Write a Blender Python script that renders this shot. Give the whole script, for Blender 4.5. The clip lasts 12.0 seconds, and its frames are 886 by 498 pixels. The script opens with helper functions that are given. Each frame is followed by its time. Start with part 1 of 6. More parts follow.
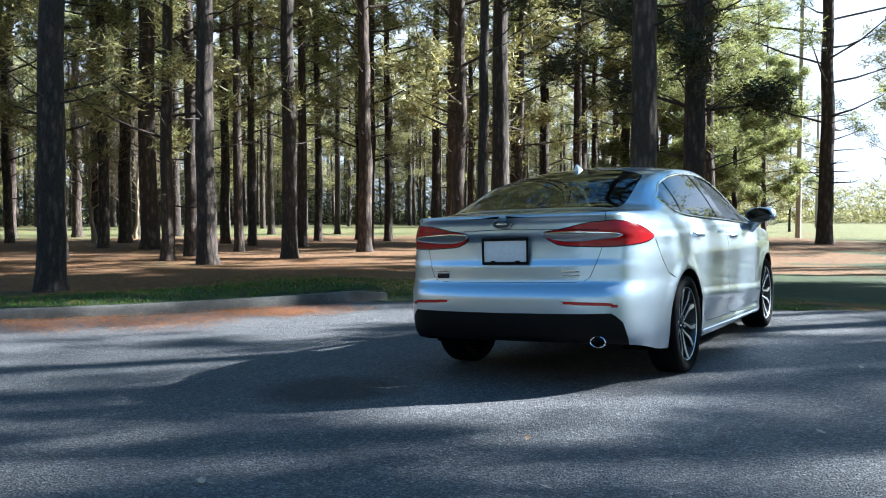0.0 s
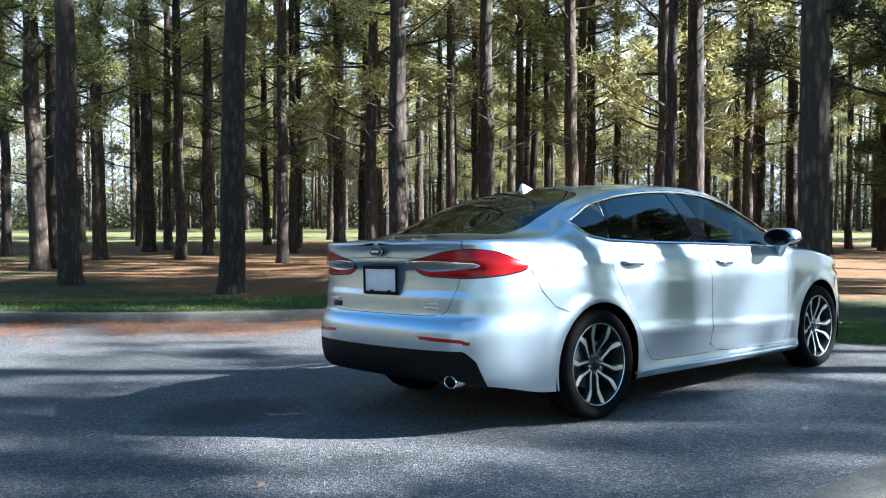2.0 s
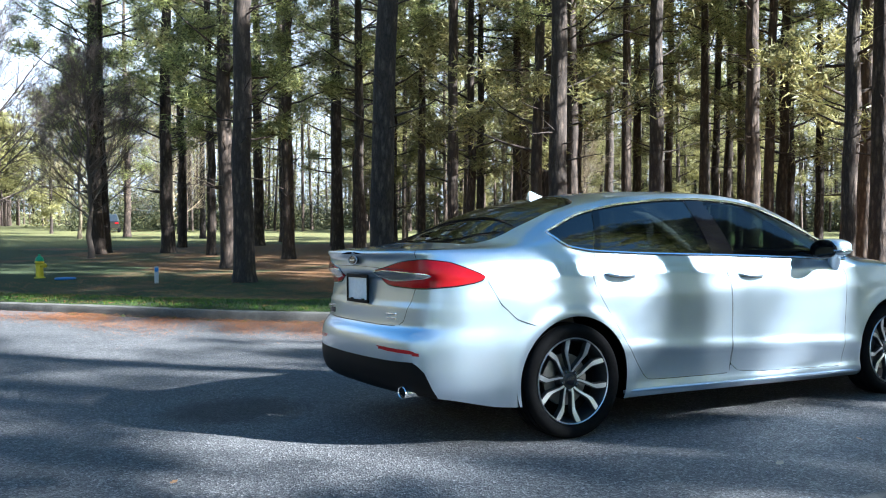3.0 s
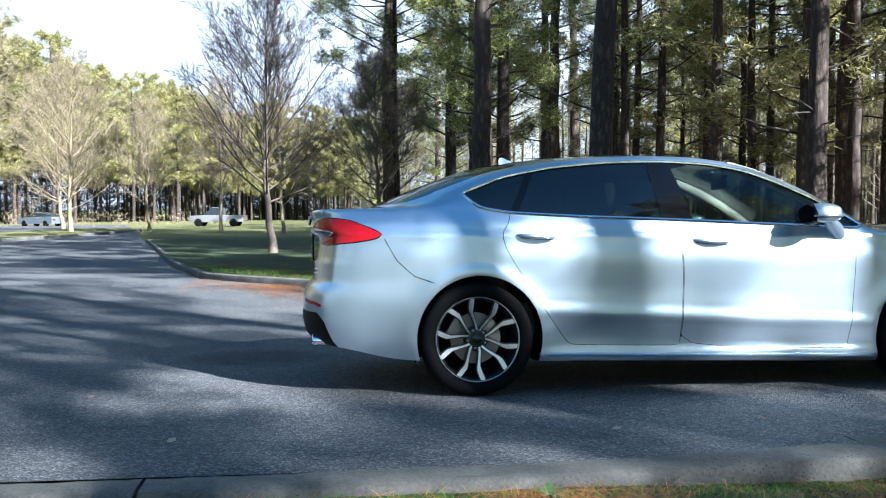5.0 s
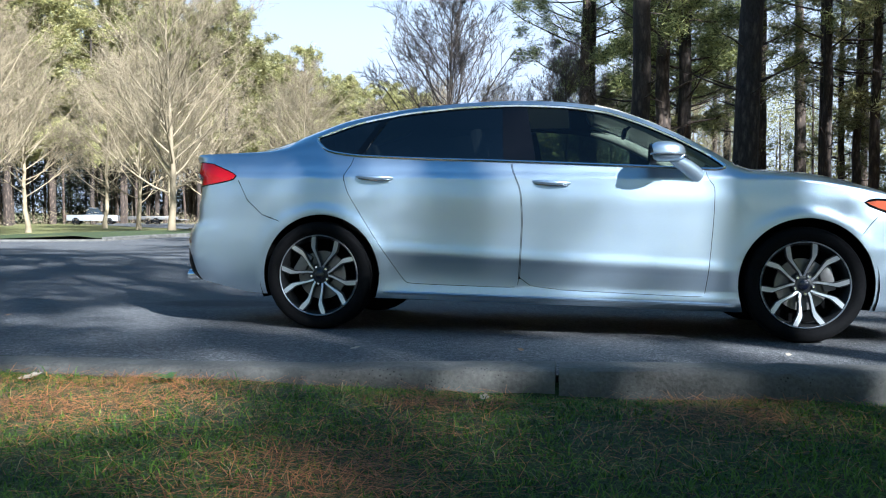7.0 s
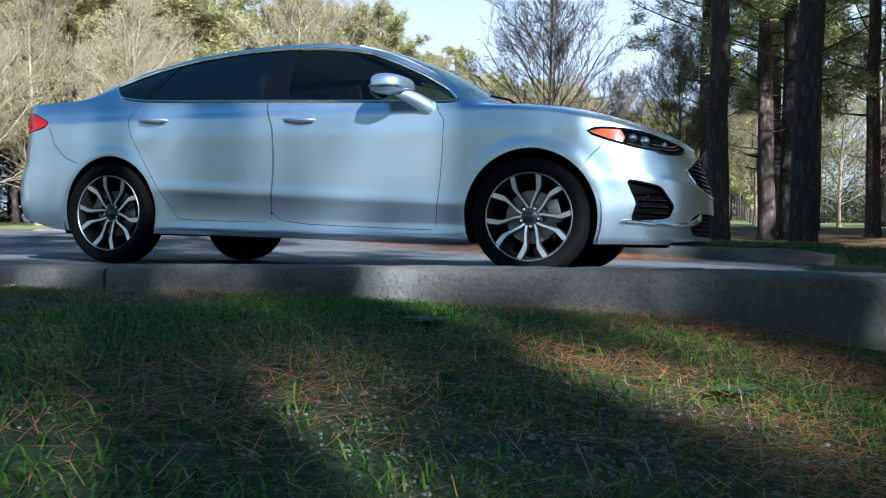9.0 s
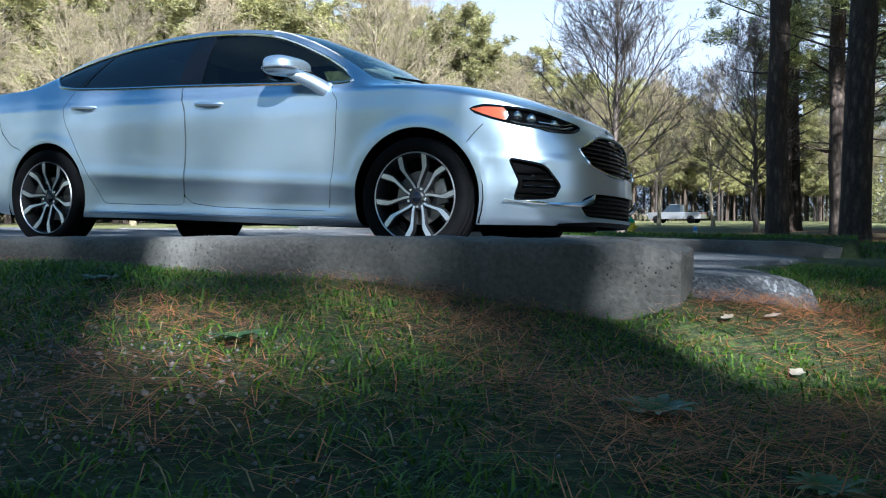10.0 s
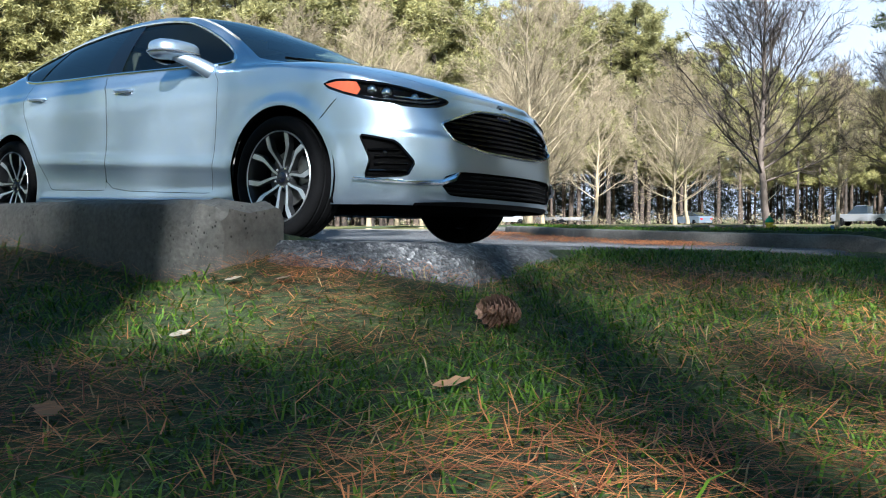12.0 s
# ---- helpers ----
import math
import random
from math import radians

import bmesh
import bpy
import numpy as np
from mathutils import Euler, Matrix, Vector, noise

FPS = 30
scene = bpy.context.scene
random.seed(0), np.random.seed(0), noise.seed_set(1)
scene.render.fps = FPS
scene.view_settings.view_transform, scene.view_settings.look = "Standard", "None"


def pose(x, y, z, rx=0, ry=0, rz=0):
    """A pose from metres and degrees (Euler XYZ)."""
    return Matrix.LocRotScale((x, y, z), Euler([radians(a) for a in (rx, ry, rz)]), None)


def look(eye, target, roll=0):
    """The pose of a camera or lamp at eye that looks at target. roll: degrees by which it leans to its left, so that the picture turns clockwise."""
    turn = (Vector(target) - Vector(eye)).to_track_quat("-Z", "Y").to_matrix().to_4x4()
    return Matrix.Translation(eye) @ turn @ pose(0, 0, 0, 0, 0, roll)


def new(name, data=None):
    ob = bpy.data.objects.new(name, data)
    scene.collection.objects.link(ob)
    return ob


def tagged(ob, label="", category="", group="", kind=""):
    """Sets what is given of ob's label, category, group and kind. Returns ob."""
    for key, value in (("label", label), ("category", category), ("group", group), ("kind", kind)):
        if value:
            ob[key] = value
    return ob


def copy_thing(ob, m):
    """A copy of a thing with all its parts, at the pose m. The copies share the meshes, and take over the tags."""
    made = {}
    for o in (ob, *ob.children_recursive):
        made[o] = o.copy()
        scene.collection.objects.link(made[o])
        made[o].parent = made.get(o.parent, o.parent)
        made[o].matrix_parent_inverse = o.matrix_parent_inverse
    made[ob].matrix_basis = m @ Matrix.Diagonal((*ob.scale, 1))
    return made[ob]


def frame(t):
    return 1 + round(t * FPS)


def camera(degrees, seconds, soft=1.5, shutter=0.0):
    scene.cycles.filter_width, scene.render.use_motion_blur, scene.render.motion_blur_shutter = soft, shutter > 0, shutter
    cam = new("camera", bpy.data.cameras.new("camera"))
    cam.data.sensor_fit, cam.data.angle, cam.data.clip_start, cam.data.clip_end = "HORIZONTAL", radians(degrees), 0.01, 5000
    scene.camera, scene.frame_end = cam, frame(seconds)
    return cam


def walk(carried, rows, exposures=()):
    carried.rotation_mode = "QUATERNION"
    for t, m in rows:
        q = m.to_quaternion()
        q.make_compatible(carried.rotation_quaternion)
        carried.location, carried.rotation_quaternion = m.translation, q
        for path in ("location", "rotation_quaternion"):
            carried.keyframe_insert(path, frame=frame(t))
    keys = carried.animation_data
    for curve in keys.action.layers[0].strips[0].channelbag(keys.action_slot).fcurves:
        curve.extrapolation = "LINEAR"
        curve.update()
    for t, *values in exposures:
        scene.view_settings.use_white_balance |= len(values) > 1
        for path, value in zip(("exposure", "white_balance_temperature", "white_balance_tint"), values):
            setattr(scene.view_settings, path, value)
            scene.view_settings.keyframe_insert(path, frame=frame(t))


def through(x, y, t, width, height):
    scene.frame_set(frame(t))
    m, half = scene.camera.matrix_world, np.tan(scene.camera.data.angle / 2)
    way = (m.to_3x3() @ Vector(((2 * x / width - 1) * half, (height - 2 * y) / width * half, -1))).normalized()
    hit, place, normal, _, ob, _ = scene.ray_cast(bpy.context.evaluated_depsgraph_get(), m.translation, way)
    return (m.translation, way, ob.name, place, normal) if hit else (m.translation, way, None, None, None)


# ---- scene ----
cam = camera(53.3, 12.0, 1.1, 0.0)
PATH = [
    (0, (-5.967, -2.429, 1.134), (-4.2394, -1.4250, 1.0440), 0.05),
    (0.5, (-5.626, -2.860, 1.166), (-3.9620, -1.7541, 1.0773), 0.09),
    (1, (-5.158, -3.289, 1.207), (-3.5958, -2.0439, 1.1166), -0.09),
    (1.5, (-4.709, -3.707, 1.239), (-3.2532, -2.3382, 1.1506), 0.03),
    (2, (-4.209, -4.148, 1.281), (-2.8722, -2.6629, 1.1951), -0.04),
    (2.5, (-3.625, -4.553, 1.310), (-2.4536, -2.9333, 1.2286), -0.11),
    (3, (-3.042, -4.928, 1.327), (-2.0926, -3.1703, 1.2447), 0.01),
    (3.5, (-2.430, -5.244, 1.325), (-1.6877, -3.3886, 1.2423), -0.14),
    (5.5, (-0.275, -6.026, 1.042), (-0.1599, -4.0318, 0.9511), 0.01),
    (6, (0.356, -6.095, 0.973), (0.3327, -4.0968, 0.8852), 0.11),
    (6.5, (0.967, -6.117, 0.861), (0.7941, -4.1267, 0.7777), 0.13),
    (8.5, (3.423, -5.836, 0.451), (2.8425, -3.9239, 0.3659), 0.02),
    (9, (4.037, -5.638, 0.363), (3.3710, -3.7539, 0.2818), 0.03),
    (9.5, (4.605, -5.415, 0.307), (3.8516, -3.5641, 0.2269), 0.08),
    (10, (5.086, -5.166, 0.245), (4.2229, -3.3640, 0.1680), 0.01),
    (10.5, (5.504, -4.908, 0.215), (4.5340, -3.1603, 0.1403), -0.01),
    (11, (5.857, -4.633, 0.178), (4.7911, -2.9419, 0.1063), -0.08),
    (11.5, (6.159, -4.366, 0.138), (5.0205, -2.7228, 0.0692), -0.05),
    (12, (6.419, -4.106, 0.116), (5.2103, -2.5141, 0.0484), -0.09),
]
walk(cam, [(t, look(eye, target, roll)) for t, eye, target, roll in PATH], ((0, 2.55, 5230, 6.0), (1.5, 2.85, 5270, 6.0), (3.5, 2.84, 5270, 6.0), (5.5, 2.42, 5170, 6.0), (6.5, 2.2, 5150, 6.0), (9, 2.08, 5000, 6.0), (10.5, 2.22, 5150, 6.0), (12, 2.16, 5350, 6.0)))

# ---- light ----
SUN = Vector((0.576, -0.636, 0.512)).normalized()
world = bpy.data.worlds.new("sky")
scene.world = world
world.use_nodes = True
wn = world.node_tree.nodes
sky = wn.new("ShaderNodeTexSky")
sky.sky_type = "NISHITA"
sky.sun_disc = False
sky.sun_elevation = math.asin(SUN.z)
sky.sun_rotation = math.atan2(SUN.x, SUN.y)
sky.air_density, sky.dust_density, sky.ozone_density = 1.0, 0.1, 2.0
wn["Background"].inputs["Strength"].default_value = 0.0325


def hazy_sky():
    """Pale bright haze that thickens towards the horizon all round."""
    nt = world.node_tree
    tc = wn.new("ShaderNodeTexCoord")
    sep = wn.new("ShaderNodeSeparateXYZ")
    nt.links.new(tc.outputs["Generated"], sep.inputs[0])
    low = wn.new("ShaderNodeMapRange")
    low.interpolation_type = "SMOOTHSTEP"
    for key, value in (("From Min", 0.17), ("From Max", 0.42), ("To Min", 1.0), ("To Max", 0.0)):
        low.inputs[key].default_value = value
    nt.links.new(sep.outputs[2], low.inputs["Value"])
    mix = wn.new("ShaderNodeMix")
    mix.data_type = "RGBA"
    nt.links.new(low.outputs[0], mix.inputs[0])
    clear = wn.new("ShaderNodeMix")
    clear.data_type, clear.blend_type = "RGBA", "MULTIPLY"
    clear.inputs[0].default_value = 1.0
    clear.inputs[7].default_value = (0.88, 1.12, 1.06, 1)
    nt.links.new(sky.outputs["Color"], clear.inputs[6])
    nt.links.new(clear.outputs[2], mix.inputs[6])
    mix.inputs[7].default_value = (7.5, 7.7, 8.2, 1)
    nt.links.new(mix.outputs[2], wn["Background"].inputs["Color"])


hazy_sky()
sun = new("sun", bpy.data.lights.new("sun", "SUN"))
sun.data.energy, sun.data.angle, sun.data.color = 5.0, radians(0.6), (1.0, 0.905, 0.79)
sun.matrix_world = look(SUN * 60, (0, 0, 0))

# ---- materials ----


def mat(name, rough=0.6, metal=0.0):
    m = bpy.data.materials.new(name)
    m.use_nodes = True
    b = m.node_tree.nodes["Principled BSDF"]
    b.inputs["Roughness"].default_value, b.inputs["Metallic"].default_value = rough, metal
    return m, m.node_tree, b


def node(nt, kind, **values):
    n = nt.nodes.new("ShaderNode" + kind)
    for key, value in values.items():
        n.inputs[key.replace("_", " ")].default_value = value
    return n


def ramp(nt, source, stops):
    r = nt.nodes.new("ShaderNodeValToRGB")
    el = r.color_ramp.elements
    while len(el) < len(stops):
        el.new(0.5)
    for e, (p, c) in zip(el, stops):
        e.position, e.color = p, (*c, 1)
    nt.links.new(source, r.inputs[0])
    return r.outputs[0]


def mixed(nt, a, b, fac, mode="MIX"):
    n = nt.nodes.new("ShaderNodeMix")
    n.data_type, n.blend_type = "RGBA", mode
    for sock, v in ((n.inputs[0], fac), (n.inputs[6], a), (n.inputs[7], b)):
        if hasattr(v, "is_output"):
            nt.links.new(v, sock)
        else:
            sock.default_value = v if isinstance(v, float) else (*v, 1)
    return n.outputs[2]


def noise_of(nt, scale, detail=4.0, rough=0.55, stretch=None, space="Object"):
    tc = nt.nodes.new("ShaderNodeTexCoord")
    src = tc.outputs[space]
    if space == "World":
        src = None
    if stretch:
        mp = nt.nodes.new("ShaderNodeMapping")
        mp.inputs["Scale"].default_value = stretch
        nt.links.new(src, mp.inputs[0])
        src = mp.outputs[0]
    n = node(nt, "TexNoise", Scale=scale, Detail=detail, Roughness=rough)
    nt.links.new(src, n.inputs["Vector"])
    return n.outputs["Fac"]


def bumped(nt, b, height, strength, distance):
    n = node(nt, "Bump", Strength=strength, Distance=distance)
    nt.links.new(height, n.inputs["Height"])
    nt.links.new(n.outputs[0], b.inputs["Normal"])


def varied(name, dark, light, scale, rough=0.7, bump=0.3, dist=0.01, stretch=None, metal=0.0, fine=8.0, rand=0.0, shine=0.5):
    """Two scales of noise between two colours, with relief."""
    m, nt, b = mat(name, rough, metal)
    b.inputs["Specular IOR Level"].default_value = shine
    big = noise_of(nt, scale, 4.0, 0.6, stretch)
    small = noise_of(nt, scale * fine, 5.0, 0.6, stretch)
    c = mixed(nt, ramp(nt, big, ((0.3, dark), (0.7, light))), ramp(nt, small, ((0.35, dark), (0.65, light))), 0.5)
    if rand:
        info = nt.nodes.new("ShaderNodeObjectInfo")
        hsv = node(nt, "HueSaturation")
        mr = node(nt, "MapRange", To_Min=1 - rand, To_Max=1 + rand)
        nt.links.new(info.outputs["Random"], mr.inputs["Value"])
        nt.links.new(mr.outputs[0], hsv.inputs["Value"])
        nt.links.new(c, hsv.inputs["Color"])
        c = hsv.outputs[0]
    nt.links.new(c, b.inputs["Base Color"])
    bumped(nt, b, small, bump, dist)
    return m


def plain(name, colour, rough=0.5, metal=0.0, coat=0.0, shine=0.5):
    m, nt, b = mat(name, rough, metal)
    n = noise_of(nt, 40.0, 3.0)
    lo, hi = [tuple(min(1, v * k) for v in colour) for k in (0.92, 1.06)]
    nt.links.new(ramp(nt, n, ((0.3, lo), (0.7, hi))), b.inputs["Base Color"])
    b.inputs["Coat Weight"].default_value = coat
    b.inputs["Specular IOR Level"].default_value = shine
    b.inputs["Coat Roughness"].default_value = 0.04
    return m


def asphalt_material():
    m, nt, b = mat("asphalt", 0.78)
    grain = noise_of(nt, 95.0, 3.0, 0.7)
    vor = node(nt, "TexVoronoi", Scale=88.0)
    tc = nt.nodes.new("ShaderNodeTexCoord")
    nt.links.new(tc.outputs["Object"], vor.inputs["Vector"])
    patch = noise_of(nt, 0.7, 5.0, 0.65)
    stones = ramp(nt, vor.outputs["Color"], ((0.1, (0.01, 0.011, 0.013)), (0.5, (0.085, 0.088, 0.096)), (0.74, (0.24, 0.242, 0.247)), (0.94, (0.46, 0.46, 0.455))))
    worn = ramp(nt, patch, ((0.32, (0.11, 0.114, 0.122)), (0.68, (0.28, 0.28, 0.28))))
    c = mixed(nt, worn, stones, 0.62)
    lumps = noise_of(nt, 22.0, 4.0, 0.75)
    c = mixed(nt, c, ramp(nt, lumps, ((0.36, (0.45, 0.45, 0.46)), (0.62, (1.0, 1.0, 1.0)))), 0.7, "MULTIPLY")
    # old oil stain behind the parking place
    spot = nt.nodes.new("ShaderNodeVectorMath")
    spot.operation = "DISTANCE"
    spot.inputs[1].default_value = (-1.45, 1.05, 0.0)
    nt.links.new(tc.outputs["Object"], spot.inputs[0])
    ragged = nt.nodes.new("ShaderNodeMath")
    ragged.operation = "MULTIPLY_ADD"
    ragged.inputs[1].default_value = 0.6
    nt.links.new(noise_of(nt, 3.2, 4.0, 0.7), ragged.inputs[0])
    nt.links.new(spot.outputs["Value"], ragged.inputs[2])
    c = mixed(nt, c, ramp(nt, ragged.outputs[0], ((0.6, (0.3, 0.3, 0.31)), (0.9, (1.0, 1.0, 1.0)))), 1.0, "MULTIPLY")
    c = mixed(nt, c, ramp(nt, grain, ((0.38, (0.2, 0.2, 0.2)), (0.64, (1.0, 1.0, 1.0)))), 0.75, "MULTIPLY")
    nt.links.new(c, b.inputs["Base Color"])
    bumped(nt, b, mixed(nt, vor.outputs["Distance"], lumps, 0.4), 0.9, 0.012)
    return m


def ground_material():
    """Grass, pine straw and bare soil in patches."""
    m, nt, b = mat("ground_cover", 0.95)
    big, mid, fine = noise_of(nt, 0.22, 5.0, 0.6), noise_of(nt, 1.6, 5.0, 0.65), noise_of(nt, 34.0, 5.0, 0.7)
    straw = ramp(nt, fine, ((0.28, (0.025, 0.012, 0.006)), (0.5, (0.17, 0.082, 0.03)), (0.74, (0.5, 0.3, 0.13))))
    grass = ramp(nt, fine, ((0.28, (0.008, 0.014, 0.004)), (0.55, (0.04, 0.065, 0.013)), (0.8, (0.17, 0.19, 0.05))))
    soil = ramp(nt, fine, ((0.3, (0.03, 0.024, 0.02)), (0.7, (0.11, 0.09, 0.075))))
    tc = nt.nodes.new("ShaderNodeTexCoord")
    sep = nt.nodes.new("ShaderNodeSeparateXYZ")
    nt.links.new(tc.outputs["Object"], sep.inputs[0])
    # grassier towards the lot, straw under the stand of pines
    far = node(nt, "MapRange", From_Min=-6.0, From_Max=9.0, To_Min=-0.22, To_Max=0.2)
    nt.links.new(sep.outputs[0], far.inputs["Value"])
    add = nt.nodes.new("ShaderNodeMath")
    add.operation = "ADD"
    nt.links.new(big, add.inputs[0])
    nt.links.new(far.outputs[0], add.inputs[1])
    # the verge by the kerb and the clearing are grassy
    verge = node(nt, "MapRange", From_Min=-1.0, From_Max=4.0, To_Min=-0.2, To_Max=0.0)
    nt.links.new(sep.outputs[1], verge.inputs["Value"])
    both = nt.nodes.new("ShaderNodeMath")
    both.operation = "ADD"
    nt.links.new(add.outputs[0], both.inputs[0])
    nt.links.new(verge.outputs[0], both.inputs[1])
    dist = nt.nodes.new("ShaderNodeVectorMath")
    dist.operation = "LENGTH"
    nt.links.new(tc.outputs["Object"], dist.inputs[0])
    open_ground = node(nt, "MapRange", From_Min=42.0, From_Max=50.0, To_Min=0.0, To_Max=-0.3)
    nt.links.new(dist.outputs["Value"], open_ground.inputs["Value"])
    total = nt.nodes.new("ShaderNodeMath")
    total.operation = "ADD"
    nt.links.new(both.outputs[0], total.inputs[0])
    nt.links.new(open_ground.outputs[0], total.inputs[1])
    # a green band behind the island's kerb
    along = node(nt, "VectorMath")
    along.operation = "DOT_PRODUCT"
    along.inputs[1].default_value = (0.8, 1.0, 0.0)
    nt.links.new(tc.outputs["Object"], along.inputs[0])
    band = node(nt, "MapRange", From_Min=9.2, From_Max=13.0, To_Min=-0.3, To_Max=0.0)
    nt.links.new(along.outputs["Value"], band.inputs["Value"])
    last = nt.nodes.new("ShaderNodeMath")
    last.operation = "ADD"
    nt.links.new(total.outputs[0], last.inputs[0])
    nt.links.new(band.outputs[0], last.inputs[1])
    total = last
    # far grass turns drier and yellower, the clearing's sunlight put into its colour
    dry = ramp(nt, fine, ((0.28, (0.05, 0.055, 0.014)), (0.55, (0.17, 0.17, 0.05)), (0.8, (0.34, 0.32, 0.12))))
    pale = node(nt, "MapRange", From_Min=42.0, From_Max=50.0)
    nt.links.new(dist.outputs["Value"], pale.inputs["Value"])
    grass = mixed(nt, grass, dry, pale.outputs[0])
    c = mixed(nt, grass, straw, ramp(nt, total.outputs[0], ((0.47, (0, 0, 0)), (0.58, (1, 1, 1)))))
    c = mixed(nt, c, soil, ramp(nt, mid, ((0.60, (0, 0, 0)), (0.72, (0.8, 0.8, 0.8)))))
    tufts = noise_of(nt, 5.5, 5.0, 0.7)
    c = mixed(nt, c, ramp(nt, tufts, ((0.34, (0.3, 0.3, 0.28)), (0.62, (1.15, 1.12, 1.0)))), 0.75, "MULTIPLY")
    nt.links.new(c, b.inputs["Base Color"])
    bumped(nt, b, mixed(nt, fine, tufts, 0.5), 1.0, 0.05)
    return m


def concrete_material():
    m, nt, b = mat("concrete", 0.88)
    big, fine = noise_of(nt, 2.3, 6.0, 0.65), noise_of(nt, 60.0, 5.0, 0.65)
    pits = node(nt, "TexVoronoi", Scale=60.0, Randomness=1.0)
    tc = nt.nodes.new("ShaderNodeTexCoord")
    nt.links.new(tc.outputs["Object"], pits.inputs["Vector"])
    c = mixed(nt, ramp(nt, big, ((0.3, (0.03, 0.028, 0.025)), (0.5, (0.075, 0.072, 0.064)), (0.72, (0.2, 0.19, 0.17)))), ramp(nt, fine, ((0.3, (0.05, 0.047, 0.042)), (0.7, (0.18, 0.171, 0.154)))), 0.4)
    c = mixed(nt, c, ramp(nt, pits.outputs["Distance"], ((0.12, (0.1, 0.09, 0.08)), (0.26, (1, 1, 1)))), ramp(nt, noise_of(nt, 5.0, 4.0, 0.7), ((0.48, (0, 0, 0)), (0.62, (1, 1, 1)))), "MULTIPLY")
    nt.links.new(c, b.inputs["Base Color"])
    bumped(nt, b, mixed(nt, fine, pits.outputs["Distance"], 0.5), 0.6, 0.007)
    return m


def bark_material():
    m, nt, b = mat("pine_bark", 0.9)
    plates = node(nt, "TexVoronoi", Scale=9.0)
    tc = nt.nodes.new("ShaderNodeTexCoord")
    mp = nt.nodes.new("ShaderNodeMapping")
    mp.inputs["Scale"].default_value = (1, 1, 0.3)
    nt.links.new(tc.outputs["Object"], mp.inputs[0])
    nt.links.new(mp.outputs[0], plates.inputs["Vector"])
    fine = noise_of(nt, 30.0, 5.0, 0.65, (1, 1, 0.35))
    info = nt.nodes.new("ShaderNodeObjectInfo")
    tint = ramp(nt, info.outputs["Random"], ((0.0, (0.04, 0.031, 0.026)), (0.5, (0.1, 0.068, 0.048)), (1.0, (0.19, 0.13, 0.09))))
    c = mixed(nt, tint, ramp(nt, fine, ((0.3, (0.014, 0.012, 0.011)), (0.75, (0.27, 0.2, 0.15)))), 0.5)
    c = mixed(nt, c, ramp(nt, plates.outputs["Distance"], ((0.0, (1, 1, 1)), (0.5, (0.16, 0.15, 0.145)))), 0.85, "MULTIPLY")
    nt.links.new(c, b.inputs["Base Color"])
    bumped(nt, b, mixed(nt, plates.outputs["Distance"], fine, 0.4), 1.0, 0.04)
    return m


def leaf_material(name, dark, light, rough=0.6, glow=0.35):
    """Blades that let some sun through; each blade its own shade."""
    m, nt, b = mat(name, rough)
    geo = nt.nodes.new("ShaderNodeNewGeometry")
    info = nt.nodes.new("ShaderNodeObjectInfo")
    mid = tuple((a + c) / 2 for a, c in zip(dark, light))
    c = ramp(nt, geo.outputs["Random Per Island"], ((0.0, dark), (0.5, mid), (1.0, light)))
    hsv = node(nt, "HueSaturation")
    mr = node(nt, "MapRange", To_Min=0.75, To_Max=1.25)
    nt.links.new(info.outputs["Random"], mr.inputs["Value"])
    nt.links.new(mr.outputs[0], hsv.inputs["Value"])
    nt.links.new(c, hsv.inputs["Color"])
    c = hsv.outputs[0]
    nt.links.new(c, b.inputs["Base Color"])
    tr = nt.nodes.new("ShaderNodeBsdfTranslucent")
    nt.links.new(c, tr.inputs["Color"])
    mix = node(nt, "MixShader", Fac=glow)
    nt.links.new(b.outputs[0], mix.inputs[1])
    nt.links.new(tr.outputs[0], mix.inputs[2])
    nt.links.new(mix.outputs[0], nt.nodes["Material Output"].inputs[0])
    return m


def glass_material(name, tint, through, ior=1.5):
    """Tinted pane: part see-through, part dark mirror."""
    m, nt, b = mat(name, 0.02)
    b.inputs["Base Color"].default_value = (0.0006, 0.0008, 0.0014, 1)
    b.inputs["IOR"].default_value = ior
    clear = nt.nodes.new("ShaderNodeBsdfTransparent")
    clear.inputs["Color"].default_value = (*tint, 1)
    mix = node(nt, "MixShader", Fac=through)
    nt.links.new(b.outputs[0], mix.inputs[1])
    nt.links.new(clear.outputs[0], mix.inputs[2])
    nt.links.new(mix.outputs[0], nt.nodes["Material Output"].inputs[0])
    return m


def paint_material():
    m, nt, b = mat("silver_paint", 0.33, 0.92)
    flake = node(nt, "TexVoronoi", Scale=1400.0)
    tc = nt.nodes.new("ShaderNodeTexCoord")
    nt.links.new(tc.outputs["Object"], flake.inputs["Vector"])
    dust = noise_of(nt, 3.0, 6.0, 0.6)
    c = mixed(nt, ramp(nt, flake.outputs["Color"], ((0.2, (0.44, 0.54, 0.65)), (0.8, (0.56, 0.66, 0.77)))), (0.6, 0.6, 0.6), ramp(nt, dust, ((0.5, (0, 0, 0)), (0.9, (0.25, 0.25, 0.25)))))
    nt.links.new(c, b.inputs["Base Color"])
    b.inputs["Coat Weight"].default_value = 1.0
    b.inputs["Coat Roughness"].default_value = 0.03
    return m


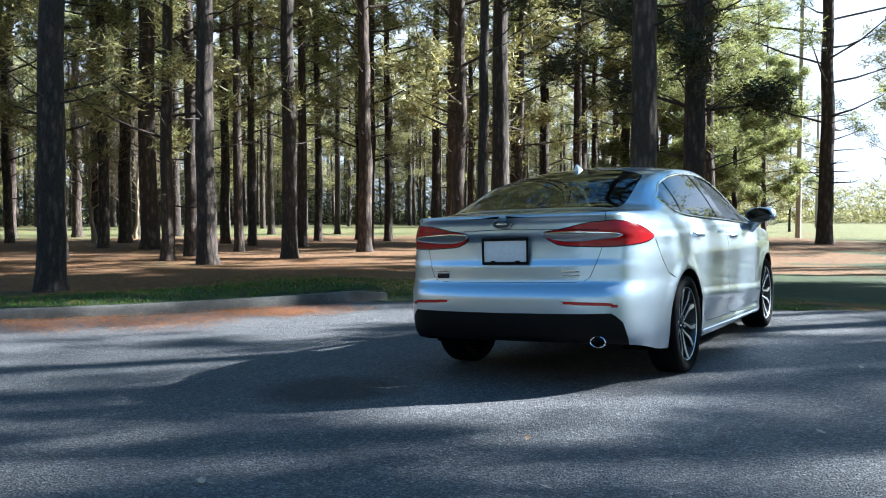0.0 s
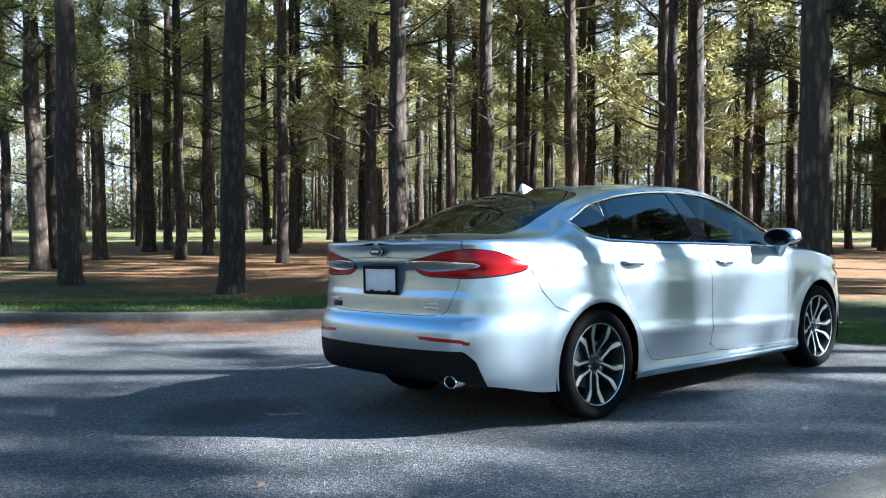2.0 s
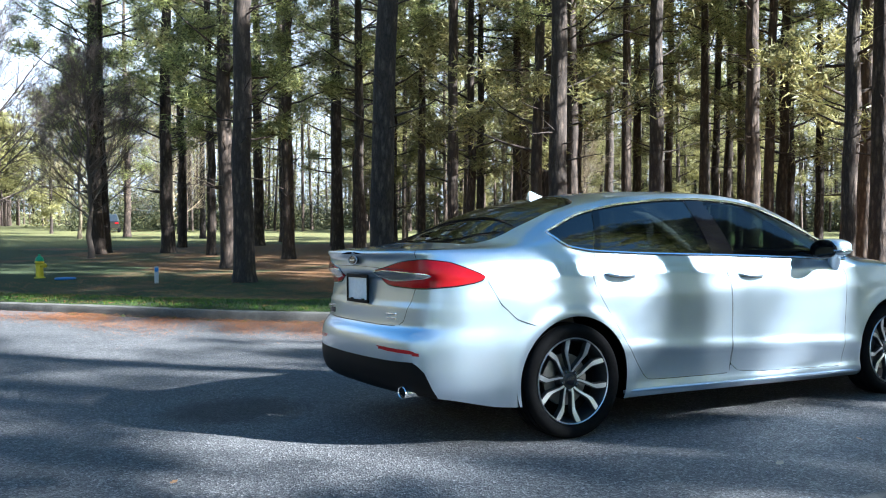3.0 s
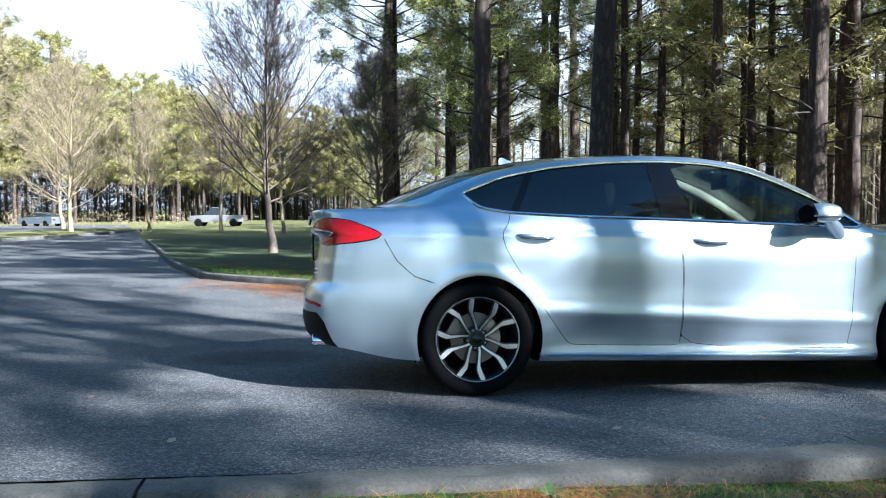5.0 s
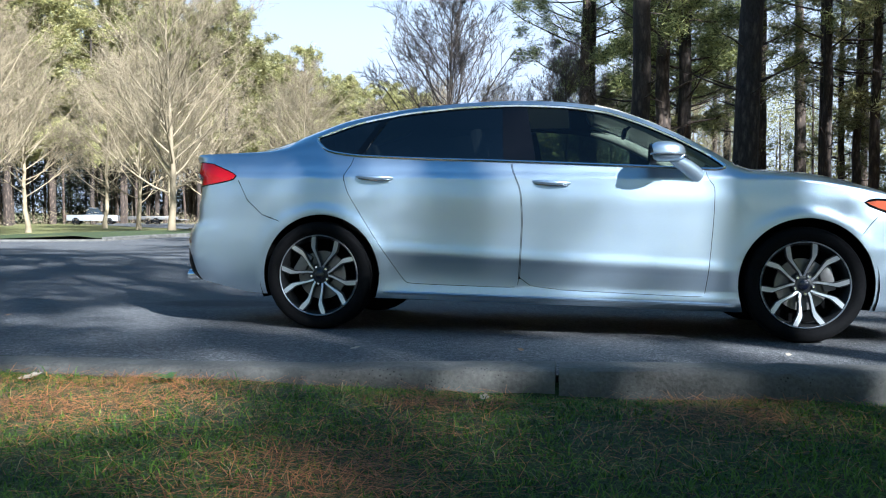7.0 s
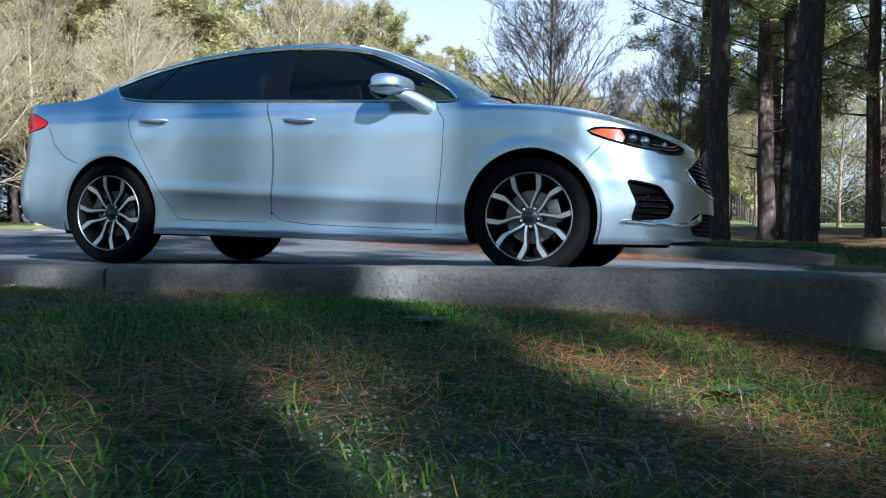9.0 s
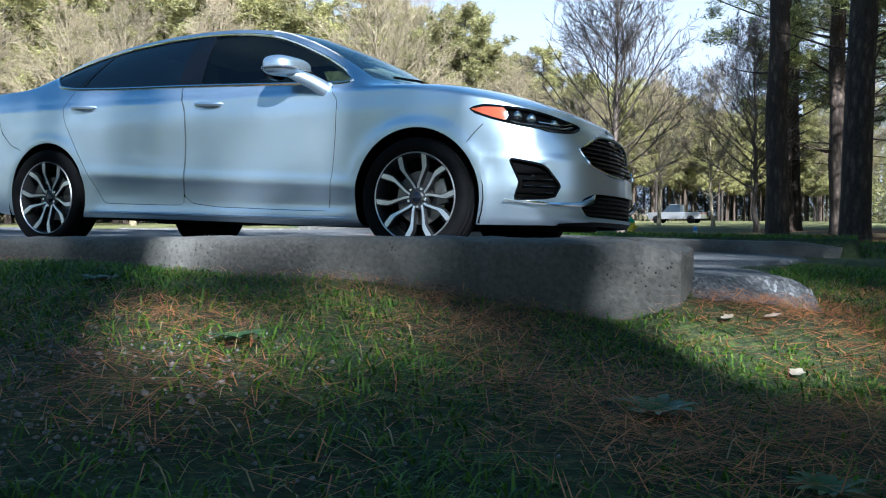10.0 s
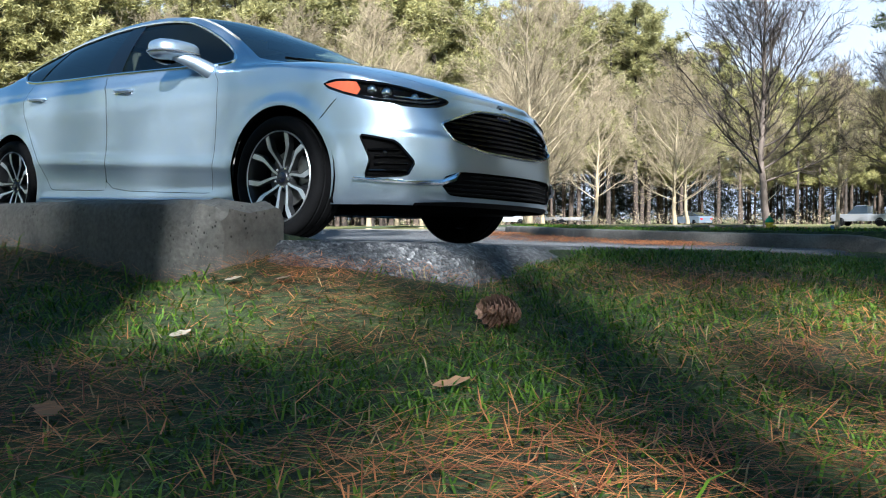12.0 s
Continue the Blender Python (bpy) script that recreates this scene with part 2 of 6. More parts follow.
ASPHALT, GROUND, CONCRETE, BARK = asphalt_material(), ground_material(), concrete_material(), bark_material()
PAINT = paint_material()
# one foliage in plain, sunlit and shaded tones, light put into the colour
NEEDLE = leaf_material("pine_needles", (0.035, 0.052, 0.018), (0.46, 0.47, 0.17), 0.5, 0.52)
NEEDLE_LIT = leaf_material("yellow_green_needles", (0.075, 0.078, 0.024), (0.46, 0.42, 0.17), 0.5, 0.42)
NEEDLE_SHADED = leaf_material("shaded_needles", (0.01, 0.017, 0.007), (0.085, 0.09, 0.032), 0.6, 0.2)
TWIG = leaf_material("bare_twigs", (0.135, 0.105, 0.062), (0.33, 0.265, 0.165), 0.8, 0.05)
DARK_TWIG = leaf_material("dark_twigs", (0.06, 0.045, 0.035), (0.16, 0.125, 0.1), 0.8, 0.05)
GRASS = leaf_material("grass_blades", (0.012, 0.05, 0.003), (0.12, 0.22, 0.012), 0.55, 0.4)
STRAW = leaf_material("pine_straw", (0.12, 0.032, 0.008), (0.52, 0.21, 0.06), 0.7, 0.15)
DRY = leaf_material("dry_blades", (0.14, 0.1, 0.04), (0.42, 0.34, 0.17), 0.8, 0.2)
WEED = varied("weed_leaf", (0.015, 0.045, 0.012), (0.06, 0.13, 0.03), 30.0, 0.5, 0.2, 0.002)
CONE = varied("cone_scale", (0.1, 0.048, 0.03), (0.38, 0.23, 0.15), 40.0, 0.8, 0.3, 0.002)
STONE = varied("gravel_stone", (0.07, 0.068, 0.066), (0.28, 0.27, 0.26), 20.0, 0.9, 0.2, 0.003)
TINT = glass_material("tinted_glass", (0.22, 0.3, 0.3), 0.16, 1.4)
SIDE_TINT = glass_material("tinted_side_glass", (0.2, 0.28, 0.3), 0.13, 1.75)
FRONT_GLASS = glass_material("front_door_glass", (0.5, 0.64, 0.56), 0.58, 1.75)
LENS = glass_material("lamp_lens_glass", (0.9, 0.93, 0.95), 0.8)
CLEAR = glass_material("windscreen_glass", (0.5, 0.72, 0.66), 0.3, 2.6)
BLACK = plain("black_plastic", (0.003, 0.003, 0.0035), 0.55, 0.0, 0.0, 0.15)
GLOSS = plain("gloss_black", (0.002, 0.002, 0.0025), 0.06, 0.0, 0.0, 0.4)
GRILLE_BLACK = plain("grille_black", (0.003, 0.003, 0.0035), 0.6, 0.0, 0.0, 0.06)
HOUSING = plain("lamp_housing", (0.05, 0.052, 0.055), 0.2, 0.9)
REVERSE = plain("clear_reversing_lens", (0.34, 0.33, 0.34), 0.15, 0.5, 0.5)
RUBBER = varied("tyre_rubber", (0.002, 0.002, 0.0024), (0.006, 0.006, 0.0065), 8.0, 0.8, 0.2, 0.003, shine=0.1)
CHROME = plain("chrome", (0.88, 0.89, 0.9), 0.12, 1.0)
RIM = plain("machined_alloy", (0.7, 0.72, 0.74), 0.36, 0.88, 0.3)
RIM_DARK = plain("dark_alloy", (0.045, 0.047, 0.05), 0.4, 0.6)
STEEL = plain("brake_steel", (0.2, 0.195, 0.19), 0.45, 0.9)
RED = plain("red_lens", (0.34, 0.003, 0.008), 0.15, 0.0, 0.12, 0.3)
AMBER = plain("amber_lens", (0.42, 0.085, 0.035), 0.15, 0.0, 0.2)
LAMP = plain("lamp_reflector", (0.45, 0.47, 0.5), 0.12, 0.9)
PLATE = plain("plate_white", (0.75, 0.77, 0.8), 0.35)
CABIN = plain("cabin_black", (0.0025, 0.0025, 0.0027), 0.8, 0.0, 0.0, 0.05)
LINING = plain("pale_headlining", (0.5, 0.48, 0.42), 0.85)
CLOTH = varied("stone_cloth", (0.09, 0.085, 0.078), (0.17, 0.16, 0.145), 30.0, 0.9, 0.3, 0.002)
BADGE = plain("badge_blue", (0.003, 0.005, 0.014), 0.25, 0.0, 0.2)


# ---- mesh tools ----
def mesh_of(name, verts, faces, material, smooth=True):
    me = bpy.data.meshes.new(name)
    me.from_pydata([tuple(map(float, v)) for v in verts] if not isinstance(verts, np.ndarray) else verts.tolist(), [], faces if isinstance(faces, list) else faces.tolist())
    me.materials.append(material)
    if smooth:
        me.polygons.foreach_set("use_smooth", [True] * len(me.polygons))
    me.update()
    return me


def part(name, bm, material, parent=None, label="", smooth=True):
    """Links a bmesh as one mesh object under a thing or a part."""
    me = bpy.data.meshes.new(name)
    bmesh.ops.recalc_face_normals(bm, faces=bm.faces) if len(bm.faces) < 4000 and smooth is not None else None
    for f in bm.faces:
        f.smooth = bool(smooth)
    bm.to_mesh(me)
    bm.free()
    me.materials.append(material)
    if smooth:
        me.set_sharp_from_angle(angle=radians(40))
    ob = new(name, me)
    ob.parent = parent
    return tagged(ob, label) if label else ob


def thing(name, label, category, group="", kind="", at=None):
    ob = tagged(new(name), label, category, group, kind)
    if at is not None:
        ob.matrix_basis = at
    return ob


def box(bm, lo, hi, bevel=0.0, m=None):
    made = bmesh.ops.create_cube(bm, size=1)["verts"]
    c, s = [(a + b) / 2 for a, b in zip(lo, hi)], [b - a for a, b in zip(lo, hi)]
    bmesh.ops.transform(bm, verts=made, matrix=(m or Matrix()) @ Matrix.Translation(c) @ Matrix.Diagonal((*s, 1)))
    if bevel:
        edges = list({e for v in made for e in v.link_edges})
        bmesh.ops.bevel(bm, geom=edges, offset=bevel, segments=2, affect="EDGES", profile=0.6)
    return bm


def lathe(bm, rows, n=40, m=None):
    """Rows of (radius, height) turned round local z; radius 0 closes."""
    m = m or Matrix()
    rings = []
    for r, h in rows:
        if r < 1e-6:
            rings.append([bm.verts.new(m @ Vector((0, 0, h)))])
        else:
            rings.append([bm.verts.new(m @ Vector((r * math.cos(a), r * math.sin(a), h))) for a in (2 * math.pi * i / n for i in range(n))])
    for a, b in zip(rings, rings[1:]):
        for i in range(n):
            q = [a[i % len(a)], a[(i + 1) % len(a)], b[(i + 1) % len(b)], b[i % len(b)]]
            q = list(dict.fromkeys(q))
            if len(q) > 2:
                bm.faces.new(q)
    return bm


def tube(bm, path, radius, n=8, closed=False):
    """A round bar along a path; radius one number or one a point."""
    pts = [Vector(p) for p in path]
    k = len(pts)
    rad = radius if isinstance(radius, (list, tuple)) else [radius] * k
    rings, side = [], None
    for i, p in enumerate(pts):
        a, b = (pts[i - 1], pts[(i + 1) % k]) if closed else (pts[max(i - 1, 0)], pts[min(i + 1, k - 1)])
        d = (b - a).normalized()
        if side is None:
            side = d.orthogonal().normalized()
        side = (side - d * side.dot(d)).normalized()
        up = d.cross(side)
        rings.append([bm.verts.new(p + rad[i] * (math.cos(t) * side + math.sin(t) * up)) for t in (2 * math.pi * j / n for j in range(n))])
    for i in range(k if closed else k - 1):
        a, b = rings[i], rings[(i + 1) % k]
        off = 0
        if closed and i == k - 1:
            off = min(range(n), key=lambda o: (b[o].co - a[0].co).length)
        for j in range(n):
            bm.faces.new((a[j], a[(j + 1) % n], b[(j + 1 + off) % n], b[(j + off) % n]))
    if not closed:
        bm.faces.new(rings[0][::-1])
        bm.faces.new(rings[-1])
    return bm


def curve(knots):
    """A smooth curve through (x, value) knots, with no overshoot."""
    xs, ys = np.array([k[0] for k in knots], float), np.array([k[1] for k in knots], float)
    d = np.diff(ys) / np.diff(xs)
    m = np.r_[d[0], [0 if a * b <= 0 else 2 * a * b / (a + b) for a, b in zip(d, d[1:])], d[-1]]

    def at(x):
        x = min(max(x, xs[0]), xs[-1])
        i = min(max(int(np.searchsorted(xs, x) - 1), 0), len(xs) - 2)
        h = xs[i + 1] - xs[i]
        t = (x - xs[i]) / h
        return float(ys[i] * (1 + 2 * t) * (1 - t) ** 2 + h * m[i] * t * (1 - t) ** 2 + ys[i + 1] * t * t * (3 - 2 * t) + h * m[i + 1] * t * t * (t - 1))

    return at


def smooth(a, b, x):
    t = min(max((x - a) / (b - a), 0.0), 1.0)
    return t * t * (3 - 2 * t)


# ---- lie of the land ----
LAND_FLAT = -0.44
grass_fall = curve(((-30, 0.06), (0, 0.08), (2.2, 0.08), (3.7, 0.012), (4.5, -0.07), (5.4, -0.15), (7, -0.21), (10, -0.3), (20, -0.42)))


def road_height(x, y):
    soft = y if y < 2.5 else 2.5 + 1.8 * math.tanh((y - 2.5) / 1.8)
    near = -0.00684 * min(max(x, -15.0), 6.0) - 0.03716 * soft
    return near + (LAND_FLAT - near) * smooth(8, 20, y)


FAR_KERB = curve(((-3.2, 10.6), (-2.6, 9.75), (-1.2, 8.35), (0.0, 7.15), (1.2, 6.25), (2.6, 5.55), (4.3, 4.95), (4.9, 4.8)))


def land_height(x, y):
    """The ground's height: verge, road bed, island and the stand of pines."""
    verge = grass_fall(x)
    if y <= -2.67:
        verge -= 0.04 * (1 - smooth(0.0, 0.3, -2.67 - y)) * (1 - smooth(2.6, 3.6, x))
    bed = road_height(x, y) - 0.03
    # ahead of the road's end
    ahead = bed + (-0.3 - bed) * smooth(4.4, 10, x)
    ahead = ahead + (LAND_FLAT - ahead) * smooth(8, 25, max(x - 4, y))
    z = bed + (ahead - bed) * smooth(4.2, 4.8, x)
    island = -0.02 + (LAND_FLAT + 0.02) * smooth(1.0, 7.0, y - FAR_KERB(x))
    on = smooth(0.05, 0.2, y - FAR_KERB(x)) * smooth(-3.2, -3.0, x + 0.235 * max(y - 10.5, 0.0)) if x < 5 else smooth(0.0, 3.0, y - 4.9) * (1 - smooth(5, 9, x))
    z = z + (island - z) * (on if y > 4 else 0.0)
    near = 1 - smooth(-2.62, -2.5, y) if x < 4.63 else 1 - smooth(-2.9, -0.4, y)
    z = z + (verge - z) * near
    # straw heaped against the road's broken end
    return z + 0.075 * smooth(5.3, 4.95, x) * smooth(4.45, 4.65, x) * smooth(-2.95, -2.6, y) * smooth(-1.95, -2.35, y)


# ---- ground, road and kerbs ----
def spaced(*runs):
    """Coordinates from (start, stop, step) runs."""
    out = []
    for a, b, s in runs:
        n = max(1, round((b - a) / s))
        out += [a + (b - a) * i / n for i in range(n)]
    return out + [runs[-1][1]]


def grid_mesh(name, xs, ys, height, material):
    verts = [(x, y, height(x, y)) for y in ys for x in xs]
    w = len(xs)
    faces = [(j * w + i, j * w + i + 1, (j + 1) * w + i + 1, (j + 1) * w + i) for j in range(len(ys) - 1) for i in range(w - 1)]
    return mesh_of(name, verts, faces, material)


def rough_land(x, y):
    z = land_height(x, y)
    d = math.hypot(x, y)
    lumps = 0.018 * noise.noise((x * 1.7, y * 1.7, 0)) + 0.03 * noise.noise((x * 0.35, y * 0.35, 4))
    on_road = -2.67 < y < FAR_KERB(x) + 0.2 and x < 4.2
    return z + (0 if on_road else lumps) - 0.0025 * (min(max(d, 30), 130) - 30)


xs = spaced((-1500, -200, 260), (-200, -60, 20), (-60, -20, 4), (-20, -4, 0.8), (-4, 3.6, 0.2), (3.6, 5.2, 0.08), (5.2, 9, 0.15), (9, 30, 1.0), (30, 80, 4), (80, 300, 22), (300, 1500, 240))
ys = spaced((-1500, -200, 260), (-200, -60, 20), (-60, -16, 4), (-16, -6, 0.8), (-6, -2.8, 0.1), (-2.8, -2.4, 0.04), (-2.4, 4, 0.4), (4, 12, 0.12), (12, 30, 0.8), (30, 100, 4), (100, 300, 25), (300, 1500, 240))
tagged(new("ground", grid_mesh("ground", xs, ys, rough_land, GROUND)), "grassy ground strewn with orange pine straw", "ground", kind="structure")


def road_right(y):
    """x of the road's edge at y."""
    if y < 4.95:
        return 4.42 + 0.22 * noise.noise((0.3, y * 1.3, 0)) + 0.06 * noise.noise((1.3, y * 6, 0)) + 0.4 * smooth(-0.6, -1.5, y) - 0.18 * smooth(-2.0, -2.4, y)
    if y < 10.6:
        lo, hi = -3.2, 4.9
        for _ in range(30):
            mid = (lo + hi) / 2
            lo, hi = (lo, mid) if FAR_KERB(mid) < y else (mid, hi)
        return lo + 0.03
    return -3.2 - 0.235 * (y - 10.5)


lot_left = curve(((-2.5, -60), (20, -60), (27, -17.3), (40, -18.5), (52, -24), (70, -40), (96, -60)))
rows = spaced((-2.47, 12, 0.1), (12, 96, 0.6))
share = [0.0, 0.3, 0.55, 0.7, 0.8, 0.87, 0.92, 0.95, 0.97, 0.985, 0.995, 1.0]
verts = []
for y in rows:
    a, b = lot_left(y), road_right(y)
    for k in share:
        x = a + (b - a) * k
        z = road_height(x, y) + 0.004 * noise.noise((x * 0.8, y * 0.8, 1)) - 0.0025 * (min(max(math.hypot(x, y), 30), 130) - 30)
        verts.append((x, y, z + (0.0 if y < 9 else 0.03)))
w = len(share)
faces = [(j * w + i, j * w + i + 1, (j + 1) * w + i + 1, (j + 1) * w + i) for j in range(len(rows) - 1) for i in range(w - 1)]
# crumbled shoulder where the road ends
rim = [(w * j + w - 1, 1.0, 0.0) for j in range(len(rows) - 1, -1, -1) if rows[j] < 5.2]
rim[-1] = (w - 1, 0.7, -0.7)
rim += [(c, 0.0, -1.0) for c in range(w - 2, 7, -1)]
base = len(verts)
for i, nx, ny in rim:
    x, y, z = verts[i]
    for out, drop in ((0.03, 0.014), (0.075, 0.045), (0.17, 0.4)):
        o = out * (1 + 0.7 * noise.noise((x * 9, y * 9, out * 20)))
        px, py = x + nx * o, y + ny * o * (0.3 if x < 4.6 else 1.0)
        verts.append((px, py, z - drop * (1 + 0.6 * noise.noise((x * 14, y * 14, out * 30))) if out < 0.1 else min(z - 0.05, land_height(px, py) - 0.02)))
for i, (a, b) in enumerate(zip(rim, rim[1:])):
    p, q = base + 3 * i, base + 3 * i + 3
    faces += [(a[0], b[0], q, p), (p, q, q + 1, p + 1), (p + 1, q + 1, q + 2, p + 2)]
tagged(new("road", mesh_of("road", verts, faces, ASPHALT)), "worn grey asphalt road in dappled shade", "road", kind="structure")


def kerb_piece(name, path, tops, width, foot, parent, seed=0.0):
    """A concrete kerb stone with rounded, worn edges along a path of (x, y)."""
    r = 0.03
    section = [(0, foot)] + [(0, -0.12), (0, -0.06), (0.004, -r), (0.012, -0.008), (r, 0), (width * 0.35, 0.003), (width * 0.65, 0.002), (width - r, 0), (width - 0.01, -0.01), (width, -r), (width, -0.07), (width, -0.14), (width, foot)]
    bm = bmesh.new()
    rings = []
    k = len(path)
    for i, ((x, y), top) in enumerate(zip(path, tops)):
        a, b = path[max(i - 1, 0)], path[min(i + 1, k - 1)]
        d = Vector((b[0] - a[0], b[1] - a[1])).normalized()
        side = Vector((d.y, -d.x))
        ring = []
        for u, h in section:
            wear = 1 + 1.6 * smooth(4.25, 4.62, x) * (y < 0)
            chip = wear * 0.006 * noise.noise((x * 9 + seed, y * 9 + u * 30, h * 20)) + 0.012 * max(0, noise.noise((x * 2.5, y * 2.5 + u * 12, seed)) - 0.25) + 0.014 * (wear - 1) * max(0, noise.noise((x * 24, u * 60, h * 60)))
            ring.append(bm.verts.new((x + side.x * (u - chip), y + side.y * (u - chip), top + h - (chip if h > -0.05 else 0))))
        rings.append(ring)
    n = len(section)
    for a, b in zip(rings, rings[1:]):
        for j in range(n - 1):
            bm.faces.new((a[j], b[j], b[j + 1], a[j + 1]))
    bm.faces.new(rings[0][::-1])
    bm.faces.new(rings[-1])
    return part(name, bm, CONCRETE, parent)


kerb_near = thing("kerb_near", "weathered concrete kerb between road and grass", "kerb", kind="structure")
near_top = curve(((-14, 0.12), (-3, 0.105), (-1.5, 0.1), (0.3, 0.107), (1.2, 0.135), (2.4, 0.157), (4.0, 0.172), (4.7, 0.163)))
stops = [4.63, 1.5, -1.55, -4.6, -7.65, -10.7]
for i, (b, a) in enumerate(zip(stops, stops[1:])):
    steps = 200 if i == 0 else 70
    pts = [(a + 0.008 + (b - a - 0.016) * j / steps, -2.45) for j in range(steps + 1)]
    tops = [near_top(x) for x, _ in pts]
    if i == 0:
        tops = [t - 0.02 * smooth(4.57, 4.63, x) for t, (x, _) in zip(tops, pts)]
    kerb_piece("kerb_stone", pts, tops, 0.22, -0.4, kerb_near, i * 3.7)

run = [(1.5 + 3.13 * j / 160, -2.12) for j in range(161)]
kerb_piece("gutter_stone", run, [road_height(x, -2.12) + 0.007 - 0.01 * smooth(4.58, 4.63, x) for x, _ in run], 0.325, -0.3, kerb_near, 8.1)

kerb_far = thing("kerb_far", "low concrete kerb round a grassy island", "kerb", kind="structure")
line = [(4.85 - 0.1 * i, FAR_KERB(4.85 - 0.1 * i)) for i in range(81)]
line += [(-3.2 - 0.235 * (0.4 * j), 10.6 + 0.4 * j) for j in range(1, 70)]
line = line[::-1]
for s in range(0, len(line) - 3, 30):
    seg = line[s:s + 31]
    tops = [road_height(x, y) + 0.14 - 0.05 * smooth(4.4, 4.85, x) - 0.0025 * (min(max(math.hypot(x, y), 30), 130) - 30) for x, y in seg]
    kerb_piece("kerb_stone", [(x, y) for x, y in seg][::-1], tops[::-1], 0.17, -0.3, kerb_far, s)

kerb_lot = thing("kerb_lot", "pale broken kerb along the far parking lot", "kerb", kind="structure")
line = [(lot_left(y), y) for y in spaced((25, 58, 0.8))]
for s in range(0, len(line) - 2, 4):
    seg = line[s:s + 4]
    kerb_piece("kerb_stone", [(x, y) for x, y in seg], [-0.33 - 0.0025 * (min(max(math.hypot(x, y), 30), 130) - 30) for x, y in seg], 0.2, -0.4, kerb_lot, s)


strip_edge = curve(((27, -17.4), (31, -17.6), (48, -15.7), (60, -14.8), (64, -15.2)))
verts, faces = [], []
for y in spaced((27, 64, 0.5)):
    for k in range(9):
        end = 1 - smooth(25.5, 28.5, y) + smooth(62, 65.5, y)
        x = strip_edge(y) - 0.2 - 7.0 * k / 8 * max(0.05, 1 - end)
        verts.append((x, y, road_height(x, y) - 0.0025 * (min(max(math.hypot(x, y), 30), 130) - 30) + 0.14 + 0.1 * math.sin(math.pi * k / 8) + 0.03 * noise.noise((x * 0.9, y * 0.9, 2))))
faces = [(j * 9 + i, j * 9 + i + 1, (j + 1) * 9 + i + 1, (j + 1) * 9 + i) for j in range(len(verts) // 9 - 1) for i in range(8)]
tagged(new("grass_strip", mesh_of("grass_strip", verts, faces, GROUND)), "raised dry grass strip with trees beside the lot", "grass strip", kind="structure")
kerb_strip = thing("kerb_strip", "pale broken kerb along the grass strip", "kerb", kind="structure")
for s in range(27, 63, 3):
    seg = [(strip_edge(s + 0.02 + 0.5 * j * 0.986), s + 0.02 + 0.5 * j * 0.986) for j in range(7)]
    kerb_piece("kerb_stone", seg, [road_height(x, y) + 0.19 - 0.0025 * (min(max(math.hypot(x, y), 30), 130) - 30) for x, y in seg], 0.2, -0.35, kerb_strip, s)


# ---- trees ----
class Soup:
    """Triangles and quads gathered for one mesh."""

    def __init__(self):
        self.v, self.f, self.n = [], [], 0

    def add(self, verts, faces):
        self.v.append(np.asarray(verts, float))
        self.f += [tuple(i + self.n for i in f) for f in faces]
        self.n += len(verts)

    def tube(self, pts, radii, sides=6):
        pts = np.asarray(pts, float)
        k = len(pts)
        d = np.gradient(pts, axis=0)
        d /= np.linalg.norm(d, axis=1)[:, None] + 1e-9
        ref = np.array([0.31, 0.95, 0.05]) if abs(d[0][2]) > 0.7 else np.array([0, 0, 1.0])
        s = np.cross(d, ref)
        s /= np.linalg.norm(s, axis=1)[:, None] + 1e-9
        u = np.cross(s, d)
        a = np.arange(sides) * 2 * np.pi / sides
        ring = pts[:, None] + np.asarray(radii)[:, None, None] * (np.cos(a)[None, :, None] * s[:, None] + np.sin(a)[None, :, None] * u[:, None])
        f = [(i * sides + j, i * sides + (j + 1) % sides, (i + 1) * sides + (j + 1) % sides, (i + 1) * sides + j) for i in range(k - 1) for j in range(sides)]
        self.add(ring.reshape(-1, 3), f)

    def shards(self, centres, rng, count, length, width, spread, droop=0.0, up=0.3):
        """Tufts of thin blades round the centres."""
        c = np.repeat(np.asarray(centres, float), count, axis=0)
        n = len(c)
        c = c + rng.normal(size=(n, 3)) * spread
        d = rng.normal(size=(n, 3))
        d[:, 2] = d[:, 2] * 0.6 + up - droop
        d /= np.linalg.norm(d, axis=1)[:, None]
        s = np.cross(d, rng.normal(size=(n, 3)))
        s /= np.linalg.norm(s, axis=1)[:, None] + 1e-9
        ln = (length * rng.uniform(0.6, 1.3, n))[:, None]
        wd = (width * rng.uniform(0.6, 1.3, n))[:, None]
        v = np.stack([c - s * wd, c + s * wd, c + d * ln + s * wd * 0.3], 1).reshape(-1, 3)
        self.add(v, np.arange(3 * n).reshape(-1, 3).tolist())

    def part(self, name, material, parent, label="", flat=False):
        ob = new(name, mesh_of(name, np.concatenate(self.v), self.f, material, not flat))
        ob.parent = parent
        return tagged(ob, label) if label else ob


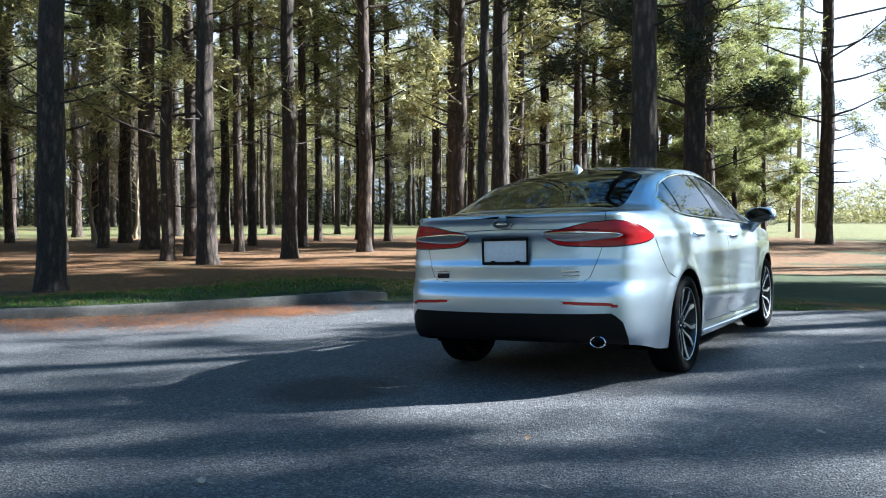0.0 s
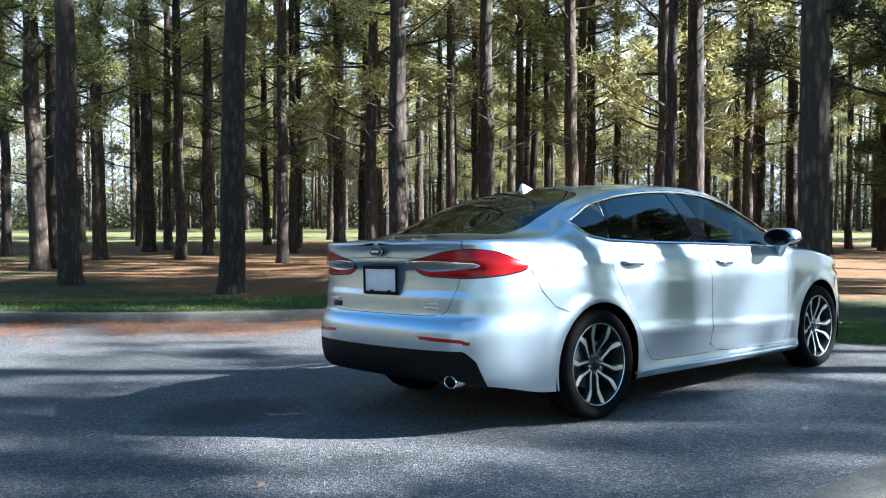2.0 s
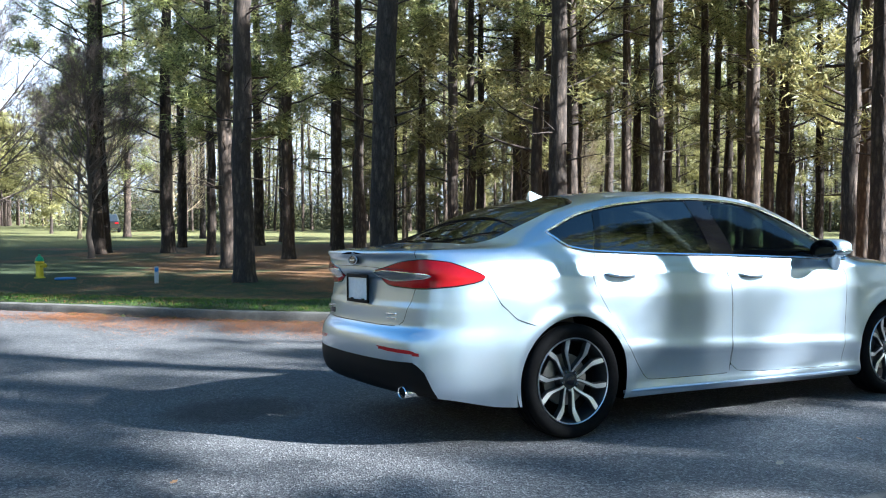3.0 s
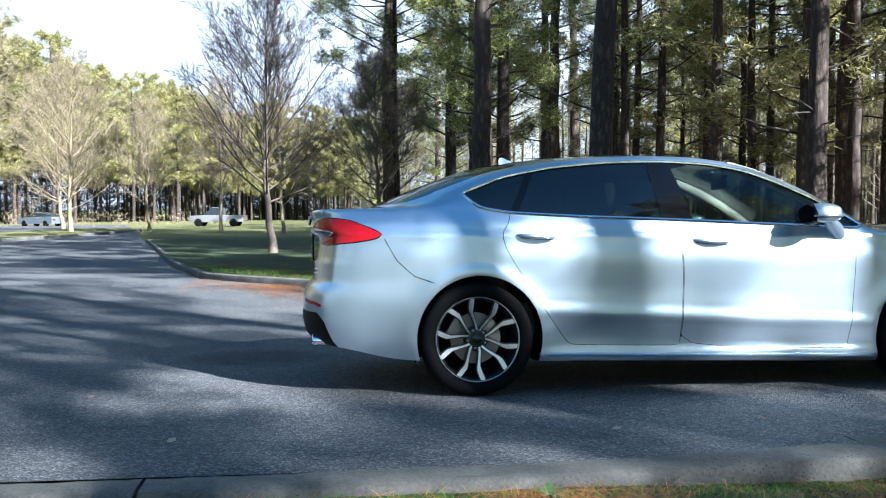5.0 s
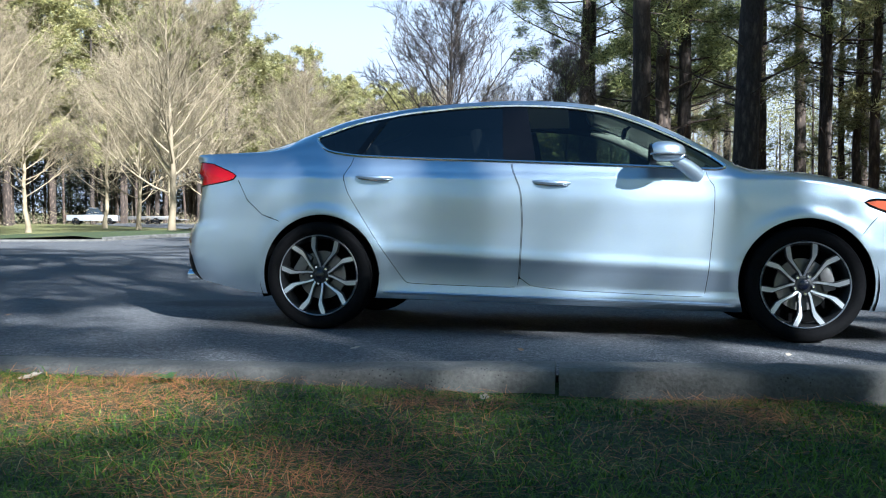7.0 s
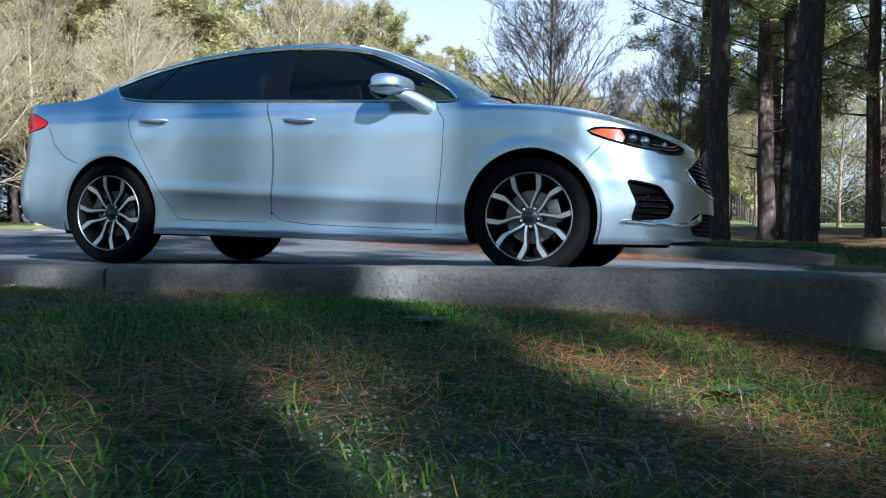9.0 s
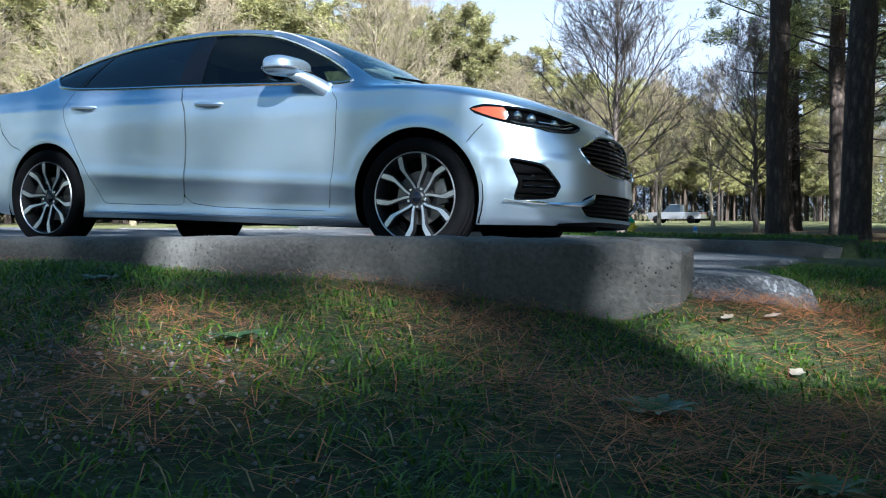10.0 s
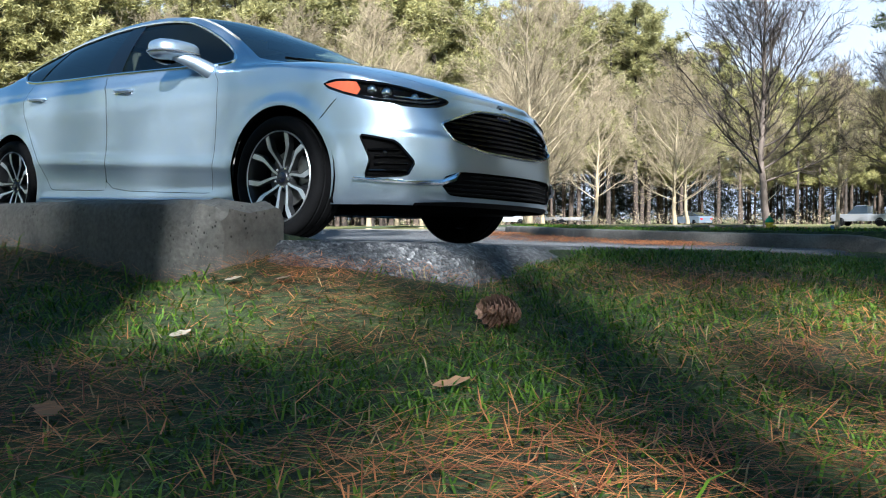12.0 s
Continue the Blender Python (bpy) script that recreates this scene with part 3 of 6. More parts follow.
def pine(seed, height, radius, crown_from, needles, reach=2.6, tufts=380, lean=0.0, stubs=14, blades=26, size=0.4, width=0.028, clumps=0):
    """A loblolly pine: tall bare trunk, dead stubs, limbs and tufted crown."""
    rng = np.random.default_rng(seed)
    tree = thing("pine_tree", "tall pine with furrowed grey-brown bark standing in pine straw", "tree", "pines of the stand")
    k = 26
    h = np.linspace(0, 1, k) ** 1.15 * height
    wob = np.cumsum(rng.normal(size=(k, 2)) * 0.022, axis=0)
    axis = np.stack([wob[:, 0] + lean * h / height, wob[:, 1], h - 0.25], 1)
    rad = radius * (1 - 0.72 * (h / height) ** 1.1) * (1 + 0.5 * np.exp(-h / 0.28))
    trunk = Soup()
    trunk.tube(axis, rad, 14)
    limbs = Soup()
    at = lambda z: np.array([np.interp(z, h, axis[:, 0]), np.interp(z, h, axis[:, 1]), z])  # noqa: E731
    for _ in range(stubs):
        z = rng.uniform(min(3.0, crown_from * 0.5), crown_from + 1)
        a, ln = rng.uniform(0, 6.283), rng.uniform(0.3, 1.7)
        p = at(z)
        d = np.array([math.cos(a), math.sin(a), rng.uniform(-0.15, 0.4)])
        pts = [p + d * ln * t + np.array([0, 0, 0.12 * ln * t * t]) + rng.normal(size=3) * 0.04 * t for t in (0, 0.35, 0.7, 1)]
        limbs.tube(pts, [0.03, 0.022, 0.014, 0.006], 4)
    crown, tips = Soup(), []
    n = 34
    for i in range(n):
        z = crown_from + (height - crown_from) * (i + rng.uniform()) / n
        top = (z - crown_from) / (height - crown_from)
        a = i * 2.4 + rng.uniform(-0.5, 0.5)
        ln = reach * (0.45 + 0.75 * math.sin(math.pi * min(1, 0.18 + 0.8 * top))) * rng.uniform(0.55, 1.25)
        p = at(z)
        rise = rng.uniform(-0.1, 0.45)
        d = np.array([math.cos(a), math.sin(a), rise])
        pts = [p + d * ln * t + np.array([0, 0, 0.18 * ln * t * t]) + rng.normal(size=3) * 0.08 * t for t in (0, 0.3, 0.6, 1)]
        limbs.tube(pts, [0.05 * (1 - 0.5 * top), 0.035, 0.022, 0.008], 4)
        if clumps:
            mids = [p + d * ln * t + np.array([0, 0, 0.18 * ln * t * t]) + rng.normal(size=3) * np.array([0.3, 0.3, 0.1]) for t in rng.uniform(0.4, 1.05, clumps)]
            tips += [mids[j % clumps] + rng.normal(size=3) * np.array([0.2, 0.2, 0.1]) for j in range(max(2, tufts // n))]
            continue
        for _ in range(max(2, tufts // n)):
            t = rng.uniform(0.35, 1.08)
            q = p + d * ln * t + np.array([0, 0, 0.18 * ln * t * t])
            tips.append(q + rng.normal(size=3) * np.array([0.32, 0.32, 0.2]))
    crown.shards(tips, rng, blades, size, width, 0.17, up=0.25)
    trunk.part("trunk", BARK, tree)
    tagged(limbs.part("branchwork", BARK, tree, "bare grey side limbs"), kind="stuff")
    tagged(crown.part("crown", needles, tree, "crown of green needle tufts", True), kind="stuff")
    return tree


def bare_tree(seed, height, radius, material, low=0.18, wide=0.3):
    """A leafless winter tree: one straight leader, upswept limbs in an oval crown, a haze of twigs."""
    rng = np.random.default_rng(seed)
    tree = thing("bare_tree", "leafless tree with fine upswept twigs on the grass", "tree", "bare trees of the lot")
    trunk, twigs = Soup(), Soup()
    k = 16
    h = np.linspace(0, 1, k)
    wob = np.cumsum(rng.normal(size=(k, 2)) * 0.006 * height, axis=0) * (h > 0.1)[:, None]
    axis = np.stack([wob[:, 0], wob[:, 1], h * height - 0.2], 1)
    rad = radius * (1 - 0.93 * h ** 0.8) * (1 + 0.45 * np.exp(-h * height / 0.35))
    trunk.tube(axis, rad, 9)

    def grow(p, d, ln, r, depth):
        k = 5 if depth == 1 else 3 if depth < 4 else 2
        pts, q, e = [p], p, d
        for _ in range(k):
            e = e + rng.normal(size=3) * 0.1 + np.array([0, 0, 0.1])
            e = e / np.linalg.norm(e)
            q = q + e * ln / k
            pts.append(q)
        radii = np.linspace(r, r * 0.4, k + 1)
        twigs.tube(pts, radii, 5 if depth == 1 else 3)
        if depth >= 4:
            return
        for i in range((10, 7, 3)[depth - 1]):
            f = rng.uniform(0.22, 1.0)
            j = min(int(f * k), k - 1)
            base = pts[j] + (pts[j + 1] - pts[j]) * (f * k - j)
            way = pts[j + 1] - pts[j]
            way = way / np.linalg.norm(way)
            side = rng.normal(size=3)
            side -= way * side.dot(way)
            side /= np.linalg.norm(side) + 1e-9
            nd = way * 0.75 + side * rng.uniform(0.4, 0.75)
            grow(base, nd / np.linalg.norm(nd), ln * rng.uniform(0.32, 0.58) * (1.15 - 0.5 * f), max(radii[j] * 0.5, 0.007), depth + 1)

    limbs = 46
    for i in range(limbs):
        t = (i + rng.uniform()) / limbs
        f = low + (0.96 - low) * t
        a = i * 2.39996 + rng.uniform(-0.4, 0.4)
        ln = wide * height * (0.35 + 0.9 * math.sin(math.pi * min(1.0, 0.28 + 0.62 * t)) ** 1.2) * rng.uniform(0.75, 1.2) * (1 - 0.45 * t)
        rise = 0.45 + 1.1 * t
        d = np.array([math.cos(a), math.sin(a), rise])
        p = np.array([np.interp(f, h, axis[:, 0]), np.interp(f, h, axis[:, 1]), f * height - 0.2])
        grow(p, d / np.linalg.norm(d), ln, radius * (0.27 - 0.18 * t), 1)
    trunk.part("trunk", material, tree)
    tagged(twigs.part("crown", material, tree, "fine bare twigs"), kind="stuff")
    return tree


def land_at(x, y):
    return rough_land(x, y) - 0.03


def copy_thing_scaled(ob, x, y, scale, turn):
    c = copy_thing(ob, pose(x, y, land_at(x, y), 0, 0, turn))
    c.scale = (scale, scale, scale)
    return c


rng = np.random.default_rng(5)
# big trunks: place, trunk radius, lean
STAND = [(4.9, 12.6, 0.27, 0.9), (3.2, 17.25, 0.27, -0.2), (18.22, 24.96, 0.36, 0), (11.26, 14.85, 0.27, 0.1), (15.04, 15.23, 0.24, 0.2), (19.01, 15.23, 0.25, -0.1),
         (22.6, 13.8, 0.25, 1.2), (15.7, 8.4, 0.25, 0.1), (15.0, 2.9, 0.28, -0.2), (22.63, 31.59, 0.3, 0.3), (17.97, 20.06, 0.18, -0.3), (24.07, 26.56, 0.22, 0.2),
         (4.35, 23.24, 0.27, 0.3), (7.79, 27.64, 0.25, -0.2), (11.59, 31.99, 0.27, 0.1), (9.96, 25.64, 0.2, 0.2), (11.35, 21.06, 0.2, -0.1), (18.45, 31.17, 0.2, 0.2),
         (25.18, 44.13, 0.28, 0), (27.14, 40.97, 0.28, 0), (32.95, 42.86, 0.24, 0), (31.68, 37.9, 0.3, 0.2), (37.52, 35.61, 0.23, 0), (31.52, 28.25, 0.23, -0.4),
         (40.86, 32.85, 0.2, 0), (31.08, 22.3, 0.21, 0.3), (28.8, 18.21, 0.2, 0.2), (29.58, 14.55, 0.27, 0.1), (36.76, 16.2, 0.28, -0.2), (14.4, 8.17, 0.15, -0.2),
         (4.82, 35.23, 0.3, 0.2), (1.97, 35.91, 0.3, -0.3), (2.3, 36.2, 0.25, 0.8), (11.13, 42.65, 0.3, 0), (14.34, 47.75, 0.33, 0.2), (7.92, 66.8, 0.28, 0), (11.94, 59.2, 0.22, 0),
         (13.2, 72.9, 0.25, 0), (37.9, 2.78, 0.36, -0.2), (5.0, 23.6, 0.25, 0.1), (18.5, 50.0, 0.24, 0.1), (22.0, 46.6, 0.2, 0)]
fine = {"blades": 76, "size": 0.27, "width": 0.0165}
kinds = [pine(11, 24, 0.27, 11.5, NEEDLE, 2.6, 210, **fine), pine(12, 22, 0.27, 9.0, NEEDLE, 2.9, 210, **fine), pine(13, 25, 0.27, 12.5, NEEDLE, 2.4, 200, stubs=22, **fine), pine(14, 21, 0.27, 7.5, NEEDLE, 3.2, 230, **fine)]
full = {"blades": 46, "size": 0.45, "width": 0.045}
dense = [pine(11, 24, 0.27, 11.5, NEEDLE, **full), pine(12, 22, 0.27, 9.0, NEEDLE, 2.9, **full), pine(13, 25, 0.27, 12.5, NEEDLE, 2.4, stubs=22, **full), pine(14, 21, 0.27, 7.5, NEEDLE, 3.2, 400, **full)]
tufted = {"blades": 70, "size": 0.24, "width": 0.018, "clumps": 3}
stand_kinds = [pine(51, 24, 0.27, 10.5, NEEDLE, 2.9, 240, **tufted), pine(52, 22, 0.27, 8.0, NEEDLE, 3.1, 240, **tufted), pine(53, 25, 0.27, 12.0, NEEDLE, 2.7, 230, stubs=22, **tufted), pine(54, 21, 0.27, 6.8, NEEDLE, 3.3, 250, **tufted)]
low = pine(15, 20, 0.27, 4.0, NEEDLE, 3.5, 400, **tufted)
drooping = pine(71, 19, 0.27, 4.2, NEEDLE, 4.6, 240, stubs=26, blades=70, size=0.24, width=0.018, clumps=2)
# crown in shade: the darkness is in its needle colour
heavy = pine(72, 19, 0.27, 3.3, NEEDLE_SHADED, 3.3, 620, stubs=18, blades=70, size=0.24, width=0.02, clumps=3)
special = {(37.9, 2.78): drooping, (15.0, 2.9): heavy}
for i, (x, y, r, lean) in enumerate(STAND):
    s = r / 0.27
    c = copy_thing(special.get((x, y), low if x < 8 and y > 23 else stand_kinds[i % 4]), pose(x, y, land_at(x, y), 0, lean * 2.0, 37.0 * i))
    c.scale = (s, s, 0.55 + 0.45 * s)
# younger trees between, and the dense wood beyond a sunny clearing
# most of these crowns carry the sunlit tone as needle colour
far_kinds = [pine(21, 21, 0.2, 5.0, NEEDLE_LIT, 3.0, 170, stubs=8, blades=80, size=0.3, width=0.024), pine(22, 18, 0.19, 3.0, NEEDLE_LIT, 3.3, 180, stubs=6, blades=80, size=0.3, width=0.024),
             pine(23, 22, 0.2, 8.0, NEEDLE, 2.8, 140, stubs=12, blades=80, size=0.3, width=0.024), pine(24, 13, 0.15, 1.5, NEEDLE_LIT, 2.9, 280, stubs=4, blades=80, size=0.3, width=0.024)]
placed = [(x, y) for x, y, *_ in STAND]
near_wanted = len(placed) + 34
for _ in range(9000):
    if len(placed) >= 180:
        break
    x, y = rng.uniform(3, 112), rng.uniform(-1, 122)
    d = math.hypot(x + 4, y + 4)
    early = len(placed) < near_wanted
    if early and not (27 < d < 48 and y > 11) or not early and (d < 77 + 6 * math.sin(x * 0.2)) or min(math.hypot(x - a, y - b) for a, b in placed) < (2.6 if d < 50 else 3.0):
        continue
    if x < 0.4 * y and rng.uniform() < 0.9 or y + 2.4 < 0.16 * (x + 6) and not early:
        continue
    placed.append((x, y))
    k = rng.choice(4, p=(0.4, 0.15, 0.4, 0.05)) if early else rng.choice(4, p=(0.32, 0.36, 0.14, 0.18))
    copy_thing_scaled(far_kinds[k], x, y, rng.uniform(0.85, 1.2), rng.uniform(0, 360))

# pines behind the lot, the low sun's brightness put into their needle colour
WOOD_EDGE = curve(((0, 140), (5, 138), (13, 130), (22, 120), (28, 112), (35, 100), (45, 86), (60, 76), (82, 68)))
WOOD_TALL = curve(((0, 0.8), (5, 0.86), (13, 1.1), (22, 1.34), (28, 1.5), (45, 1.45), (82, 1.1)))
leafy = {"blades": 66, "size": 0.4, "width": 0.034}
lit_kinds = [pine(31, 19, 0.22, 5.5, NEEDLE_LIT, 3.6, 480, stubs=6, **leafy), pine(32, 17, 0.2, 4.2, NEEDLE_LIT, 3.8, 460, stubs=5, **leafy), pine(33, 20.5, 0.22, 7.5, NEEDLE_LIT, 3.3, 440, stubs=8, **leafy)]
for i in range(150):
    left = 84 * rng.uniform(0, 1) ** 1.45
    row = i % 4
    d = WOOD_EDGE(left) + 5.5 * row + rng.uniform(-2.5, 2.5)
    x, y = 3 - d * math.sin(radians(left)), -4 + d * math.cos(radians(left))
    copy_thing_scaled(lit_kinds[rng.integers(0, 3)], x, y, WOOD_TALL(left) * rng.uniform(0.86, 1.08), rng.uniform(0, 360))
# pines on the sunny side that throw the dappled shade

bushy = {"blades": 76, "size": 0.27, "width": 0.0264}
slim = [pine(11, 24, 0.27, 11.5, NEEDLE, 2.6, 210, **bushy), pine(12, 22, 0.27, 9.0, NEEDLE, 2.9, 210, **bushy), pine(13, 25, 0.27, 12.5, NEEDLE, 2.4, 200, stubs=22, **bushy), pine(14, 21, 0.27, 7.5, NEEDLE, 3.2, 230, **bushy)]
SHADE = [(dense[2], 25.50, -35.12, 270), (slim[0], 22.62, -19.25, 90), (dense[1], 30.32, -25.47, 180), (kinds[1], 22.24, -12.94, 0), (dense[2], 19.74, -9.94, 90), (slim[2], 21.51, -23.11, 270), (dense[0], 24.21, -13.54, 270), (slim[3], 2.33, -9.13, 180), (slim[2], 17.61, -23.08, 270), (dense[1], 25.26, -31.96, 0), (slim[3], 18.60, -14.08, 0), (slim[3], 4.30, -11.04, 90), (kinds[2], 12.33, -13.79, 0), (dense[3], 12.52, -19.15, 90), (slim[1], 15.18, -13.13, 180), (kinds[2], 26.34, -17.38, 270), (slim[3], 15.30, -16.75, 270), (kinds[2], 15.54, -8.24, 90), (kinds[2], 12.09, -11.54, 0), (slim[3], 17.08, -19.28, 180), (kinds[2], 18.01, -8.71, 90), (dense[2], 35.46, -32.15, 270), (kinds[0], 28.12, -33.63, 270), (kinds[0], 23.99, -15.94, 0), (slim[2], 6.97, -8.69, 0), (slim[1], 21.00, -20.62, 270), (dense[2], 32.76, -36.00, 180), (kinds[3], 10.96, -20.91, 0), (dense[2], 25.49, -8.64, 180), (dense[2], 23.09, -8.64, 0), (dense[0], 27.89, -10.24, 0)]
for kind, x, y, turn in SHADE:
    copy_thing_scaled(kind, x, y, 0.62 if kind in slim else 1.0, turn)
for _ in range(18):
    x, y = rng.uniform(-70, 20), rng.uniform(-85, -42)
    if 0.74 * x + 0.67 * y < -9:
        copy_thing_scaled(kinds[rng.integers(0, 4)], x, y, rng.uniform(0.85, 1.1), rng.uniform(0, 360))
for x, y, turn in ((31.0, 6.5, 10), (44.0, 12.0, 120), (55.0, 17.0, 240), (36.0, 10.5, 300)):
    copy_thing_scaled(kinds[3], x, y, 1.0, turn)
copy_thing_scaled(far_kinds[1], 44.0, -1.0, 0.9, 40)
spreading = pine(73, 14, 0.22, 2.4, NEEDLE, 3.4, 620, stubs=6, blades=80, size=0.3, width=0.026, clumps=3)
for x, y, size, turn in ((37.5, 8.6, 0.9, 0), (39.5, 7.2, 0.7, 140), (46.0, 6.9, 0.72, 260), (34.0, 9.6, 0.8, 70)):
    copy_thing_scaled(spreading, x, y, size, turn)
copy_thing_scaled(low, 23.1, 4.9, 0.8, 200)
for x, y, size, turn in ((54.6, 10.7, 0.75, 0), (58.9, 9.7, 0.78, 130), (63.2, 8.2, 0.65, 250), (60.5, 12.5, 0.85, 60)):
    copy_thing_scaled(far_kinds[3], x, y, size, turn)
copy_thing_scaled(kinds[2], 9.95, 2.56, 0.95, 40)


def brush(name, label, spots, size, width, spread, material, seed):
    """Low growth that nobody could count."""
    r = np.random.default_rng(seed)
    soup = Soup()
    soup.shards(spots, r, 14, size, width, spread, up=0.5)
    ob = new(name, mesh_of(name, np.concatenate(soup.v), soup.f, material, False))
    return tagged(ob, label, "undergrowth", kind="stuff")


def ring_spots(n, a0, a1, d0, d1, h, seed):
    r = np.random.default_rng(seed)
    a, d = np.radians(r.uniform(a0, a1, n)), r.uniform(d0, d1, n)
    x, y = d * np.sin(a), d * np.cos(a)
    return [(p, q, land_at(p, q) + t) for p, q, t in zip(x, y, h * r.uniform(0, 1, n) ** 1.6)]


# shade at the wood's foot is painted by the darker needle colour
brush("understory", "tangled brush along the wood's edge, coloured as if shaded", ring_spots(6500, 4, 81, 92, 112, 3.6, 3), 0.5, 0.05, 0.6, NEEDLE_SHADED, 4)
brush("far_woods", "dense distant pine wood behind the clearing", ring_spots(3500, 2, 81, 112, 132, 15.0, 5) + ring_spots(1200, 81, 100, 118, 150, 5.0, 8) + ring_spots(5000, 100, 278, 112, 132, 15.0, 9), 0.9, 0.08, 0.9, NEEDLE_LIT, 6)


def clumped(n, count, a0, a1, near, deep, z0, z1, spread, seed):
    """Spots in loose clumps along an arc behind the lot's edge."""
    r = np.random.default_rng(seed)
    out = []
    for _ in range(n):
        a = r.uniform(a0, a1)
        d = WOOD_EDGE(-a) + near + r.uniform(0, deep)
        x, y = 3 + d * math.sin(radians(a)), -4 + d * math.cos(radians(a))
        z = land_at(x, y) + r.uniform(z0, z1) * WOOD_TALL(-a) / 1.3
        out += [(x + p, y + q, z + 0.6 * t) for p, q, t in r.normal(size=(count, 3)) * spread]
    return out


def behind(n, count, seed):
    """Clumps of a pine wood that closes the sunny side, below the sun."""
    r = np.random.default_rng(seed)
    out = []
    for _ in range(n):
        a, d = radians(r.uniform(98, 268)), r.uniform(46, 58)
        x, y = d * math.sin(a), d * math.cos(a)
        z = land_at(x, y) + 19.0 * r.uniform(0, 1) ** 0.8
        out += [(x + p, y + q, z + 0.6 * t) for p, q, t in r.normal(size=(count, 3)) * 1.2]
    return out


brush("sunny_side_wood", "dark pine wood across the lawn", behind(620, 12, 35), 0.7, 0.1, 0.4, NEEDLE, 36)
def deep_clumps(n, count, seed):
    """Clumps of needles between the far trunks of the wood."""
    r = np.random.default_rng(seed)
    out = []
    for _ in range(n):
        a, d = radians(r.uniform(2, 81)), r.uniform(92, 124)
        x, y = d * math.sin(a), d * math.cos(a)
        z = land_at(x, y) + r.uniform(2.0, 19.0)
        out += [(x + p, y + q, z + 0.5 * t) for p, q, t in r.normal(size=(count, 3)) * 1.3]
    return out


# sunlit needle colour stands for sun on the far crowns
brush("deep_wood", "pine crowns deep in the wood, coloured as if sunlit", deep_clumps(1200, 12, 45), 0.5, 0.05, 0.45, NEEDLE_LIT, 46)
brush("lot_pines", "dense pines behind the lot, coloured as if sunlit", clumped(1000, 12, -60, -1, 8, 16, 7.0, 20.0, 1.3, 15), 0.5, 0.045, 0.4, NEEDLE_LIT, 16)
# shade inside the wood is painted as masses of dark-coloured needles
brush("lot_thicket", "thicket deep under the pines behind the lot, coloured as if shaded", clumped(700, 12, -84, -1, 18, 10, 0.3, 9.0, 1.7, 25), 0.5, 0.05, 0.5, NEEDLE_SHADED, 26)
brush("lot_wood", "depth of the pine wood behind the lot, coloured as if shaded", clumped(1000, 12, -84, 2, 28, 8, 0.0, 15.0, 2.0, 55), 0.9, 0.1, 0.6, NEEDLE_SHADED, 56)
brush("lot_brush", "pale scrub under the pines behind the lot", ring_spots(500, -80, -8, 84, 112, 1.2, 7), 0.4, 0.03, 0.4, TWIG, 8)

# thin trunks deep in the wood, past counting
soup, deep = Soup(), np.random.default_rng(19)
for _ in range(620):
    a, d = radians(deep.uniform(-80, 82)), deep.uniform(84, 122)
    if a < radians(8):
        d = WOOD_EDGE(max(-math.degrees(a), 0.0)) + deep.uniform(0, 24)
    x, y, h = d * math.sin(a), d * math.cos(a), deep.uniform(9, 17)
    z, lean = land_at(x, y), deep.normal(size=2) * 0.25
    soup.tube([(x, y, z), (x + lean[0] * 0.5, y + lean[1] * 0.5, z + h * 0.5), (x + lean[0], y + lean[1], z + h)], [0.17, 0.13, 0.07], 5)
tagged(new("distant_trunks", mesh_of("distant_trunks", np.concatenate(soup.v), soup.f, BARK)), "slim dark trunks deep in the pine wood", "trees", kind="stuff")

bare = [bare_tree(41, 9.5, 0.15, DARK_TWIG, 0.2, 0.36), bare_tree(42, 12, 0.17, TWIG, 0.16, 0.37), bare_tree(43, 11, 0.15, TWIG, 0.2, 0.34)]
for x, y, k, s, turn in ((-2.9, 26.3, 0, 1.0, 0), (1.2, 31.5, 0, 0.85, 80), (-17.4, 53.4, 1, 0.95, 20), (-20.4, 39.5, 1, 1.25, 200), (-21.5, 66, 2, 1.1, 40), (-31, 56, 1, 1.1, 90), (-41, 52, 2, 1.2, 150),
                         (-29, 64, 2, 1.15, 220), (-9, 62, 2, 1.0, 300), (-24, 47, 2, 1.0, 110), (-4, 55, 2, 0.9, 60), (4, 62, 2, 1.0, 130), (-43, 38, 1, 1.2, 260), (-32, 44, 2, 1.1, 33), (-27, 33, 2, 1.1, 170), (-14.6, 64, 2, 0.9, 75), (-36, 60, 2, 1.25, 200), (-46, 46, 1, 1.4, 310), (-50, 36, 2, 1.4, 125), (22, 33, 2, 0.8, 0), (27, 36, 2, 0.7, 140), (9, 55, 1, 0.8, 15)):
    copy_thing_scaled(bare[k], x, y, s, turn)
for t in [low, drooping, heavy, spreading] + stand_kinds + kinds + dense + slim + far_kinds + lit_kinds + bare:
    for o in (*t.children_recursive, t):
        bpy.data.objects.remove(o)


# ---- the car ----
CAR_TILT = Matrix(((0.99998, -0.00013, 0.00684), (-0.00013, 0.99931, 0.03716), (-0.00684, -0.03716, 0.99929))).to_4x4()
PLAN = [(-1.03, 0), (-1.026, -0.2), (-1.008, -0.42), (-0.965, -0.61), (-0.87, -0.755), (-0.7, -0.832), (-0.4, -0.873), (0.0, -0.892), (0.6, -0.9), (1.4, -0.905), (2.2, -0.902), (2.8, -0.898), (3.1, -0.885), (3.32, -0.845), (3.5, -0.765), (3.64, -0.63), (3.73, -0.45), (3.78, -0.22), (3.795, 0)]
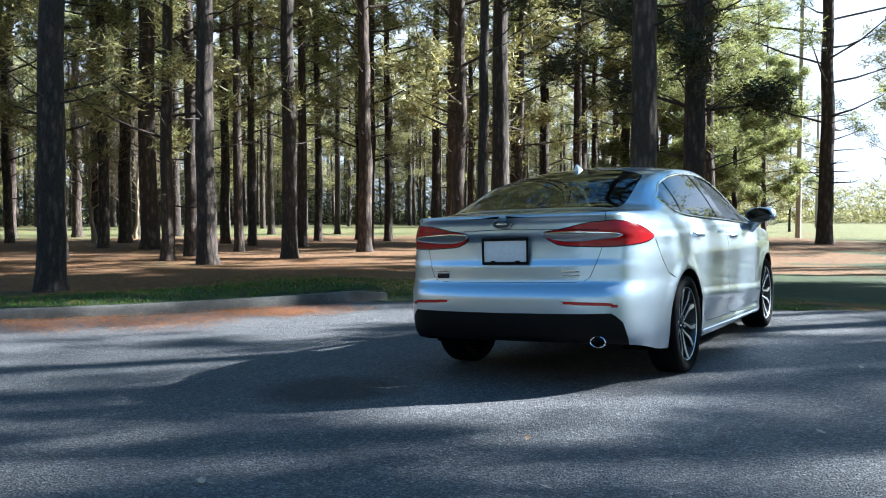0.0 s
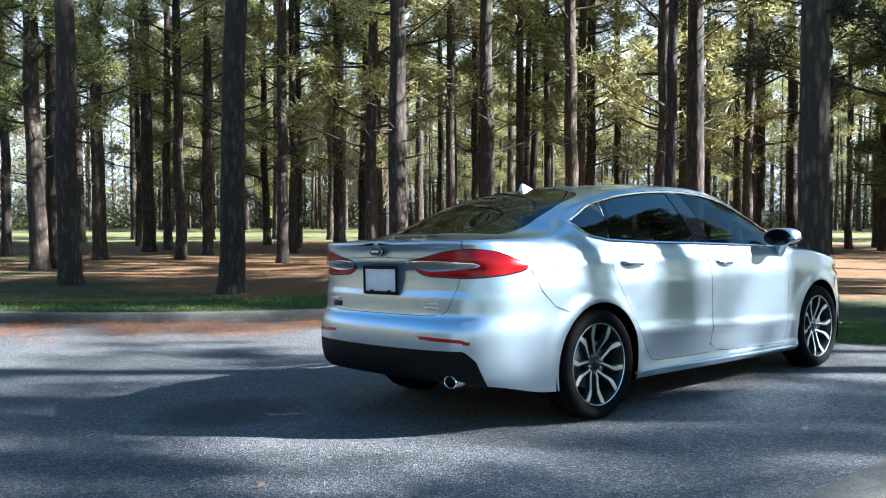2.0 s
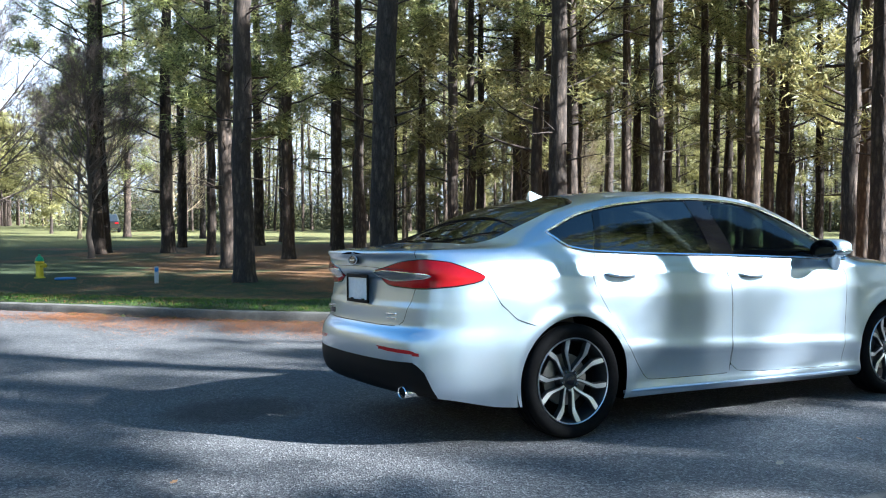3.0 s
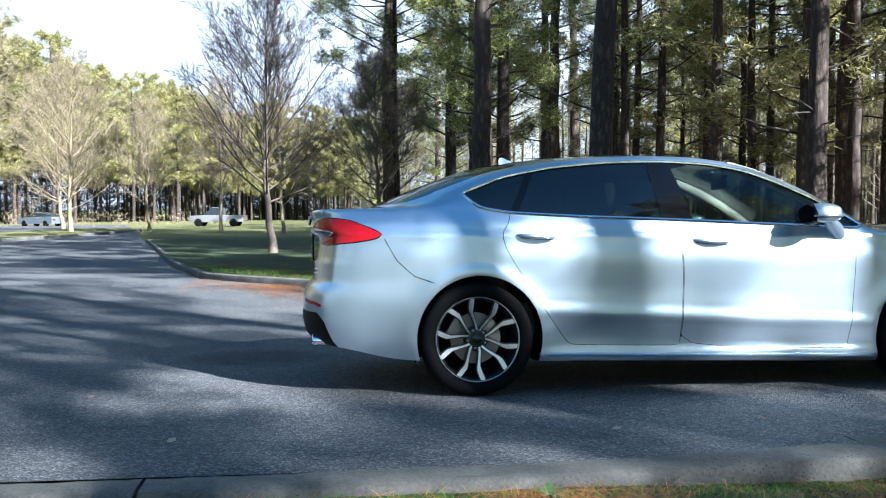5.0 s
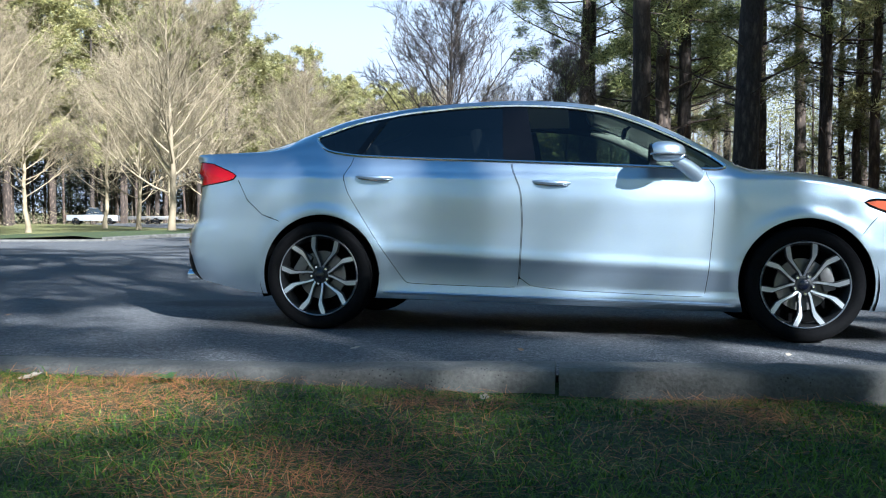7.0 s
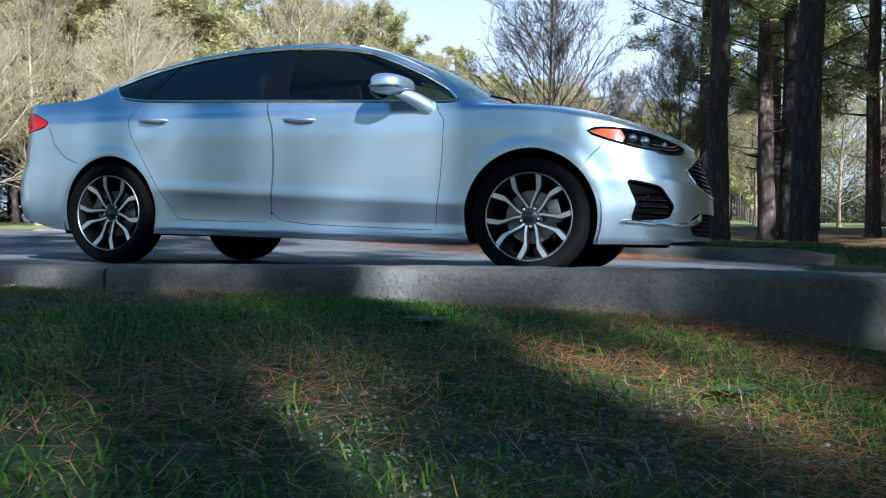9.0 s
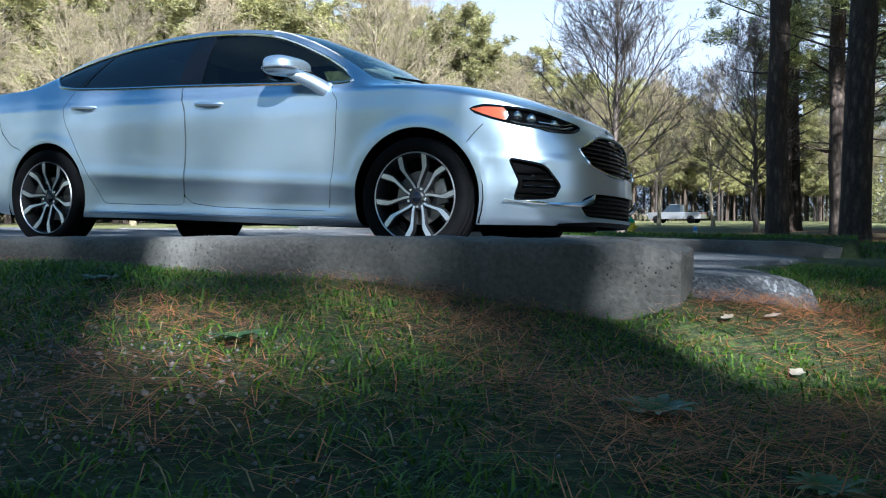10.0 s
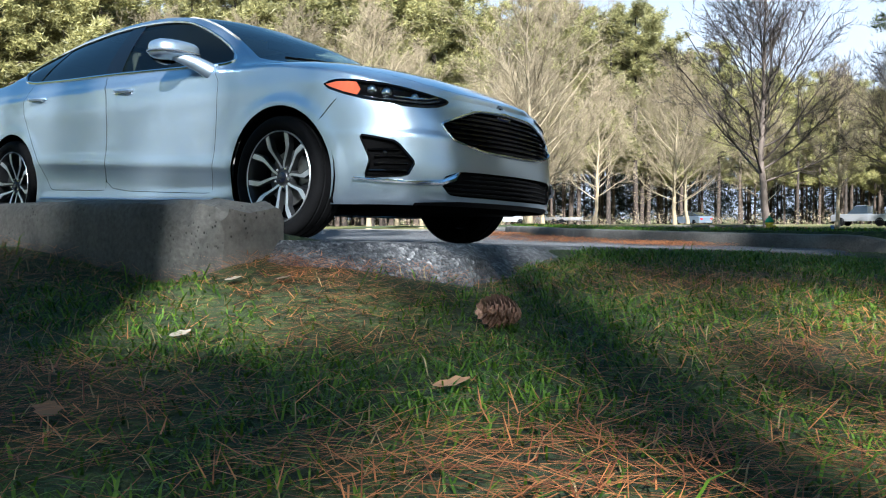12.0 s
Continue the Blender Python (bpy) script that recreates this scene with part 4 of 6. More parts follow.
SIDE_IN = curve(((0.14, 0.12), (0.18, 0.045), (0.2, 0.02), (0.235, 0.016), (0.28, 0.024), (0.33, 0.02), (0.4, 0.009), (0.43, 0.001), (0.45, 0.001), (0.5, 0.008), (0.58, 0.009), (0.7, 0.006), (0.8, 0.003), (0.9, 0.012), (0.945, 0.016), (0.955, 0.026), (1.0, 0.04), (1.06, 0.075), (1.11, 0.11)))
SIDE_SOFT = curve(((0.14, 0.12), (0.18, 0.05), (0.22, 0.026), (0.3, 0.017), (0.45, 0.008), (0.6, 0.003), (0.8, 0.003), (0.9, 0.012), (0.945, 0.016), (0.955, 0.026), (1.0, 0.04), (1.06, 0.075), (1.11, 0.11)))
REAR_IN = curve(((0.16, 0.3), (0.25, 0.14), (0.34, 0.02), (0.44, 0.0), (0.5, 0.0), (0.57, 0.004), (0.61, 0.018), (0.65, 0.05), (0.66, 0.062), (0.69, 0.068), (0.775, 0.074), (0.79, 0.085), (0.93, 0.1), (0.948, 0.078), (0.96, 0.058), (1.0, 0.062), (1.04, 0.064), (1.06, 0.052), (1.075, 0.042), (1.088, 0.045), (1.1, 0.06)))
FRONT_IN = curve(((0.14, 0.16), (0.18, 0.05), (0.22, 0.012), (0.28, 0.004), (0.38, 0.0), (0.46, 0.006), (0.535, 0.008), (0.55, 0.014), (0.565, 0.028), (0.64, 0.05), (0.7, 0.075), (0.74, 0.105), (0.78, 0.15), (0.85, 0.2), (0.9, 0.22)))
Z_TOP = curve(((-1.05, 1.085), (-0.95, 1.09), (-0.6, 1.092), (-0.25, 1.09), (0.15, 1.06), (0.6, 1.037), (1.2, 1.018), (2.0, 0.985), (2.4, 0.963), (2.7, 0.945), (2.95, 0.915), (3.2, 0.872), (3.4, 0.832), (3.6, 0.783), (3.72, 0.757), (3.8, 0.752)))
Z_LOW = curve(((-1.05, 0.3), (-0.8, 0.28), (-0.42, 0.215), (0.0, 0.2), (0.4, 0.2), (1.4, 0.185), (2.4, 0.165), (3.2, 0.185), (3.8, 0.19)))


def plan_points(n=150):
    """The plan outline as evenly spaced points with outward normals, tail to nose."""
    p = np.array(PLAN)
    t = np.r_[0, np.cumsum(np.hypot(*np.diff(p, axis=0).T))]
    fx, fy = curve(list(zip(t, p[:, 0]))), curve(list(zip(t, p[:, 1])))
    s = [t[-1] * i / (n - 1) for i in range(n)]
    pts = np.array([(fx(v), fy(v)) for v in s])
    d = np.gradient(pts, axis=0)
    d /= np.hypot(*d.T)[:, None]
    nor = np.stack([d[:, 1], -d[:, 0]], 1)
    nor[0], nor[-1] = (-1, 0), (1, 0)
    return pts, nor


def side_point(p, nrm, z):
    rear, front = max(0.0, -nrm[0]) ** 1.5, max(0.0, nrm[0]) ** 1.5
    lean = z + 0.045 * (min(max(p[0], 0.2), 2.5) - 1.6) * smooth(0.25, 0.36, z) * (1 - smooth(0.55, 0.75, z))
    doors_only = smooth(0.25, 0.5, p[0]) * (1 - smooth(2.35, 2.6, p[0]))
    flat = SIDE_IN(lean) * doors_only + SIDE_SOFT(z) * (1 - doors_only)
    inset = flat * max(0, 1 - rear - front) + REAR_IN(z) * rear + FRONT_IN(z) * front
    # flared lips round the wheels
    for cx in (0.0, 2.85):
        d = math.hypot(p[0] - cx, z - 0.33)
        inset -= 0.014 * math.exp(-((d - 0.39) / 0.045) ** 2) * (1 - rear - front)
    return Vector((p[0] - nrm[0] * inset, p[1] - nrm[1] * inset, z))


def half_shell():
    """The right half of the body's skin, tail to nose and sill to roof."""
    bm = bmesh.new()
    pts, nor = plan_points()
    rows = 46
    grid = []
    for p, nrm in zip(pts, nor):
        lo, hi = Z_LOW(p[0]), Z_TOP(p[0])
        grid.append([bm.verts.new(side_point(p, nrm, lo + (hi - lo) * j / rows)) for j in range(rows + 1)])
    for c in (grid[0], grid[-1]):
        for v in c:
            v.co.y = 0
    for a, b in zip(grid, grid[1:]):
        for j in range(rows):
            bm.faces.new((a[j], b[j], b[j + 1], a[j + 1]))
    rim = [c[-1] for c in grid]
    # roof, glass, bonnet and boot lid over that rim
    z_mid = curve(((-1.0, 1.086), (-0.93, 1.098), (-0.77, 1.113), (-0.62, 1.128), (-0.5, 1.165), (-0.4, 1.208), (-0.216, 1.286), (-0.03, 1.352), (0.15, 1.397), (0.34, 1.431), (0.7, 1.466), (1.07, 1.482), (1.4, 1.477), (1.62, 1.459), (1.81, 1.421), (1.99, 1.355), (2.18, 1.272), (2.36, 1.175), (2.52, 1.088), (2.62, 1.045), (2.7, 1.04), (2.9, 1.028), (3.15, 0.98), (3.35, 0.92), (3.5, 0.862), (3.6, 0.818), (3.66, 0.786), (3.69, 0.757)))
    z_rail = curve(((-1.0, 1.085), (-0.6, 1.105), (-0.4, 1.12), (-0.25, 1.16), (-0.07, 1.232), (0.06, 1.288), (0.2, 1.328), (0.34, 1.358), (0.5, 1.388), (0.7, 1.412), (0.9, 1.428), (1.14, 1.437), (1.39, 1.432), (1.56, 1.416), (1.74, 1.384), (1.91, 1.328), (2.09, 1.25), (2.19, 1.198), (2.37, 1.095), (2.47, 1.03), (2.56, 0.99), (2.7, 0.985), (2.9, 0.972), (3.2, 0.918), (3.4, 0.868), (3.6, 0.8), (3.69, 0.757)))
    y_rail = curve(((-1.0, 0.5), (-0.8, 0.62), (-0.45, 0.69), (-0.2, 0.675), (0.0, 0.64), (0.25, 0.605), (0.8, 0.585), (1.4, 0.585), (1.75, 0.6), (2.0, 0.635), (2.3, 0.69), (2.5, 0.735), (2.7, 0.73), (3.1, 0.68), (3.4, 0.56), (3.6, 0.38), (3.7, 0.15)))
    sec = []
    for i, v in enumerate(rim):
        if i in (0, len(rim) - 1):
            sec.append([v])
            continue
        x, ys, zs = v.co.x, -v.co.y, v.co.z
        k = min(1.0, 0.04 + 1.0 * smooth(0, 0.5, min(x + 1.0, 3.72 - x)))
        yr = min(y_rail(x), 0.86 * ys)
        zr = zs + (z_rail(x) - zs) * (1 if 0.86 * ys > y_rail(x) else 0.9)
        zm = max(z_mid(x), zr * 1.0001)
        ring = [v]
        for j in range(1, 11):
            t = j / 10
            bulge = 0.022 * k * math.sin(math.pi * t)
            ring.append(bm.verts.new((x, -(ys + (yr - ys) * t + bulge), zs + (zr - zs) * t)))
        for j in range(1, 15):
            t = j / 14
            y = yr * (1 - t)
            ring.append(bm.verts.new((x, -y, zr + (zm - zr) * (1 - (y / yr) ** 2.3))))
        sec.append(ring)
    for a, b in zip(sec, sec[1:]):
        if len(a) == 1 or len(b) == 1:
            tip, ring = (a[0], b) if len(a) == 1 else (b[0], a)
            for j in range(len(ring) - 1):
                f = (tip, ring[j], ring[j + 1])
                bm.faces.new(f)
            continue
        for j in range(len(a) - 1):
            bm.faces.new((a[j], b[j], b[j + 1], a[j + 1]))
    return bm


def inside(poly):
    """Signed distance to a closed outline, negative inside."""
    n = len(poly)
    x0, x1 = min(p[0] for p in poly) - 0.05, max(p[0] for p in poly) + 0.05
    z0, z1 = min(p[1] for p in poly) - 0.05, max(p[1] for p in poly) + 0.05

    def at(u, w):
        if not (x0 < u < x1 and z0 < w < z1):
            return 0.05
        best, odd = 1e9, False
        for i in range(n):
            ax, ay = poly[i]
            bx, by = poly[(i + 1) % n]
            dx, dy = bx - ax, by - ay
            t = ((u - ax) * dx + (w - ay) * dy) / (dx * dx + dy * dy)
            t = 0.0 if t < 0 else 1.0 if t > 1 else t
            ex, ey = u - ax - dx * t, w - ay - dy * t
            best = min(best, ex * ex + ey * ey)
            if (ay > w) != (by > w) and u < (bx - ax) * (w - ay) / (by - ay) + ax:
                odd = not odd
        return -math.sqrt(best) if odd else math.sqrt(best)

    return at


def round_off(poly, k=3, r=0.25):
    """The outline with its corners cut soft."""
    out = []
    n = len(poly)
    for i in range(n):
        a, b, c = Vector(poly[i - 1]), Vector(poly[i]), Vector(poly[(i + 1) % n])
        p, q = b + (a - b) * r, b + (c - b) * r
        out += [tuple(p.lerp(b, t).lerp(b.lerp(q, t), t)) for t in (j / k for j in range(k + 1))]
    return out


def cut(bm, field):
    """Splits the faces along the field's zero line."""
    val = {v: field(v.co) for v in bm.verts}
    fresh = set()
    for e in list(bm.edges):
        a, b = e.verts
        fa, fb = val[a], val[b]
        if fa * fb < 0 and min(abs(fa), abs(fb)) > 1e-5:
            lo, hi, flo = 0.0, 1.0, fa
            ca, cb = a.co.copy(), b.co.copy()
            for _ in range(9):
                m = (lo + hi) / 2
                fm = field(ca.lerp(cb, m))
                lo, hi, flo = (m, hi, fm) if fm * flo > 0 else (lo, m, flo)
            _, nv = bmesh.utils.edge_split(e, a, (lo + hi) / 2)
            val[nv] = 0.0
            fresh.add(nv)
    todo = {f for v in fresh for f in v.link_faces}
    for f in todo:
        on = [v for v in f.verts if v in fresh or abs(val[v]) < 1e-5]
        if len(on) == 2 and not any(set(e.verts) == set(on) for e in f.edges):
            bmesh.utils.face_split(f, on[0], on[1])


def by_side(shape, y_min=0.5, x_lo=-9.0, x_hi=9.0):
    return lambda c: shape(c.x, c.z) if -c.y > y_min and x_lo < c.x < x_hi else 0.05


def by_rear(shape):
    return lambda c: shape(-c.y + c.x + 1.0, c.z) if c.x < 0.0 else 0.05


def by_front(shape):
    return lambda c: shape(-c.y + 3.8 - c.x, c.z) if c.x > 2.9 else 0.05


def by_top(shape, z_min=0.8):
    return lambda c: shape(c.x, -c.y) if c.z > z_min else 0.05


DLO = round_off([(-0.075, 1.19), (-0.01, 1.215), (0.2, 1.298), (0.5, 1.358), (0.85, 1.394), (1.2, 1.404), (1.5, 1.39), (1.74, 1.352), (1.95, 1.275), (2.15, 1.182), (2.33, 1.08), (2.42, 1.0), (2.36, 0.985), (2.0, 1.0), (1.2, 1.032), (0.6, 1.05), (0.2, 1.07), (0.02, 1.1)], 2)
REAR_DOOR = round_off([(0.2, 1.2), (0.2, 1.03), (0.145, 0.945), (0.17, 0.85), (0.275, 0.683), (0.41, 0.482), (0.53, 0.315), (0.56, 0.292), (1.215, 0.28), (1.226, 0.3), (1.237, 0.524), (1.242, 0.691), (1.23, 0.859), (1.17, 1.0), (1.17, 1.2)], 2)
FRONT_DOOR = round_off([(1.176, 1.2), (1.176, 1.0), (1.236, 0.859), (1.248, 0.691), (1.243, 0.524), (1.232, 0.28), (2.28, 0.248), (2.3, 0.262), (2.325, 0.468), (2.342, 0.702), (2.347, 0.885), (2.30, 0.94), (2.28, 1.2)], 2)
TAIL = round_off([(0.28, 0.972), (0.42, 0.99), (0.62, 1.028), (0.84, 1.04), (1.04, 1.022), (1.2, 0.975), (1.295, 0.94), (1.24, 0.915), (1.1, 0.895), (0.8, 0.878), (0.44, 0.89), (0.36, 0.93)], 2)
TAIL_BAR = round_off([(0.28, 0.968), (0.42, 0.976), (0.62, 0.971), (0.92, 0.957), (0.86, 0.937), (0.62, 0.92), (0.48, 0.918), (0.37, 0.937)], 2)
HEAD = round_off([(1.52, 0.8), (1.42, 0.822), (1.2, 0.812), (0.9, 0.783), (0.57, 0.737), (0.68, 0.698), (0.8, 0.69), (0.95, 0.692), (1.0, 0.705), (1.18, 0.718), (1.36, 0.752)], 2)
AMBER_AREA = [(1.55, 0.84), (1.3, 0.84), (1.24, 0.77), (1.3, 0.7), (1.55, 0.7)]
FOG = round_off([(1.245, 0.54), (0.98, 0.505), (0.848, 0.402), (0.9, 0.335), (1.2, 0.322), (1.165, 0.415)], 2, 0.12)
GRILLE = round_off([(-0.56, 0.738), (0.36, 0.705), (0.66, 0.61), (0.56, 0.525), (0.3, 0.48), (-0.56, 0.465)], 2, 0.1)
INTAKE = round_off([(-0.5, 0.372), (0.5, 0.37), (0.62, 0.34), (0.66, 0.305), (0.58, 0.24), (-0.5, 0.232)], 2, 0.12)
VALANCE = [(-0.5, 0.478), (0.76, 0.482), (0.85, 0.428), (0.99, 0.2), (-0.5, 0.2)]
REFLECTOR = [(0.36, 0.556), (0.74, 0.546), (0.8, 0.524), (0.46, 0.534)]
SPLITTER = [(-0.5, 0.218), (0.5, 0.215), (0.85, 0.2), (0.85, 0.1), (-0.5, 0.1)]
LID = round_off([(-0.95, 1.4), (-0.95, 0.672), (0.49, 0.664), (0.545, 0.69), (0.585, 0.79), (0.62, 0.9), (0.645, 1.04), (0.66, 1.4)], 2)
SCREEN = round_off([(1.62, -0.3), (1.62, 0.25), (1.66, 0.5), (1.8, 0.545), (2.1, 0.61), (2.4, 0.685), (2.46, 0.7), (2.5, 0.66), (2.58, 0.4), (2.62, 0.0), (2.62, -0.3)], 2, 0.2)
BACKLIGHT = round_off([(0.36, -0.3), (0.36, 0.3), (0.3, 0.5), (0.2, 0.535), (-0.1, 0.57), (-0.4, 0.59), (-0.53, 0.58), (-0.57, 0.4), (-0.6, 0.0), (-0.6, -0.3)], 2, 0.2)
BONNET = round_off([(2.6, -0.4), (2.6, 0.5), (2.55, 0.7), (2.7, 0.742), (3.0, 0.71), (3.3, 0.625), (3.5, 0.5), (3.62, 0.33), (3.655, 0.0), (3.655, -0.4)], 2, 0.2)

dlo, rdoor, fdoor = inside(DLO), inside(REAR_DOOR), inside(FRONT_DOOR)
f_dlo = by_side(dlo, 0.5)


def belt_side(c):
    """Below the belt on the flank."""
    return c.z - Z_TOP(c.x) < 0.002


f_rdoor = lambda c: rdoor(c.x, c.z) if -c.y > 0.6 and belt_side(c) else 0.05  # noqa: E731
f_fdoor = lambda c: fdoor(c.x, c.z) if -c.y > 0.6 and belt_side(c) else 0.05  # noqa: E731
f_bp = by_side(inside([(1.13, 0.98), (1.33, 0.98), (1.235, 1.46), (1.09, 1.46)]), 0.5)
f_cp = by_side(inside([(0.165, 1.0), (0.215, 1.0), (0.41, 1.38), (0.365, 1.38)]), 0.5)
f_tail, f_bar, f_refl, f_val = (by_rear(inside(p)) for p in (TAIL, TAIL_BAR, REFLECTOR, VALANCE))
f_head, f_amber, f_fog, f_grille, f_intake, f_split = (by_front(inside(p)) for p in (HEAD, AMBER_AREA, FOG, GRILLE, INTAKE, SPLITTER))
lid = inside(LID)
f_lid = lambda c: lid(-c.y, c.z) if c.x < -0.6 or (c.x < -0.5 and c.z > 1.1) else 0.05  # noqa: E731
f_screen, f_back = by_top(inside(SCREEN), 0.95), by_top(inside(BACKLIGHT), 1.1)
bonnet = inside(BONNET)
f_bonnet = lambda c: bonnet(c.x, -c.y) if c.z > Z_TOP(c.x) + 0.003 and c.x > 2.5 else 0.05  # noqa: E731


def f_arch(c):
    if -c.y < 0.5 or c.z > 0.9:
        return 0.05
    return min(math.hypot(c.x - 0.015, (c.z - 0.335) * (1 if c.z > 0.335 else 0.93)) - 0.368, math.hypot(c.x - 2.855, (c.z - 0.335) * (1 if c.z > 0.335 else 0.93)) - 0.375)


GAP = 0.0035
panels = [f_rdoor, f_fdoor, f_lid, f_bonnet]
AREAS = [("chrome_strip", f_bar), ("tail_lamp", f_tail), ("rear_reflector", f_refl), ("valance", f_val), ("turn_signal", lambda c: max(f_head(c), f_amber(c))), ("headlamp", f_head), ("fog_insert", f_fog),
         ("grille", f_grille), ("intake", f_intake), ("splitter", f_split), ("b_pillar", lambda c: max(f_dlo(c), f_bp(c))), ("c_divider", lambda c: max(f_dlo(c), f_cp(c))), ("side_window", f_dlo), ("windscreen", f_screen), ("rear_window", f_back), ("door_rear", f_rdoor), ("door_front", f_fdoor), ("boot_lid", f_lid), ("bonnet", f_bonnet)]

shell = half_shell()
lining = shell.copy()
for f in (f_arch, f_dlo, f_screen, f_back):
    cut(shell, f)
    cut(lining, f)
for f in (f_bp, f_cp, f_tail, f_bar, f_refl, f_val, f_head, f_amber, f_fog, f_grille, f_intake, f_split):
    cut(shell, f)
for f in panels:
    cut(shell, lambda c: f(c) - GAP / 2)
    cut(shell, lambda c: f(c) + GAP / 2)


def sorted_faces():
    out = {}
    for f in shell.faces:
        c = f.calc_center_median()
        if f_arch(c) < 0:
            continue
        hit = next((name for name, fn in AREAS[:15] if fn(c) < 0), None)
        if hit is None:
            if min(abs(fn(c)) for fn in panels) < GAP / 2:
                continue
            hit = next((name for name, fn in AREAS[15:] if fn(c) < 0), "body")
        out.setdefault(hit, []).append([v.co.copy() for v in f.verts])
    return out


def skin(name, polys, material, parent, mirror=None, label="", shift=0.0):
    """A panel from face corners. mirror: None right alone, 'both' joined across the middle, 'left' the other side alone."""
    bm = bmesh.new()
    known = {}

    def vert(c):
        key = (round(c.x, 5), round(c.y, 5), round(c.z, 5))
        if key not in known:
            known[key] = bm.verts.new(c)
        return known[key]

    for pts in polys:
        sides = [pts] if mirror is None else [[Vector((p.x, -p.y, p.z)) for p in reversed(pts)]] if mirror == "left" else [pts, [Vector((p.x, -p.y, p.z)) for p in reversed(pts)]]
        for s in sides:
            vs = list(dict.fromkeys(vert(p) for p in s))
            if len(vs) > 2:
                try:
                    bm.faces.new(vs)
                except ValueError:
                    pass
    if shift:
        bm.normal_update()
        for v in bm.verts:
            v.co += v.normal * shift
    me = bpy.data.meshes.new(name)
    for f in bm.faces:
        f.smooth = True
    bm.to_mesh(me)
    bm.free()
    me.materials.append(material)
    ob = new(name, me)
    ob.parent = parent
    return tagged(ob, label) if label else ob


def border(polys):
    """Ordered rim loops of a set of faces."""
    count, where = {}, {}
    for pts in polys:
        keys = [(round(p.x, 5), round(p.y, 5), round(p.z, 5)) for p in pts]
        for k, p in zip(keys, pts):
            where[k] = p
        for a, b in zip(keys, keys[1:] + keys[:1]):
            e = (a, b) if a < b else (b, a)
            count[e] = count.get(e, 0) + 1
    nxt = {}
    for (a, b), k in count.items():
        if k == 1:
            nxt.setdefault(a, []).append(b)
            nxt.setdefault(b, []).append(a)
    loops, left = [], set(nxt)
    while left:
        a = left.pop()
        loop, prev = [a], None
        while True:
            step = [b for b in nxt[loop[-1]] if b in left]
            if not step:
                break
            loop.append(step[0])
            left.discard(step[0])
        loops.append([where[k] for k in loop])
    return sorted(loops, key=len, reverse=True)


def flank(x, z, sg):
    """The skin's place on the flank at that length and height."""
    pts, nor = plan_points()
    i = min(range(len(pts)), key=lambda k: abs(pts[k][0] - x) + (9 if abs(nor[k][0]) > 0.8 else 0))
    p = side_point(pts[i], nor[i], z)
    return Vector((x, sg * -p.y, z))


car = thing("car", "silver metallic four-door sedan with tinted windows, standing on asphalt", "car", at=CAR_TILT)
faces_of = sorted_faces()
body = skin("body", faces_of["body"], PAINT, car, "both")
boot = skin("boot_lid", faces_of["boot_lid"], PAINT, car, "both")
skin("bonnet", faces_of["bonnet"], PAINT, car, "both")
skin("windscreen", faces_of["windscreen"], CLEAR, car, "both", "greenish windscreen").visible_shadow = False
skin("rear_window", faces_of["rear_window"], TINT, car, "both", "dark tinted rear glass").visible_shadow = False
skin("rear_valance", faces_of["valance"], BLACK, car, "both", "black plastic lower bumper")
skin("front_splitter", faces_of["splitter"], BLACK, car, "both", "black plastic lip")
grille = skin("grille", faces_of["grille"], GRILLE_BLACK, car, "both", "black slatted grille", -0.03)
intake = skin("lower_intake", faces_of["intake"], GRILLE_BLACK, car, "both", "black lower air intake", -0.03)
skin("lining", [[v.co.copy() for v in f.verts] for f in lining.faces if min(f_arch(f.calc_center_median()), f_dlo(f.calc_center_median()), f_screen(f.calc_center_median()), f_back(f.calc_center_median())) > 0], CABIN, car, "both", "dark inner lining", -0.018)
doors = {}
